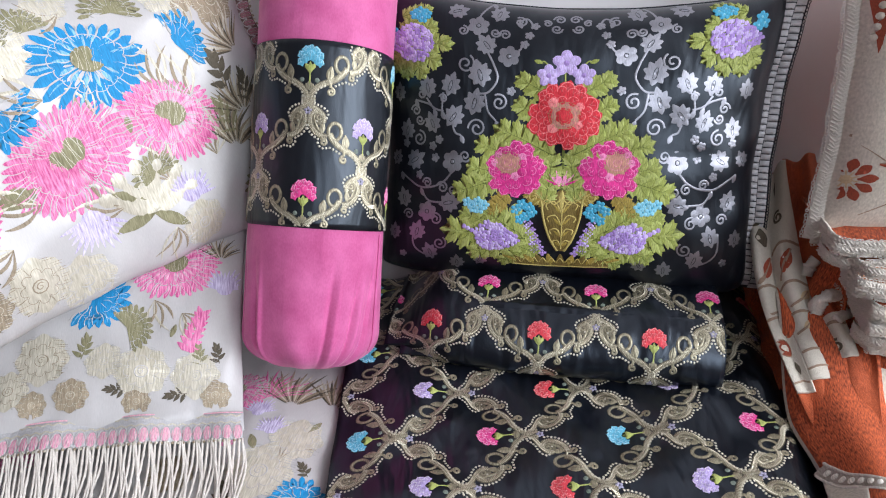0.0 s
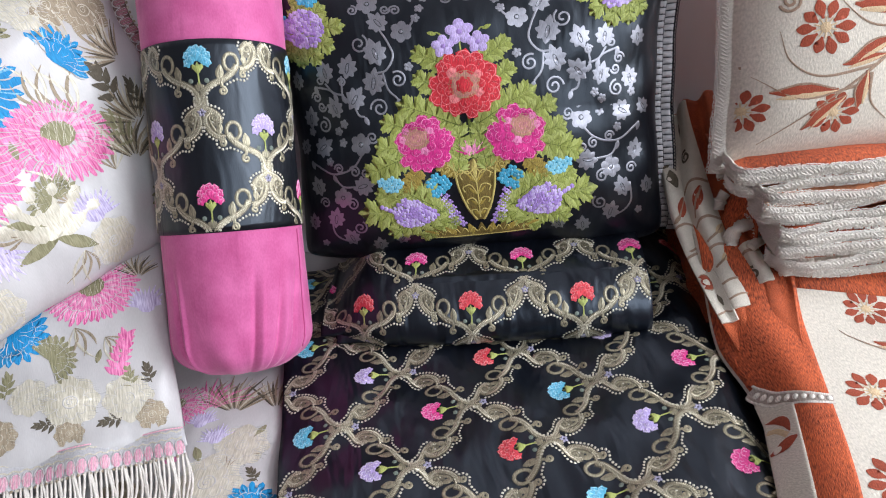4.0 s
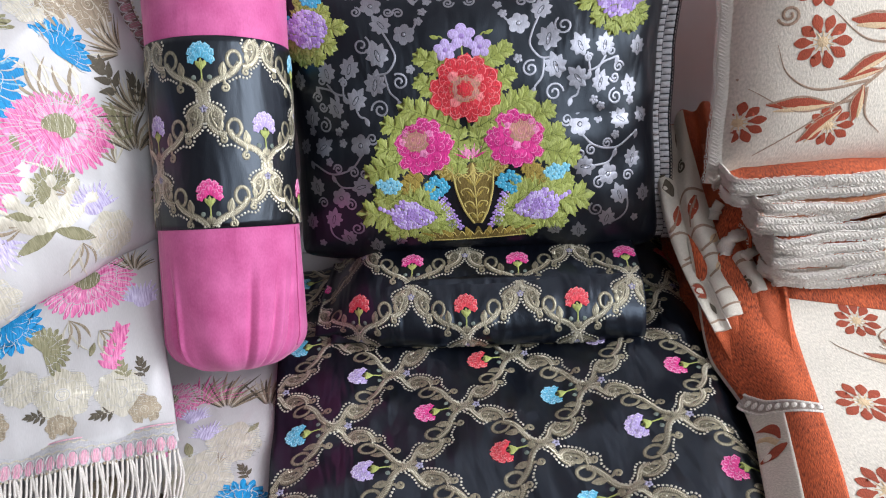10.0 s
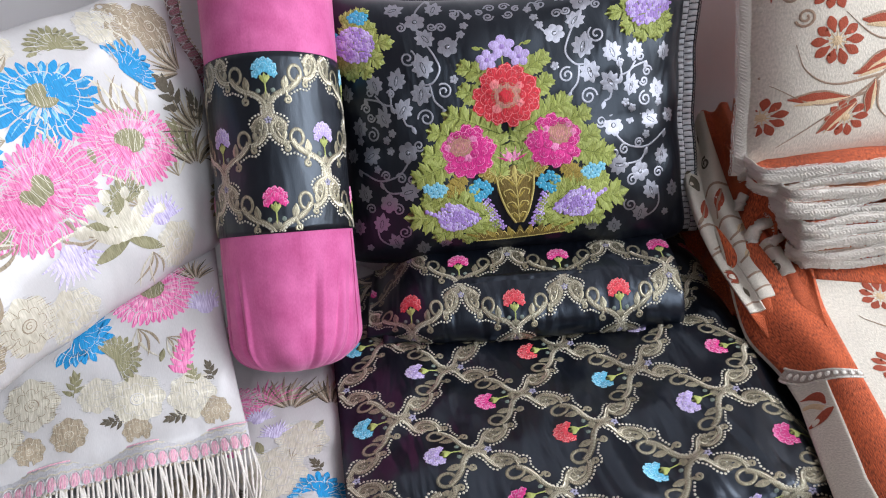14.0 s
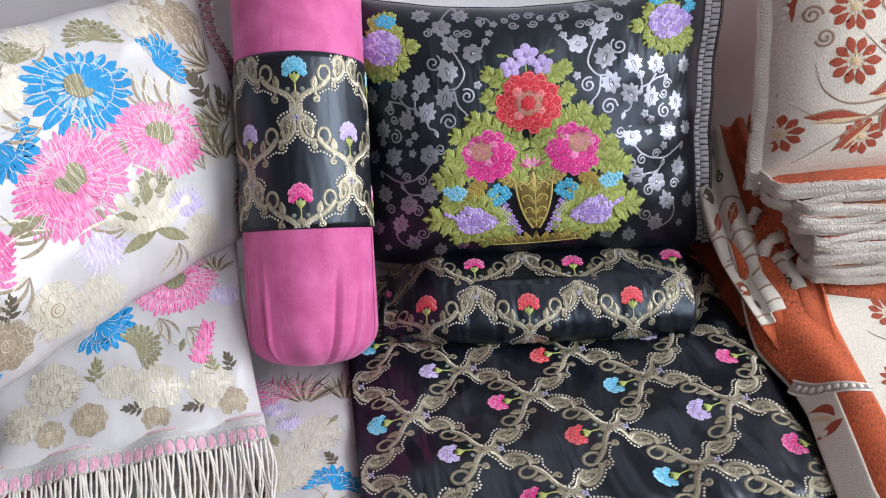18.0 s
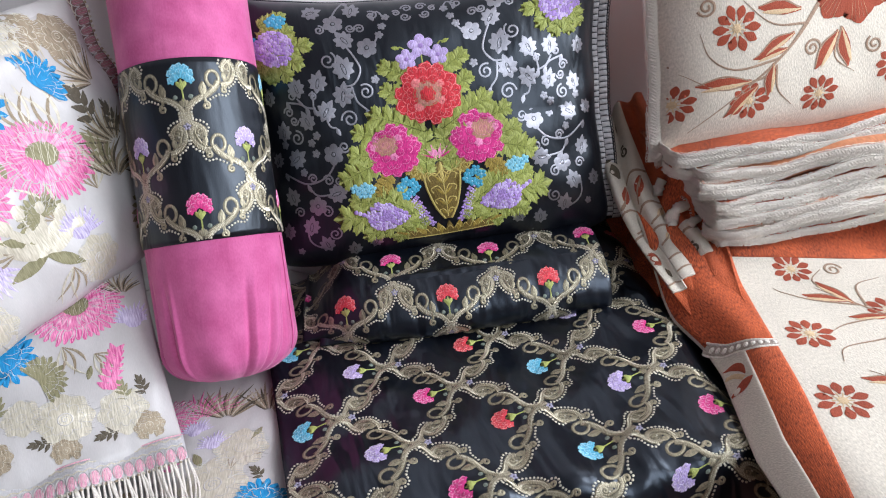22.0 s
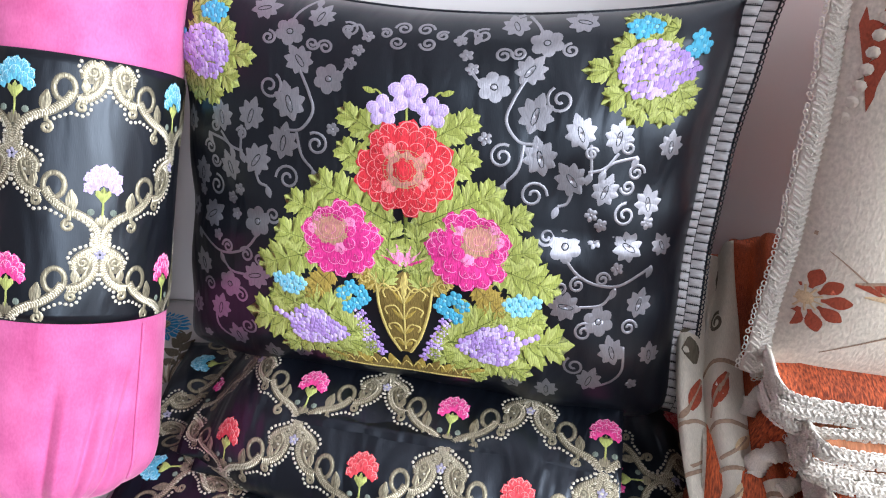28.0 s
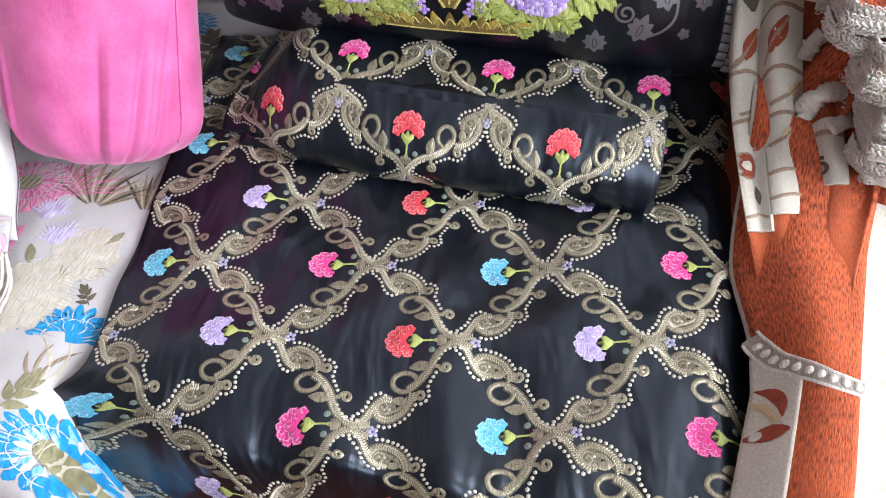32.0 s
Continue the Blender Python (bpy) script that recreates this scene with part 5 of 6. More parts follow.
IVORY_KINDS = {
    "azure": (lambda m: chrysanthemum(m, 1, AZURE, OLIVE), "azure woven chrysanthemum"),
    "pink": (lambda m: chrysanthemum(m, 1, WPINK, OLIVE), "pink woven chrysanthemum"),
    "half_azure": (lambda m: half_flower(m, 1, AZURE), "azure woven flower from the side"),
    "half_pink": (lambda m: half_flower(m, 1, WPINK), "pink woven flower from the side"),
    "olive": (lambda m: chrysanthemum(m, 1, OLIVE, None, rings=2, sweep=220, start=-20), "olive woven flower"),
    "spray": (lambda m: spray(m, 1, OLIVE, 7), "olive woven leaves"),
    "dark_spray": (lambda m: spray(m, 1, SMOKE, 7), "dark woven leaves"),
    "taupe": (lambda m: ring_flower(m, 1, TAUPE, IVGOLD), "taupe woven flower"),
    "ivory": (lambda m: ring_flower(m, 1, IVGOLD, TAUPE), "pale gold woven flower"),
    "gold": (lambda m: ring_flower(m, 1, IVGOLD, IVORY), "pale gold woven flower"),
    "thistle": (lambda m: thistle(m, 1, WLILAC), "lilac woven thistle"),
    "cluster": (lambda m: cream_cluster(m, 1), "pale gold woven blossoms"),
    "bells": (lambda m: small_bells(m, 1), "pink woven bellflower"),
    "feather": (lambda m: feather(m, 1, (TAUPE, SMOKE, TAUPE, IVGOLD)), "taupe woven plumes"),
    "pink_feather": (lambda m: feather(m, 1, (WPINK, WPINK, TAUPE)), "pink and taupe woven plumes"),
    "strands": (lambda m: strands(m, 1, TAUPE), "taupe woven stalks"),
    "leaf": (lambda m: (m.petal(-0.9, 0, 0, 1.8, 0.8, OLIVE, 0.0009), m.stroke([(-0.9, 0), (0.9, 0)], 0.06, TAUPE, 0.0013)), "olive woven leaf"),
}


def ivory_flowers(surf, parent, rows, inside):
    for kind, x, y, size, turn in rows:
        draw, label = IVORY_KINDS[kind]
        name = kind + "_motif" if kind != "half_azure" else "azure_motif"
        lay(surf, parent, name.replace("half_", ""), draw, x, y, turn, size, inside=inside, label=label)


IN_WHITE = lambda u, v: abs(u) < 0.257 and abs(v) < 0.1815
ivory_flowers(white_cushion.surf, wc, (
    ("azure", 0.004, 0.078, 0.073, -6), ("half_azure", -0.116, 0.066, 0.052, 198), ("half_azure", 0.120, 0.086, 0.043, -62), ("pink", -0.053, -0.016, 0.082, 24),
    ("pink", 0.072, -0.006, 0.074, -18), ("cluster", 0.010, -0.100, 0.056, -10), ("thistle", -0.062, -0.092, 0.036, 170), ("thistle", 0.066, -0.088, 0.030, -20),
    ("bells", -0.167, -0.056, 0.026, -35), ("taupe", -0.212, 0.105, 0.040, 0), ("taupe", -0.222, 0.025, 0.030, 30), ("taupe", -0.220, -0.080, 0.034, 10),
    ("taupe", -0.200, -0.138, 0.030, 0), ("olive", -0.165, 0.014, 0.042, 60), ("dark_spray", -0.190, 0.066, 0.026, 20), ("olive", -0.048, 0.136, 0.034, 20)), IN_WHITE)
ivory_flowers(white_cushion.surf, wc, (
    ("olive", 0.056, 0.140, 0.036, -10), ("dark_spray", 0.165, 0.038, 0.040, 10), ("ivory", -0.160, 0.142, 0.038, 0), ("ivory", -0.095, 0.180, 0.032, 0),
    ("leaf", -0.172, -0.030, 0.014, 40), ("dark_spray", -0.185, -0.104, 0.022, -30), ("strands", 0.080, 0.040, 0.070, 0), ("strands", -0.012, 0.030, 0.060, 20),
    ("taupe", 0.195, 0.130, 0.036, 0), ("feather", 0.150, -0.060, 0.070, -20), ("spray", 0.155, -0.020, 0.040, 20), ("dark_spray", -0.226, -0.158, 0.022, 0),
    ("half_azure", -0.232, -0.176, 0.022, 20), ("leaf", -0.120, -0.030, 0.030, 8), ("strands", -0.105, -0.045, 0.075, 75), ("gold", 0.070, -0.140, 0.034, 0)), IN_WHITE)
ivory_flowers(white_cushion.surf, wc, (
    ("olive", 0.190, -0.120, 0.045, 20), ("feather", 0.205, 0.060, 0.060, 30), ("strands", 0.110, 0.020, 0.080, 0), ("gold", -0.010, 0.165, 0.026, 0), ("strands", -0.060, 0.060, 0.070, 60),
    ("gold", 0.120, 0.150, 0.028, 0), ("spray", -0.225, -0.030, 0.020, 0), ("strands", 0.030, -0.130, 0.060, 160), ("leaf", 0.020, 0.010, 0.012, 80), ("dark_spray", -0.232, 0.066, 0.020, 160)), IN_WHITE)
ivory_flowers(white_cushion.surf, wc, (
    ("strands", -0.150, 0.110, 0.070, -40), ("strands", 0.150, 0.100, 0.070, 20), ("gold", -0.080, 0.120, 0.034, 20), ("strands", 0.045, -0.070, 0.075, 10), ("strands", -0.020, -0.080, 0.080, 60), ("strands", 0.120, -0.060, 0.085, -15),
    ("ivory", -0.140, -0.130, 0.036, 0), ("gold", -0.090, -0.150, 0.036, 0), ("strands", -0.150, -0.080, 0.070, 110), ("olive", 0.030, -0.058, 0.034, 10), ("feather", 0.185, -0.020, 0.065, 10), ("dark_spray", 0.200, 0.010, 0.034, 0),
    ("feather", 0.215, -0.090, 0.060, -10), ("taupe", 0.150, 0.150, 0.030, 0), ("strands", 0.000, 0.150, 0.060, 90), ("taupe", -0.170, 0.070, 0.026, 0), ("strands", 0.190, 0.080, 0.070, 0)), IN_WHITE)
IN_FRINGED = lambda u, v: abs(u) < 0.157 and -0.118 < v < 0.142
ivory_flowers(fringed.surf, fc, (
    ("pink", 0.071, 0.070, 0.062, 10), ("half_azure", -0.027, 0.034, 0.044, 222), ("olive", 0.014, -0.006, 0.036, -60), ("bells", 0.097, -0.018, 0.026, -20), ("leaf", 0.071, -0.014, 0.010, 70),
    ("spray", -0.035, -0.032, 0.024, -10), ("gold", 0.035, -0.066, 0.034, 0), ("gold", 0.100, -0.074, 0.032, 0), ("ivory", -0.084, -0.044, 0.034, 0), ("ivory", -0.120, -0.080, 0.026, 0),
    ("dark_spray", 0.006, -0.088, 0.018, 80), ("dark_spray", 0.078, -0.098, 0.020, 95), ("taupe", -0.045, -0.092, 0.022, 0), ("taupe", 0.125, -0.100, 0.020, 0), ("strands", 0.045, 0.030, 0.06, 190), ("feather", 0.128, 0.085, 0.040, 0)), IN_FRINGED)
ivory_flowers(fringed.surf, fc, (
    ("thistle", 0.135, 0.050, 0.026, 0), ("dark_spray", 0.128, -0.048, 0.020, 10), ("strands", 0.080, 0.010, 0.05, 210), ("gold", -0.010, -0.050, 0.024, 0), ("taupe", 0.030, -0.104, 0.018, 0), ("taupe", -0.090, -0.100, 0.018, 0),
    ("feather", -0.020, 0.085, 0.050, 60), ("spray", 0.105, -0.050, 0.022, 10)), IN_FRINGED)
ON_BENCH = lambda u, v: -0.92 < u < -0.125
ivory_flowers(IVORY_SEAT, ivory_cover, (
    ("half_azure", -0.777, 0.573, 0.056, 60), ("half_pink", -0.648, 0.528, 0.070, 20), ("olive", -0.702, 0.619, 0.044, -30), ("pink", -0.406, 0.712, 0.056, 0), ("thistle", -0.357, 0.689, 0.022, 0),
    ("feather", -0.318, 0.700, 0.080, 4), ("feather", -0.262, 0.705, 0.070, -16), ("pink_feather", -0.398, 0.672, 0.080, 12), ("pink_feather", -0.352, 0.706, 0.066, -4), ("gold", -0.319, 0.588, 0.044, 0),
    ("half_azure", -0.256, 0.552, 0.040, 10), ("azure", -0.221, 0.450, 0.050, 0), ("spray", -0.268, 0.490, 0.034, -20), ("dark_spray", -0.348, 0.548, 0.030, 20), ("bells", -0.378, 0.640, 0.018, 0),
    ("pink", -0.330, 0.440, 0.045, 0), ("gold", -0.390, 0.500, 0.036, 0), ("pink_feather", -0.430, 0.655, 0.064, 20), ("pink", -0.460, 0.880, 0.05, 0), ("azure", -0.372, 1.030, 0.045, 0)), ON_BENCH)
ivory_flowers(IVORY_SEAT, ivory_cover, (
    ("dark_spray", -0.318, 0.990, 0.050, 20), ("feather", -0.300, 0.930, 0.060, 10), ("dark_spray", -0.285, 0.860, 0.045, 30), ("gold", -0.292, 0.645, 0.036, 0), ("strands", -0.256, 0.505, 0.060, 10), ("taupe", -0.425, 0.570, 0.030, 0),
    ("strands", -0.300, 0.610, 0.060, -30), ("gold", -0.350, 0.385, 0.036, 0), ("spray", -0.420, 0.430, 0.030, 0), ("dark_spray", -0.266, 0.600, 0.018, 40), ("leaf", -0.275, 0.668, 0.014, 60), ("leaf", -0.345, 0.632, 0.014, 120),
    ("gold", -0.770, 0.500, 0.036, 0), ("taupe", -0.690, 0.560, 0.026, 0), ("strands", -0.720, 0.560, 0.060, 0), ("olive", -0.560, 0.480, 0.040, 0), ("azure", -0.500, 0.480, 0.045, 0), ("thistle", -0.330, 0.660, 0.022, 20)), ON_BENCH)

# ---- braids, fringe and trims ----


def along(path, n=200):
    """A curve in space by its length: length, and a function from length to place."""
    p = spline(path, n)
    s = np.concatenate([[0], np.cumsum(np.linalg.norm(np.diff(p, axis=0), axis=1))])
    return s[-1], lambda t: np.stack([np.interp(t, s, p[:, k]) for k in range(3)], -1)


def strip_surf(path, across, bulge=0.0, width=0.02):
    """A ribbon: along the path, and across by a direction, with a soft rise in its middle. Returns its length and surface."""
    length, place = along(path)
    across = np.asarray(across, float)
    across /= np.linalg.norm(across)
    p = spline(path, 3)
    up = np.cross(p[-1] - p[0], across)
    up /= np.linalg.norm(up)

    def fn(u, v):
        rise = bulge * (1 - np.clip(np.abs(v / (width / 2)), 0, 1) ** 2)
        return place(u) + v[..., None] * across + rise[..., None] * up
    return length, Surf(fn)


def tube(name, path, radius, mat, parent, sides=8, rings=40, twist=0.0, label="", flat=1.0):
    """A round cord along a curve, with closed ends; twist: the rise of its strands."""
    p = spline(path, rings)
    d = np.gradient(p, axis=0)
    d /= np.linalg.norm(d, axis=1, keepdims=True)
    ref = np.array((0.31, 0.2, 0.93))
    a = np.cross(d, ref)
    a /= np.linalg.norm(a, axis=1, keepdims=True)
    b = np.cross(d, a)
    verts, faces = [], []
    for i in range(rings):
        for k in range(sides):
            t = 2 * math.pi * k / sides
            r = radius * (1 + twist * math.cos(2 * t + 2.2 * i))
            verts.append(p[i] + r * math.cos(t) * a[i] + flat * r * math.sin(t) * b[i])
    for i in range(rings - 1):
        for k in range(sides):
            q = (k + 1) % sides
            faces.append((i * sides + k, i * sides + q, (i + 1) * sides + q, (i + 1) * sides + k))
    faces += [tuple(range(sides))[::-1], tuple((rings - 1) * sides + k for k in range(sides))]
    return mesh_part(name, verts, faces, mat, parent, label=label)


def seam(cushion, side, t0, t1, n=12, out=0.0):
    """Places along a seam, so ordered that a ribbon laid outward faces the front, and the outward way."""
    way = {"l": -cushion.d1, "r": cushion.d1, "b": -cushion.d2, "t": cushion.d2}[side]
    t = np.linspace(t0, t1, n)
    if side in "rb":
        t = t[::-1]
    return cushion.edge(side, t) + out * way, way


def chain_braid(name, path, across, width, parent, mat=None, label="", pitch=0.0046):
    """A flat braid with looped edges and a herringbone middle."""
    mat = mat or BRAID
    length, surf = strip_surf(path, across, width * 0.16, width)
    base = sheet(name, surf, np.linspace(0, length, max(12, int(length / 0.008))), np.linspace(-width * 0.40, width * 0.40, 7), mat, parent, 0.003, label=label)
    m = Motif()
    m.tie = False
    k, rng = 0, random.Random(int(length * 1e4))
    while (k + 0.5) * pitch < length:
        x = (k + 0.5) * pitch
        for side in (1, -1):
            a = rng.uniform(-0.25, 0.25) * pitch
            m.ring(x + a, side * width * rng.uniform(0.40, 0.50), min(pitch * rng.uniform(0.40, 0.55), width * 0.22), min(width * rng.uniform(0.07, 0.11), pitch * 0.4), pitch * 0.22, mat, rng.uniform(0.0014, 0.0022), rng.uniform(-25, 25), n=8)
            m.stroke([(x - pitch * 0.5 + a, 0), (x, side * width * 0.13), (x + pitch * 0.5, side * width * rng.uniform(0.22, 0.34))], pitch * rng.uniform(0.40, 0.56), mat, rng.uniform(0.0018, 0.0028), n=5)
        m.ring(x + rng.uniform(-0.3, 0.3) * pitch, width * rng.uniform(-0.22, 0.22), pitch * 0.42, min(width * 0.10, pitch * 0.4), pitch * 0.22, mat, rng.uniform(0.0024, 0.0034), rng.uniform(0, 90), n=8)
        k += 1
    m.part("loop_stitch", surf, base, 0.0004)
    return base


def scallop_braid(name, path, across, width, parent, tone, inner, label=""):
    """A ribbon with a zigzag band inside, pink scallops outside and small gold picots."""
    length, surf = strip_surf(path, across, 0.0, width)
    base = sheet(name, surf, np.linspace(0, length, max(12, int(length / 0.008))), np.linspace(0, width * 0.95, 6), inner, parent, 0.002, label=label)
    z = Motif()
    z.tie = False
    n = int(length / 0.006)
    for row in (0.14, 0.26, 0.38):
        z.stroke([((k + 0.5) * length / n, width * (row + (0.035 if k % 2 else -0.035))) for k in range(n)], width * 0.05, IVGOLD if row != 0.26 else SILVER, 0.0008, n=n * 2)
    z.stroke([(0.001, width * 0.04), (length / 2, width * 0.04), (length - 0.001, width * 0.04)], width * 0.05, tone, 0.001, n=60)
    z.part("zigzag_thread", surf, base, 0.0004)
    m = Motif()
    m.tie = False
    n = int(length / 0.0125)
    step = length / n
    for k in range(n):
        x = (k + 0.5) * step
        m.oval(x, width * 0.70, step * 0.47, width * 0.24, tone, 0.0016, 0, 10)
        for j in range(-2, 3):
            m.stroke([(x + j * step * 0.14, width * 0.54), (x + j * step * 0.17, width * 0.88)], step * 0.07, WPINK if j % 2 else IVORY, 0.0021, n=4)
        m.ring(x, width * 0.68, step * 0.46, width * 0.26, step * 0.10, IVORY, 0.0022, n=9, arc=0.5, start=180)
        m.bead(x - step * 0.25, width * 0.98, step * 0.16, IVGOLD, 0.0018)
        m.bead(x + step * 0.25, width * 0.98, step * 0.16, TAUPE, 0.0018)
    m.part("scallop_thread", surf, base, 0.0006)
    return base


# grey ladder braid down the side of the black cushion
path, way = seam(black_cushion, "r", -0.98, 1.0, 14, -0.008)
path = path + 0.010 * black_cushion.n
way = way + 0.15 * black_cushion.n
LW = 0.029
length, ladder = strip_surf(path, way, 0.0, LW)
braid = sheet("ladder_braid", ladder, np.linspace(0, length, 60), np.linspace(0, LW, 6), BLACK_SIDE, bc, 0.0025, label="grey and black ladder braid")
m = Motif()
m.tie = False
step = 0.0088
for k in range(int(length / step)):
    for col in (0, 1):
        x = (k + 0.5 + 0.5 * col) * step
        m.fan([(x - step * 0.43, LW * (0.05 + 0.46 * col)), (x + step * 0.43, LW * (0.05 + 0.46 * col)), (x + step * 0.46, LW * (0.27 + 0.46 * col)), (x + step * 0.43, LW * (0.49 + 0.46 * col)),
               (x - step * 0.43, LW * (0.49 + 0.46 * col)), (x - step * 0.46, LW * (0.27 + 0.46 * col))], SILVER, 0.0022)
        for j in range(5):
            y = LW * (0.13 + 0.46 * col) + j * LW * 0.06
            m.stroke([(x + step * 0.30, y), (x + step * 0.60, y)], LW * 0.022, BLACK_SIDE, 0.0026, n=4)
m.part("ladder_pad", ladder, braid, 0.0003, "silver grey woven pads")
m = Motif()
m.tie = False
for k in range(int(length / 0.0049)):
    m.ring((k + 0.5) * 0.0049, LW * 1.0, 0.0026, 0.0022, 0.0012, BLACK_SIDE, 0.0010, n=8)
m.part("picot_edge", ladder, braid, 0.0004, "black looped edge")
tube("seam_cord", seam(black_cushion, "t", -1, 1, 20)[0], 0.0022, BLACK_SIDE, bc, 6, 60)

tube("seam_cord", m_seam, 0.0016, PINK, bol, 6, 60)

# ivory cushion: pink braid down its open side and its far side
p, way = seam(white_cushion, "l", -1.0, 0.98, 14, -0.006)
scallop_braid("pink_braid", p, way + 0.2 * white_cushion.n, 0.046, wc, thread("pale pink braid", (0.72, 0.42, 0.50)), SILVER, "pale pink scalloped braid")
# far side: the same pink braid, with its shade put into darker threads
p, way = seam(white_cushion, "r", -0.9, 1.0, 14, -0.012)
scallop_braid("pink_braid", p, way + 0.3 * white_cushion.n, 0.034, wc, thread("shaded pink braid", (0.30, 0.15, 0.16)), thread("shaded silver braid", (0.16, 0.10, 0.09)), "pale pink scalloped braid with shade in its colours")

# fringed cushion: braid and cords along its lower edge
p, way = seam(fringed, "b", -1.0, 1.0, 14, -0.022)
way = way + 0.30 * fringed.n
p = p + 0.012 * fringed.n
scallop_braid("pink_braid", p, way, 0.040, fc, thread("pale pink braid", (0.72, 0.42, 0.50)), SILVER, "pale pink scalloped braid")
CORD = fabric("ivory fringe cord", (0.66, 0.62, 0.57), rough=0.75, relief=0.8, vary=0.2, thread=900, stretch=1.5)
length, place = along(p + 0.036 * way / np.linalg.norm(way))
rng = random.Random(7)
N_CORD = 112
for k in range(N_CORD):
    s = length * (k + 0.5 + rng.uniform(-0.25, 0.25)) / N_CORD
    a = place(np.array(s))
    drift = rng.uniform(-0.010, 0.010) + (0.020 * math.sin(k * 1.7) if k % 9 == 4 else 0)
    pts = []
    for i in range(6):
        t = i / 5
        x = a[0] + drift * t ** 1.5 + 0.004 * math.sin(6 * t + k) + 0.045 * t
        y = a[1] - 0.015 * t - 0.125 * t ** 1.2
        floor_z = float(ivory_fn(np.array(x), np.array(y))[2]) + 0.004 + 0.004 * rng.random()
        z = max(floor_z, a[2] - 0.075 * t - 0.05 * t * t)
        pts.append((x, y, z))
    tube("fringe_cord", pts, 0.0016, CORD, fc, 6, 26, 0.25)

# ---- rust and cream cloths ----


def daisy(m, r, n=10):
    """A flat flower of separate rust petals about a cream eye."""
    for k in range(n):
        t = 360 * k / n
        l = 0.66 + 0.05 * math.sin(2.3 * k + 40 * r)
        m.petal(r * 0.34 * math.cos(radians(t)), r * 0.34 * math.sin(radians(t)), t + 4 * math.sin(3.1 * k), r * l, r * 0.40, RUSTF, 0.0007, 0.62, 6)
    m.oval(0, 0, r * 0.20, r * 0.20, TAN, 0.0010, 0, 10)
    for k in range(n):
        t = radians(360 * (k + 0.5) / n)
        m.stroke([(r * 0.15 * math.cos(t), r * 0.15 * math.sin(t)), (r * 0.4 * math.cos(t), r * 0.4 * math.sin(t))], r * 0.05, TAN, 0.0007, n=4)


def branch(m, path, width, mat=None):
    m.stroke(path, width, mat or BROWN, 0.0009, taper="end")


def blade(m, x, y, ang, length, width):
    """A long leaf with a rust side, a cream side and a brown outline."""
    m.petal(x, y, ang, length, width, RUSTF, 0.0010)
    m.petal(x, y, ang + 7, length * 0.9, width * 0.55, TAN, 0.0013)
    c, s = math.cos(radians(ang)), math.sin(radians(ang))
    m.stroke([(x, y), (x + c * length * 0.5 + s * width * 0.6, y + s * length * 0.5 - c * width * 0.6), (x + c * length, y + s * length)], width * 0.16, BROWN, 0.0009)


def great_flower(m, r):
    """A large flower of broad notched petals round a straw rosette with a pale eye."""
    for k in range(8):
        t = 2 * math.pi * k / 8 + 0.15
        cx, cy = r * 0.66 * math.cos(t), r * 0.66 * math.sin(t)
        m.fan([(cx + r * 0.30 * (1 + 0.10 * math.cos(5 * (w - t))) * math.cos(w), cy + r * 0.30 * (1 + 0.10 * math.cos(5 * (w - t))) * math.sin(w)) for w in np.linspace(t, t + 2 * math.pi, 20, endpoint=False)], RUSTF, 0.0010)
        for j in (-2, -1, 0, 1, 2):
            w = t + 0.09 * j
            m.stroke([(r * 0.50 * math.cos(w), r * 0.50 * math.sin(w)), (r * 0.90 * math.cos(w), r * 0.90 * math.sin(w))], r * 0.020, BROWN if j % 2 else TAN, 0.0013, n=4, taper=True)
    straw = thread("straw", (0.62, 0.50, 0.28))
    for k in range(7):
        t = 2 * math.pi * k / 7
        cx, cy = r * 0.32 * math.cos(t), r * 0.32 * math.sin(t)
        m.oval(cx, cy, r * 0.22, r * 0.19, straw, 0.0016, math.degrees(t), 12, 0.0010)
        for q in (0.18, 0.12):
            m.ring(cx, cy, r * q, r * q * 0.86, r * 0.022, TAN, 0.0021, math.degrees(t), 10, 0.6, -108)
    for k in range(6):
        t = 2 * math.pi * k / 6
        m.oval(r * 0.12 * math.cos(t), r * 0.12 * math.sin(t), r * 0.12, r * 0.10, CREAM, 0.0026, math.degrees(t), 8)


RC = Surf(lambda u, v: rust_cushion.shape(u - 0.028, v + 0.006, 1))
in_rc = lambda u, v: abs(u - 0.028) < 0.244 and abs(v + 0.006) < 0.204
for x, y, r, turn in ((-0.135, 0.023, 0.030, 5), (-0.130, -0.045, 0.031, 0), (-0.210, -0.137, 0.027, 10), (-0.111, -0.146, 0.027, 0), (-0.010, -0.150, 0.027, 12), (0.100, -0.120, 0.028, 0), (0.170, 0.020, 0.030, 0), (0.140, -0.030, 0.030, 8)):
    lay(RC, rc, "daisy_motif", lambda m: daisy(m, r), x, y, turn, inside=in_rc, label="rust chenille daisy")
lay(RC, rc, "great_flower_motif", lambda m: great_flower(m, 0.074), 0.036, 0.012, 0, inside=in_rc, label="large rust and straw flower")
for x, y, start in ((-0.184, 0.017, 0), (-0.090, 0.026, 90), (-0.168, -0.012, 200), (-0.222, -0.083, 40), (-0.024, -0.084, 0), (0.068, -0.090, 120), (0.180, -0.090, 0)):
    lay(RC, rc, "curl_motif", lambda m: m.spiral(0, 0, 0.0125, 0.0034, BROWN, 1.6, start, 0.0010), x, y, inside=in_rc)
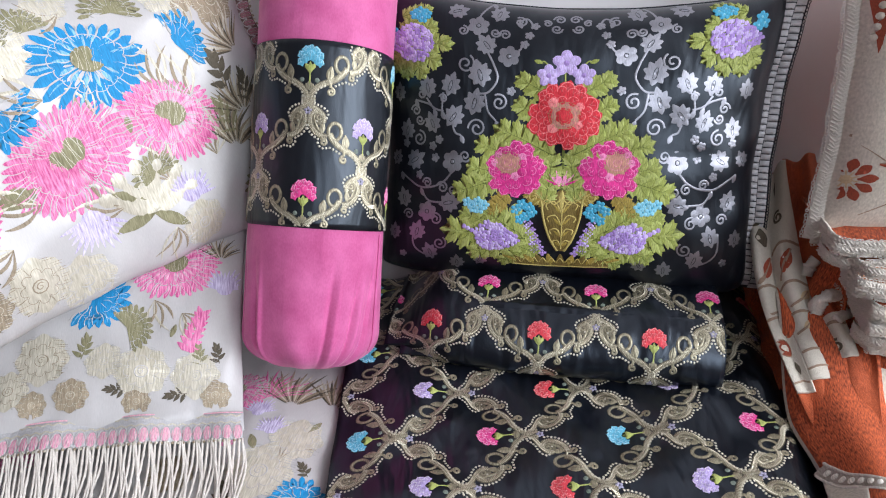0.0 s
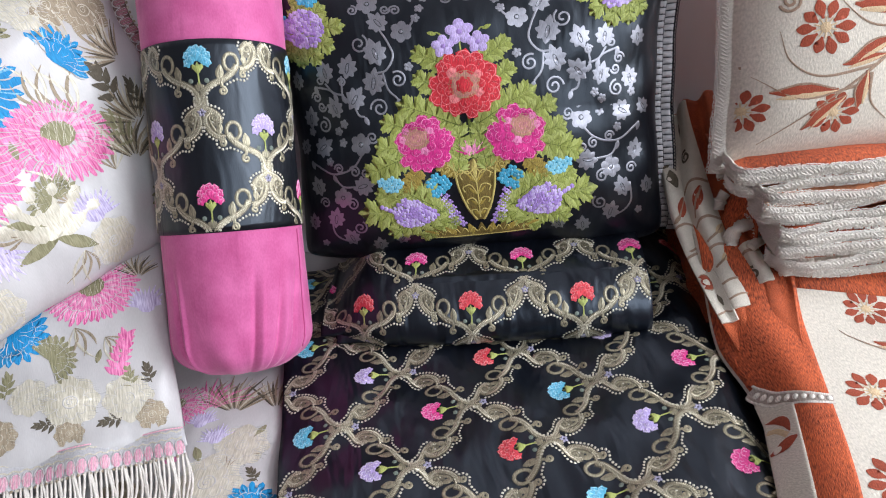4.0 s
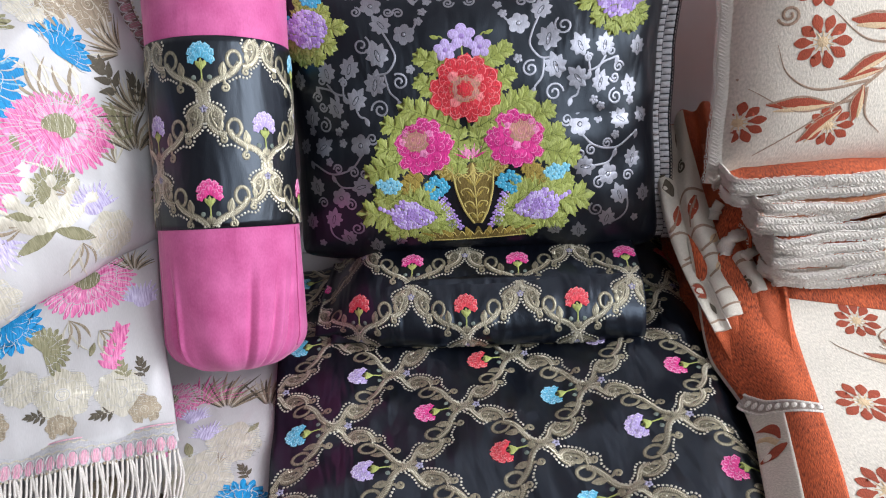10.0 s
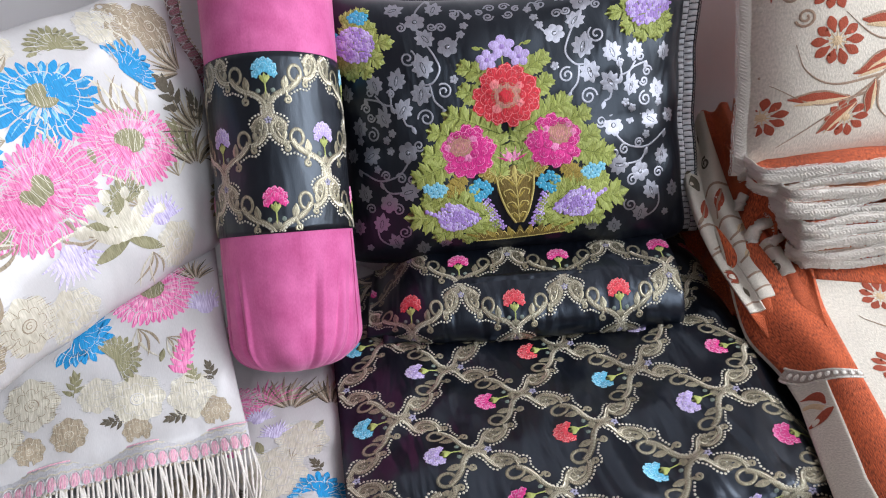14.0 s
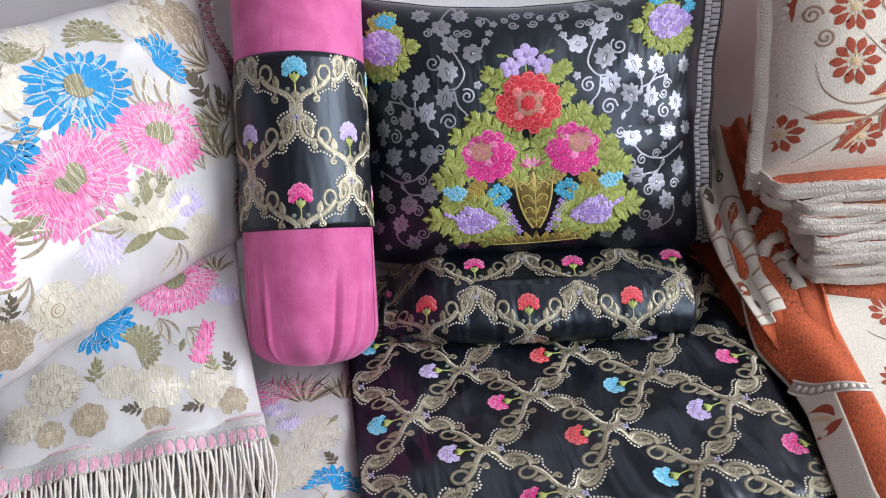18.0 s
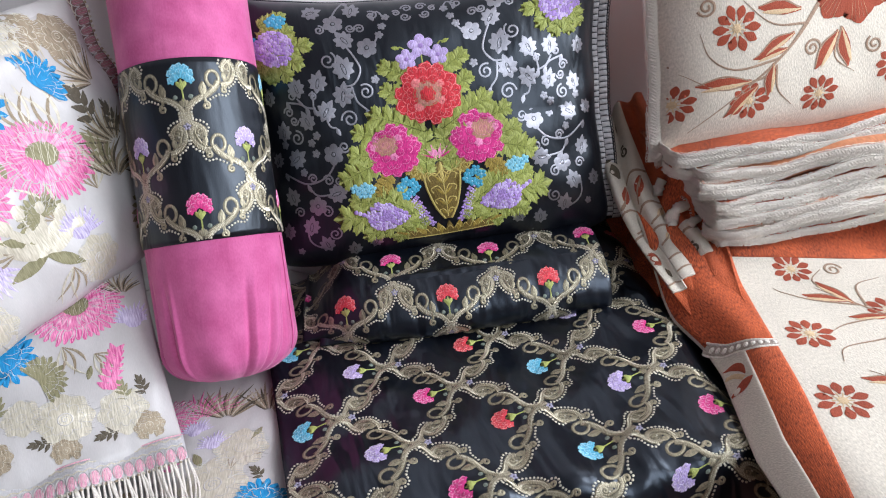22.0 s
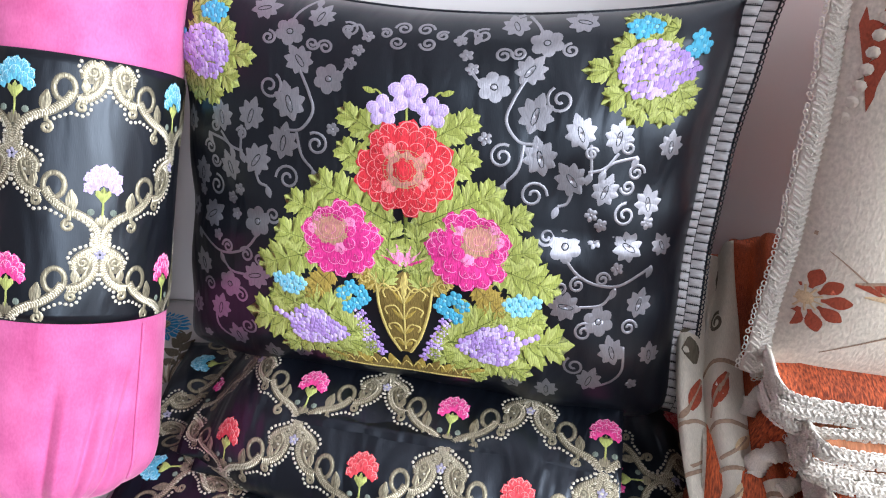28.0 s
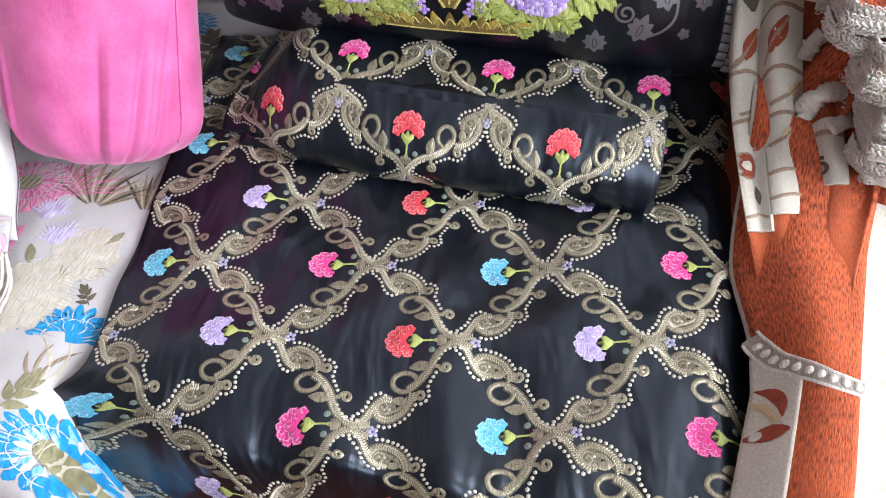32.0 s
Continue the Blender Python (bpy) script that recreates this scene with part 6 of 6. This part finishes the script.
for path, w in (([(-0.014, -0.026), (-0.060, -0.082), (-0.120, -0.130), (-0.190, -0.180)], 0.006), ([(-0.070, -0.092), (-0.130, -0.100), (-0.165, -0.080), (-0.178, -0.045)], 0.004),
                ([(-0.030, -0.050), (-0.080, -0.045), (-0.120, -0.010)], 0.004), ([(-0.090, -0.115), (-0.150, -0.125), (-0.205, -0.095)], 0.004), ([(0.020, -0.060), (0.010, -0.100), (0.040, -0.125)], 0.004),
                ([(-0.075, -0.100), (-0.072, -0.135), (-0.050, -0.160)], 0.004)):
    lay(RC, rc, "stem_motif", lambda m: branch(m, path, w), 0, 0, inside=in_rc)
for x, y, a, l, w in ((-0.040, -0.030, 172, 0.060, 0.018), (-0.050, -0.060, 205, 0.055, 0.014), (-0.110, -0.118, 178, 0.075, 0.016), (-0.080, -0.098, 262, 0.045, 0.014), (-0.100, -0.125, 222, 0.060, 0.013),
                      (0.015, -0.065, 235, 0.060, 0.018), (0.020, -0.062, 280, 0.055, 0.018), (-0.060, -0.080, 190, 0.05, 0.012)):
    lay(RC, rc, "blade_motif", lambda m: blade(m, 0, 0, a, l, w), x, y, inside=in_rc)


def corner_patch(m):
    m.fan([(-0.244, 0.20), (-0.243, 0.06), (-0.238, -0.040), (-0.228, -0.045), (-0.205, 0.010), (-0.192, 0.060), (-0.186, 0.12), (-0.190, 0.20)], RUSTF, 0.0010)
    for x, y in spaced([(-0.226, -0.030), (-0.214, 0.010), (-0.206, 0.060), (-0.200, 0.12), (-0.204, 0.2)], 0.012):
        m.oval(x, y, 0.0038, 0.0045, CREAM, 0.0022, 0, 8, 0.0010)


lay(RC, rc, "border_motif", corner_patch, 0, 0, inside=in_rc, label="rust border with cream dots")
p, way = seam(rust_cushion, "l", -1.0, 1.0, 16, 0.002)
chain_braid("cream_braid", p + 0.008 * rust_cushion.n, way - 0.38 * rust_cushion.n, 0.026, rc, label="cream chain braid")
p, way = seam(rust_cushion, "b", -1.0, 1.0, 16, 0.002)
chain_braid("cream_braid", p, way + 0.2 * rust_cushion.n, 0.016, rc, label="cream chain braid")


# rust band, beaded border and daisies on the seat cover
def inner_x(y):
    return 0.424 - 0.165 * (0.777 - y)


VB = Surf(lambda u, v: rust_fn(0.321 + u / 0.105 * (inner_x(v) - 0.321), v))
sheet("rust_band", VB, np.linspace(0, 0.105, 18), np.linspace(0.10, 0.95, 90), RUST, rust_cover, 0.001, 0.0016, "rust chenille band")
HB = Surf(lambda u, v: rust_fn(u, 0.777 - 0.18 * (u - 0.424) + v))
sheet("rust_band", HB, np.linspace(0.4245, 1.2, 60), np.linspace(0, 0.15, 12), RUST, rust_cover, 0.001, 0.0014, "rust chenille band")
RS = RUST_SEAT
for x, y, r, turn in ((0.497, 0.743, 0.027, 10), (0.445, 0.610, 0.030, 0), (0.568, 0.629, 0.030, 20), (0.413, 0.492, 0.030, 5), (0.640, 0.540, 0.030, 0), (0.540, 0.430, 0.030, 0), (0.700, 0.660, 0.030, 0)):
    lay(RS, rust_cover, "daisy_motif", lambda m: daisy(m, r), x, y, turn, label="rust chenille daisy")
for x, y, start in ((0.552, 0.731, 0), (0.494, 0.512, 90), (0.640, 0.640, 0), (0.620, 0.440, 50)):
    lay(RS, rust_cover, "curl_motif", lambda m: m.spiral(0, 0, 0.0135, 0.0034, BROWN, 1.6, start, 0.0010), x, y)
for path, w in (([(0.640, 0.560), (0.575, 0.600), (0.530, 0.665), (0.505, 0.700)], 0.006), ([(0.540, 0.650), (0.490, 0.675), (0.460, 0.700), (0.452, 0.712)], 0.004), ([(0.520, 0.680), (0.512, 0.715), (0.535, 0.735)], 0.004),
                ([(0.560, 0.620), (0.500, 0.618), (0.470, 0.606)], 0.004), ([(0.600, 0.585), (0.520, 0.580), (0.470, 0.575), (0.452, 0.550)], 0.004), ([(0.545, 0.645), (0.560, 0.690), (0.600, 0.700)], 0.004),
                ([(0.600, 0.480), (0.520, 0.490), (0.470, 0.530)], 0.005)):
    lay(RS, rust_cover, "stem_motif", lambda m: branch(m, path, w), 0, 0)
for x, y, a, l, w in ((0.530, 0.662, 150, 0.055, 0.014), (0.535, 0.655, 110, 0.060, 0.014), (0.560, 0.618, 165, 0.050, 0.012), (0.600, 0.582, 178, 0.060, 0.012), (0.510, 0.500, 160, 0.060, 0.014), (0.560, 0.480, 175, 0.060, 0.014)):
    lay(RS, rust_cover, "blade_motif", lambda m: blade(m, 0, 0, a, l, w), x, y)
WHITE_BEAD = thread("white bead", (0.70, 0.66, 0.60))


def beaded_border(m):
    middle = [(0.3205, 0.660), (0.3245, 0.650), (0.3380, 0.628), (0.3680, 0.608), (0.397, 0.600)]
    m.stroke(middle, 0.0130, thread("grey taupe", (0.36, 0.31, 0.27)), 0.0022)
    for x, y in spaced(middle[1:], 0.0098):
        m.oval(x, y, 0.0036, 0.0036, WHITE_BEAD, 0.0042, 0, 9, 0.0024)
    for shift in (0.0068, -0.0068):
        m.stroke([(x + shift * (0.75 if i < 3 else 0.5 if i == 3 else 0.0), y + shift * (0.65 if i < 3 else 0.85)) for i, (x, y) in enumerate(middle)], 0.0026, WHITE_BEAD, 0.0030)


lay(RS, rust_cover, "beaded_border", beaded_border, 0, 0, lift=0.0018, label="grey border with white beads")


def panel_top(u):
    return np.where(u < 0.0125, 0.640, 0.629 - 1.2 * (u - 0.0165))


PATCH = Surf(lambda u, v: rust_fn(0.3185 + u * (0.35 + 0.65 * v), 0.20 + v * (panel_top(u) - 0.20)))
sheet("cream_panel", PATCH, np.concatenate([np.linspace(0, 0.0122, 5), np.linspace(0.0128, 0.0330, 9)]), np.linspace(0, 1.0, 70), CREAM, rust_cover, 0.0006, 0.0024, "cream panel along the edge of the cover")


def panel_mark(m):
    """Part of a large rust and tan leaf on the cream panel."""
    m.stroke([(0.327, 0.611), (0.338, 0.604), (0.345, 0.593), (0.347, 0.580)], 0.0085, RUSTF, 0.0012, taper=True)
    m.stroke([(0.327, 0.598), (0.336, 0.591), (0.344, 0.577)], 0.0050, TAN, 0.0012)
    m.petal(0.326, 0.568, 2, 0.026, 0.014, RUSTF, 0.0012, 0.5)
    m.oval(0.333, 0.568, 0.0042, 0.0040, CREAM, 0.0020, 0, 9, 0.0010)


lay(RS, rust_cover, "leaf_motif", panel_mark, -0.006, 0, lift=0.0028, label="rust and tan leaf")


# the cover's edge, pushed up into folds beside the stack
DRAPE_L = [(0.350, 0.640, 0.476), (0.338, 0.700, 0.488), (0.326, 0.745, 0.507), (0.315, 0.790, 0.527), (0.304, 0.850, 0.552), (0.294, 0.900, 0.592), (0.288, 0.950, 0.644), (0.286, 0.990, 0.700)]
DRAPE_R = [(0.390, 0.640, 0.512), (0.402, 0.700, 0.520), (0.412, 0.745, 0.532), (0.418, 0.790, 0.553), (0.404, 0.850, 0.588), (0.386, 0.900, 0.640), (0.372, 0.950, 0.700), (0.364, 0.990, 0.740)]
DRAPE_LEN, _left = 0.40, spline(DRAPE_L, 120)
_right = spline(DRAPE_R, 120)


def drape_fn(u, v):
    """u: share of the width from the outer edge; v: metres up along the edge."""
    t = np.clip(v / DRAPE_LEN, 0, 1)
    g = np.linspace(0, 1, 120)
    a = np.stack([np.interp(t, g, _left[:, k]) for k in range(3)], -1)
    b = np.stack([np.interp(t, g, _right[:, k]) for k in range(3)], -1)
    deep = 0.002 + 0.013 * smooth01((t - 0.16) / 0.40)
    ridge = 0.5 + 0.5 * np.sin(2 * math.pi * (2.6 * u + 0.30 * np.sin(4.2 * t) + 0.10)) + 0.12 * np.sin(21 * u + 9 * t)
    cross = 0.004 * np.sin(40 * v + 7 * u) * smooth01((t - 0.3) / 0.2) * smooth01(u / 0.4)
    lift = (deep * (ridge - 0.5) + cross) * smooth01(u / 0.08) * smooth01(t / 0.10)
    p = a + (b - a) * u[..., None]
    return p + lift[..., None] * np.array((-0.45, -0.50, 0.74))


DRAPE = Surf(drape_fn)
sheet("rust_drape", DRAPE, np.linspace(0, 1, 70), np.linspace(0, DRAPE_LEN, 90), RUST, rust_cover, 0.004, label="rust chenille edge pushed into folds")


def cream_strip(u0, u1, v0, v1, marks):
    """A cream strip of the cover's border on the folds, with its brown marks; marks: kind, share across, metres along."""
    ob = sheet("cream_border", DRAPE, np.linspace(u0, u1, 30), np.linspace(v0, v1, 90), CREAM, rust_cover, 0.004, 0.0040, "cream border with brown leaves")
    flat = Surf(lambda a, b: drape_fn(np.clip(a / 0.115, 0, 1), b))
    w0, w1 = u0 * 0.115, u1 * 0.115
    for kind, f, v in marks:
        x = w0 + (w1 - w0) * f
        m = Motif()
        if kind == "line":
            m.stroke([(w0 + 0.001, v), (x, v + 0.005), (w1 - 0.001, v + 0.001)], 0.0032, BROWN, 0.0010, n=12)
        elif kind == "disc":
            m.oval(x, v, 0.0085, 0.0115, RUSTF, 0.0010, 0, 14)
            m.ring(x, v, 0.0085, 0.0115, 0.0018, BROWN, 0.0013, 0, 14)
            m.oval(x, v, 0.0040, 0.0048, CREAM, 0.0018, 0, 8, 0.0009)
        elif kind == "curl":
            m.spiral(x, v, 0.0080, 0.0030, SMOKE, 1.5, 60, 0.0010)
        elif kind == "leaf":
            m.petal(x, v, 70, 0.026, 0.010, RUSTF, 0.0010)
            m.stroke([(x - 0.005, v - 0.006), (x + 0.002, v + 0.008), (x + 0.010, v + 0.024)], 0.0026, BROWN, 0.0014)
        elif kind == "dark":
            m.petal(x, v, 100, 0.020, 0.012, SMOKE, 0.0010, 0.3)
        else:
            m.petal(x, v, 40, 0.018, 0.008, TAN, 0.0011)
            m.stroke([(x - 0.010, v - 0.006), (x, v), (x + 0.010, v + 0.010)], 0.0026, BROWN, 0.0014)
        clip_motif(m, lambda a, b: w0 < a < w1 and v0 < b < v1)
        m.part("brown_mark", flat, ob, 0.0044)


cream_strip(0.0, 0.24, 0.118, 0.398, (("line", 0.5, 0.132), ("dark", 0.6, 0.148), ("disc", 0.25, 0.186), ("leaf", 0.7, 0.205), ("line", 0.5, 0.222), ("straw", 0.6, 0.236), ("line", 0.5, 0.262), ("leaf", 0.4, 0.275), ("dark", 0.6, 0.310), ("curl", 0.4, 0.340), ("dark", 0.5, 0.370)))
cream_strip(0.245, 0.56, 0.136, 0.398, (("line", 0.5, 0.152), ("line", 0.5, 0.176), ("leaf", 0.7, 0.186), ("straw", 0.4, 0.206), ("line", 0.5, 0.222), ("straw", 0.6, 0.240), ("line", 0.5, 0.256), ("leaf", 0.4, 0.272), ("line", 0.5, 0.300), ("curl", 0.5, 0.335), ("dark", 0.4, 0.366)))
cream_strip(0.565, 0.80, 0.166, 0.216, (("curl", 0.4, 0.182), ("line", 0.5, 0.202)))
for f0, f1, v0, v1, r in ((0.54, 0.86, 0.228, 0.234, 0.0105), (0.80, 1.0, 0.184, 0.200, 0.0085), (0.74, 1.0, 0.206, 0.222, 0.0070), (0.62, 0.76, 0.268, 0.276, 0.0095), (0.86, 0.98, 0.258, 0.266, 0.0070)):
    f = np.linspace(f1, f0, 6)
    v = np.linspace(v1, v0, 6) + 0.003 * np.sin(9 * f)
    tube("rolled_braid", DRAPE.at(f, v, np.full(6, 0.006)), r, BRAID, rust_cover, 12, 40, 0.13, "loose fold of cream braid", 0.7)

# ---- stack of folded rust covers ----
rng = random.Random(11)


def folded_layer(z0, thick, x0, y0, slope, seed, mat):
    """One folded cover: a soft slab with a rounded fold at its end, and two braided edges along its front."""
    ob = thing("folded_rust_cover", (0.6, 0.92, z0), "folded rust chenille cover edged with cream braid", "folded cover", "stacked folded covers")
    x1, y1 = 1.06, 1.07

    def edge(x):
        return y0 + slope * (x - 0.4) + 0.009 * math.sin(15 * x + 1.9 * seed) + 0.010 * math.sin(6 * x + 2 * seed)

    def lift(x, y):
        return z0 + 0.006 * np.sin(13 * x + 1.7 * seed) * smooth01((x - x0) / 0.08) + 0.003 * np.sin(31 * x + 2.3 * seed) + 0.10 * np.clip(y - 0.80, 0, 1) * 0.2 + 0.020 * smooth01((x - 0.42) / 0.3)

    nx, na = 40, 22
    verts, faces = [], []
    for i in range(nx):
        f = i / (nx - 1)
        x = x0 + (x1 - x0) * f
        shrink = min(1.0, math.sqrt(max(0.0, 1 - (1 - min(1.0, (x - x0) / 0.02)) ** 2)) + 0.12)
        for k in range(na):
            t = 2 * math.pi * k / na
            c, s = math.cos(t), math.sin(t)
            yy = (edge(x) + y1) / 2 - (y1 - edge(x)) / 2 * math.copysign(abs(c) ** 0.12, c)
            zz = float(lift(x, yy)) + thick * 0.5 + thick * 0.5 * shrink * math.copysign(abs(s) ** 0.5, s)
            verts.append((x, yy, zz))
    for i in range(nx - 1):
        for k in range(na):
            q = (k + 1) % na
            faces.append((i * na + k, i * na + q, (i + 1) * na + q, (i + 1) * na + k))
    faces += [tuple(range(na)), tuple((nx - 1) * na + k for k in range(na))[::-1]]
    mesh_part("folded_cloth", verts, faces, mat, ob)
    for h, dy in ((0.14, -0.006), (0.50, -0.003 + 0.004 * math.sin(2.3 * seed)), (0.86, -0.004)):
        xs = np.linspace(x0 + 0.004 + 0.012 * (h < 0.3) + 0.006 * math.sin(5 * seed + 9 * h), x1 - 0.02, 14)
        pts = [(x, edge(x) + dy - 0.004, float(lift(x, 0.8)) + thick * h + 0.0040 * math.sin(19 * x + 7 * h + 1.7 * seed) + 0.0022 * math.sin(47 * x + 11 * h + seed)) for x in xs[::-1]]
        z = pts[-1][2]
        pts += [(x0 - 0.004, edge(x0) + 0.008, z - 0.001), (x0 - 0.006, edge(x0) + 0.035, z), (x0 - 0.004, edge(x0) + 0.050 + 0.03 * math.sin(3 * seed + 5 * h), z + 0.004 * math.sin(7 * seed))]
        chain_braid("cream_braid", pts, (0, 0.12, -1), thick * 0.46 + 0.002, ob, label="cream chain braid")
    return ob


STACK_Z = 0.556
for i, (thick, x0, y0, slope) in enumerate(((0.024, 0.410, 0.780, -0.05), (0.028, 0.396, 0.772, 0.03), (0.025, 0.394, 0.770, -0.02), (0.033, 0.374, 0.784, 0.05), (0.026, 0.350, 0.806, -0.03))):
    folded_layer(STACK_Z, thick, x0, y0, slope, 1.3 * i, RUST if i % 2 == 0 else fabric("pale rust chenille", (0.46, 0.18, 0.085), rough=0.85, relief=0.9, vary=0.3, thread=420, pile=True))
    STACK_Z += thick + 0.001

# loose cover that hangs behind the stack's end
hang = thing("hanging_rust_cover", (0.37, 0.95, 0.54), "rust chenille cover gathered beside the folded stack", "cover")


def hang_at(u, v, shift, tall):
    top = 0.50 + (0.10 + tall) * smooth01((u + 0.03) / 0.12) + 0.06 * u
    x = 0.312 + shift + 0.050 * smooth01(v / 0.2) + 0.006 * np.sin(52 * u + 9 * shift) * smooth01(v / 0.05) + 0.003 * np.sin(110 * u + 3)
    return np.stack([x, 0.80 + u + 0.02 * (v - 0.1), 0.468 + (top - 0.468) * v / 0.2], -1)


HANG = Surf(lambda u, v: hang_at(u, v, 0.010, -0.02))
HANG2 = Surf(lambda u, v: hang_at(u - 0.01, v, 0.022, 0.075))
HANG3 = Surf(lambda u, v: hang_at(u + 0.02, v, 0.040, 0.105))
sheet("rust_fold", HANG, np.linspace(0.27, 0.0, 46), np.linspace(0.0, 0.2, 20), RUST, hang, 0.003)
sheet("rust_fold", HANG2, np.linspace(0.27, 0.0, 60), np.linspace(0.0, 0.2, 20), RUST, hang, 0.003, label="rust fold behind")
sheet("rust_fold", HANG3, np.linspace(0.25, -0.02, 60), np.linspace(0.0, 0.2, 20), RUST, hang, 0.003, label="rust fold behind")
for u, v, s in ((0.05, 0.19, 1), (0.13, 0.195, 1), (0.03, 0.14, -1)):
    a = HANG3.at(np.array([u - 0.02, u, u + 0.025]), np.array([v, v + 0.004 * s, v - 0.01]), np.zeros(3)) + np.array((-0.006, -0.004, 0.004))
    chain_braid("cream_braid", a, (-0.3, -0.2, -1), 0.016, hang, label="loose end of cream braid")

# ---- dark cushion beside the chest ----
dark = Cushion((-1.16, 0.99, 0.70), 0.42, 0.72, 8, 6, 0, 0.07, 0.05, 0.04, seed=9)
dk = thing("dark_cushion", (-1.16, 1.0, 0.345), "black cushion with pale woven leaves beside the corner", "cushion")
dark.body(dk, BLACK_SIDE)
for k in range(14):
    lay(dark.surf, dk, "pale_leaf", lambda m: spray(m, 0.045, IVORY, 5), -0.15 + 0.10 * (k % 4), 0.30 - 0.16 * (k // 4), 40 * k, inside=lambda u, v: abs(u) < 0.2 and abs(v) < 0.35)
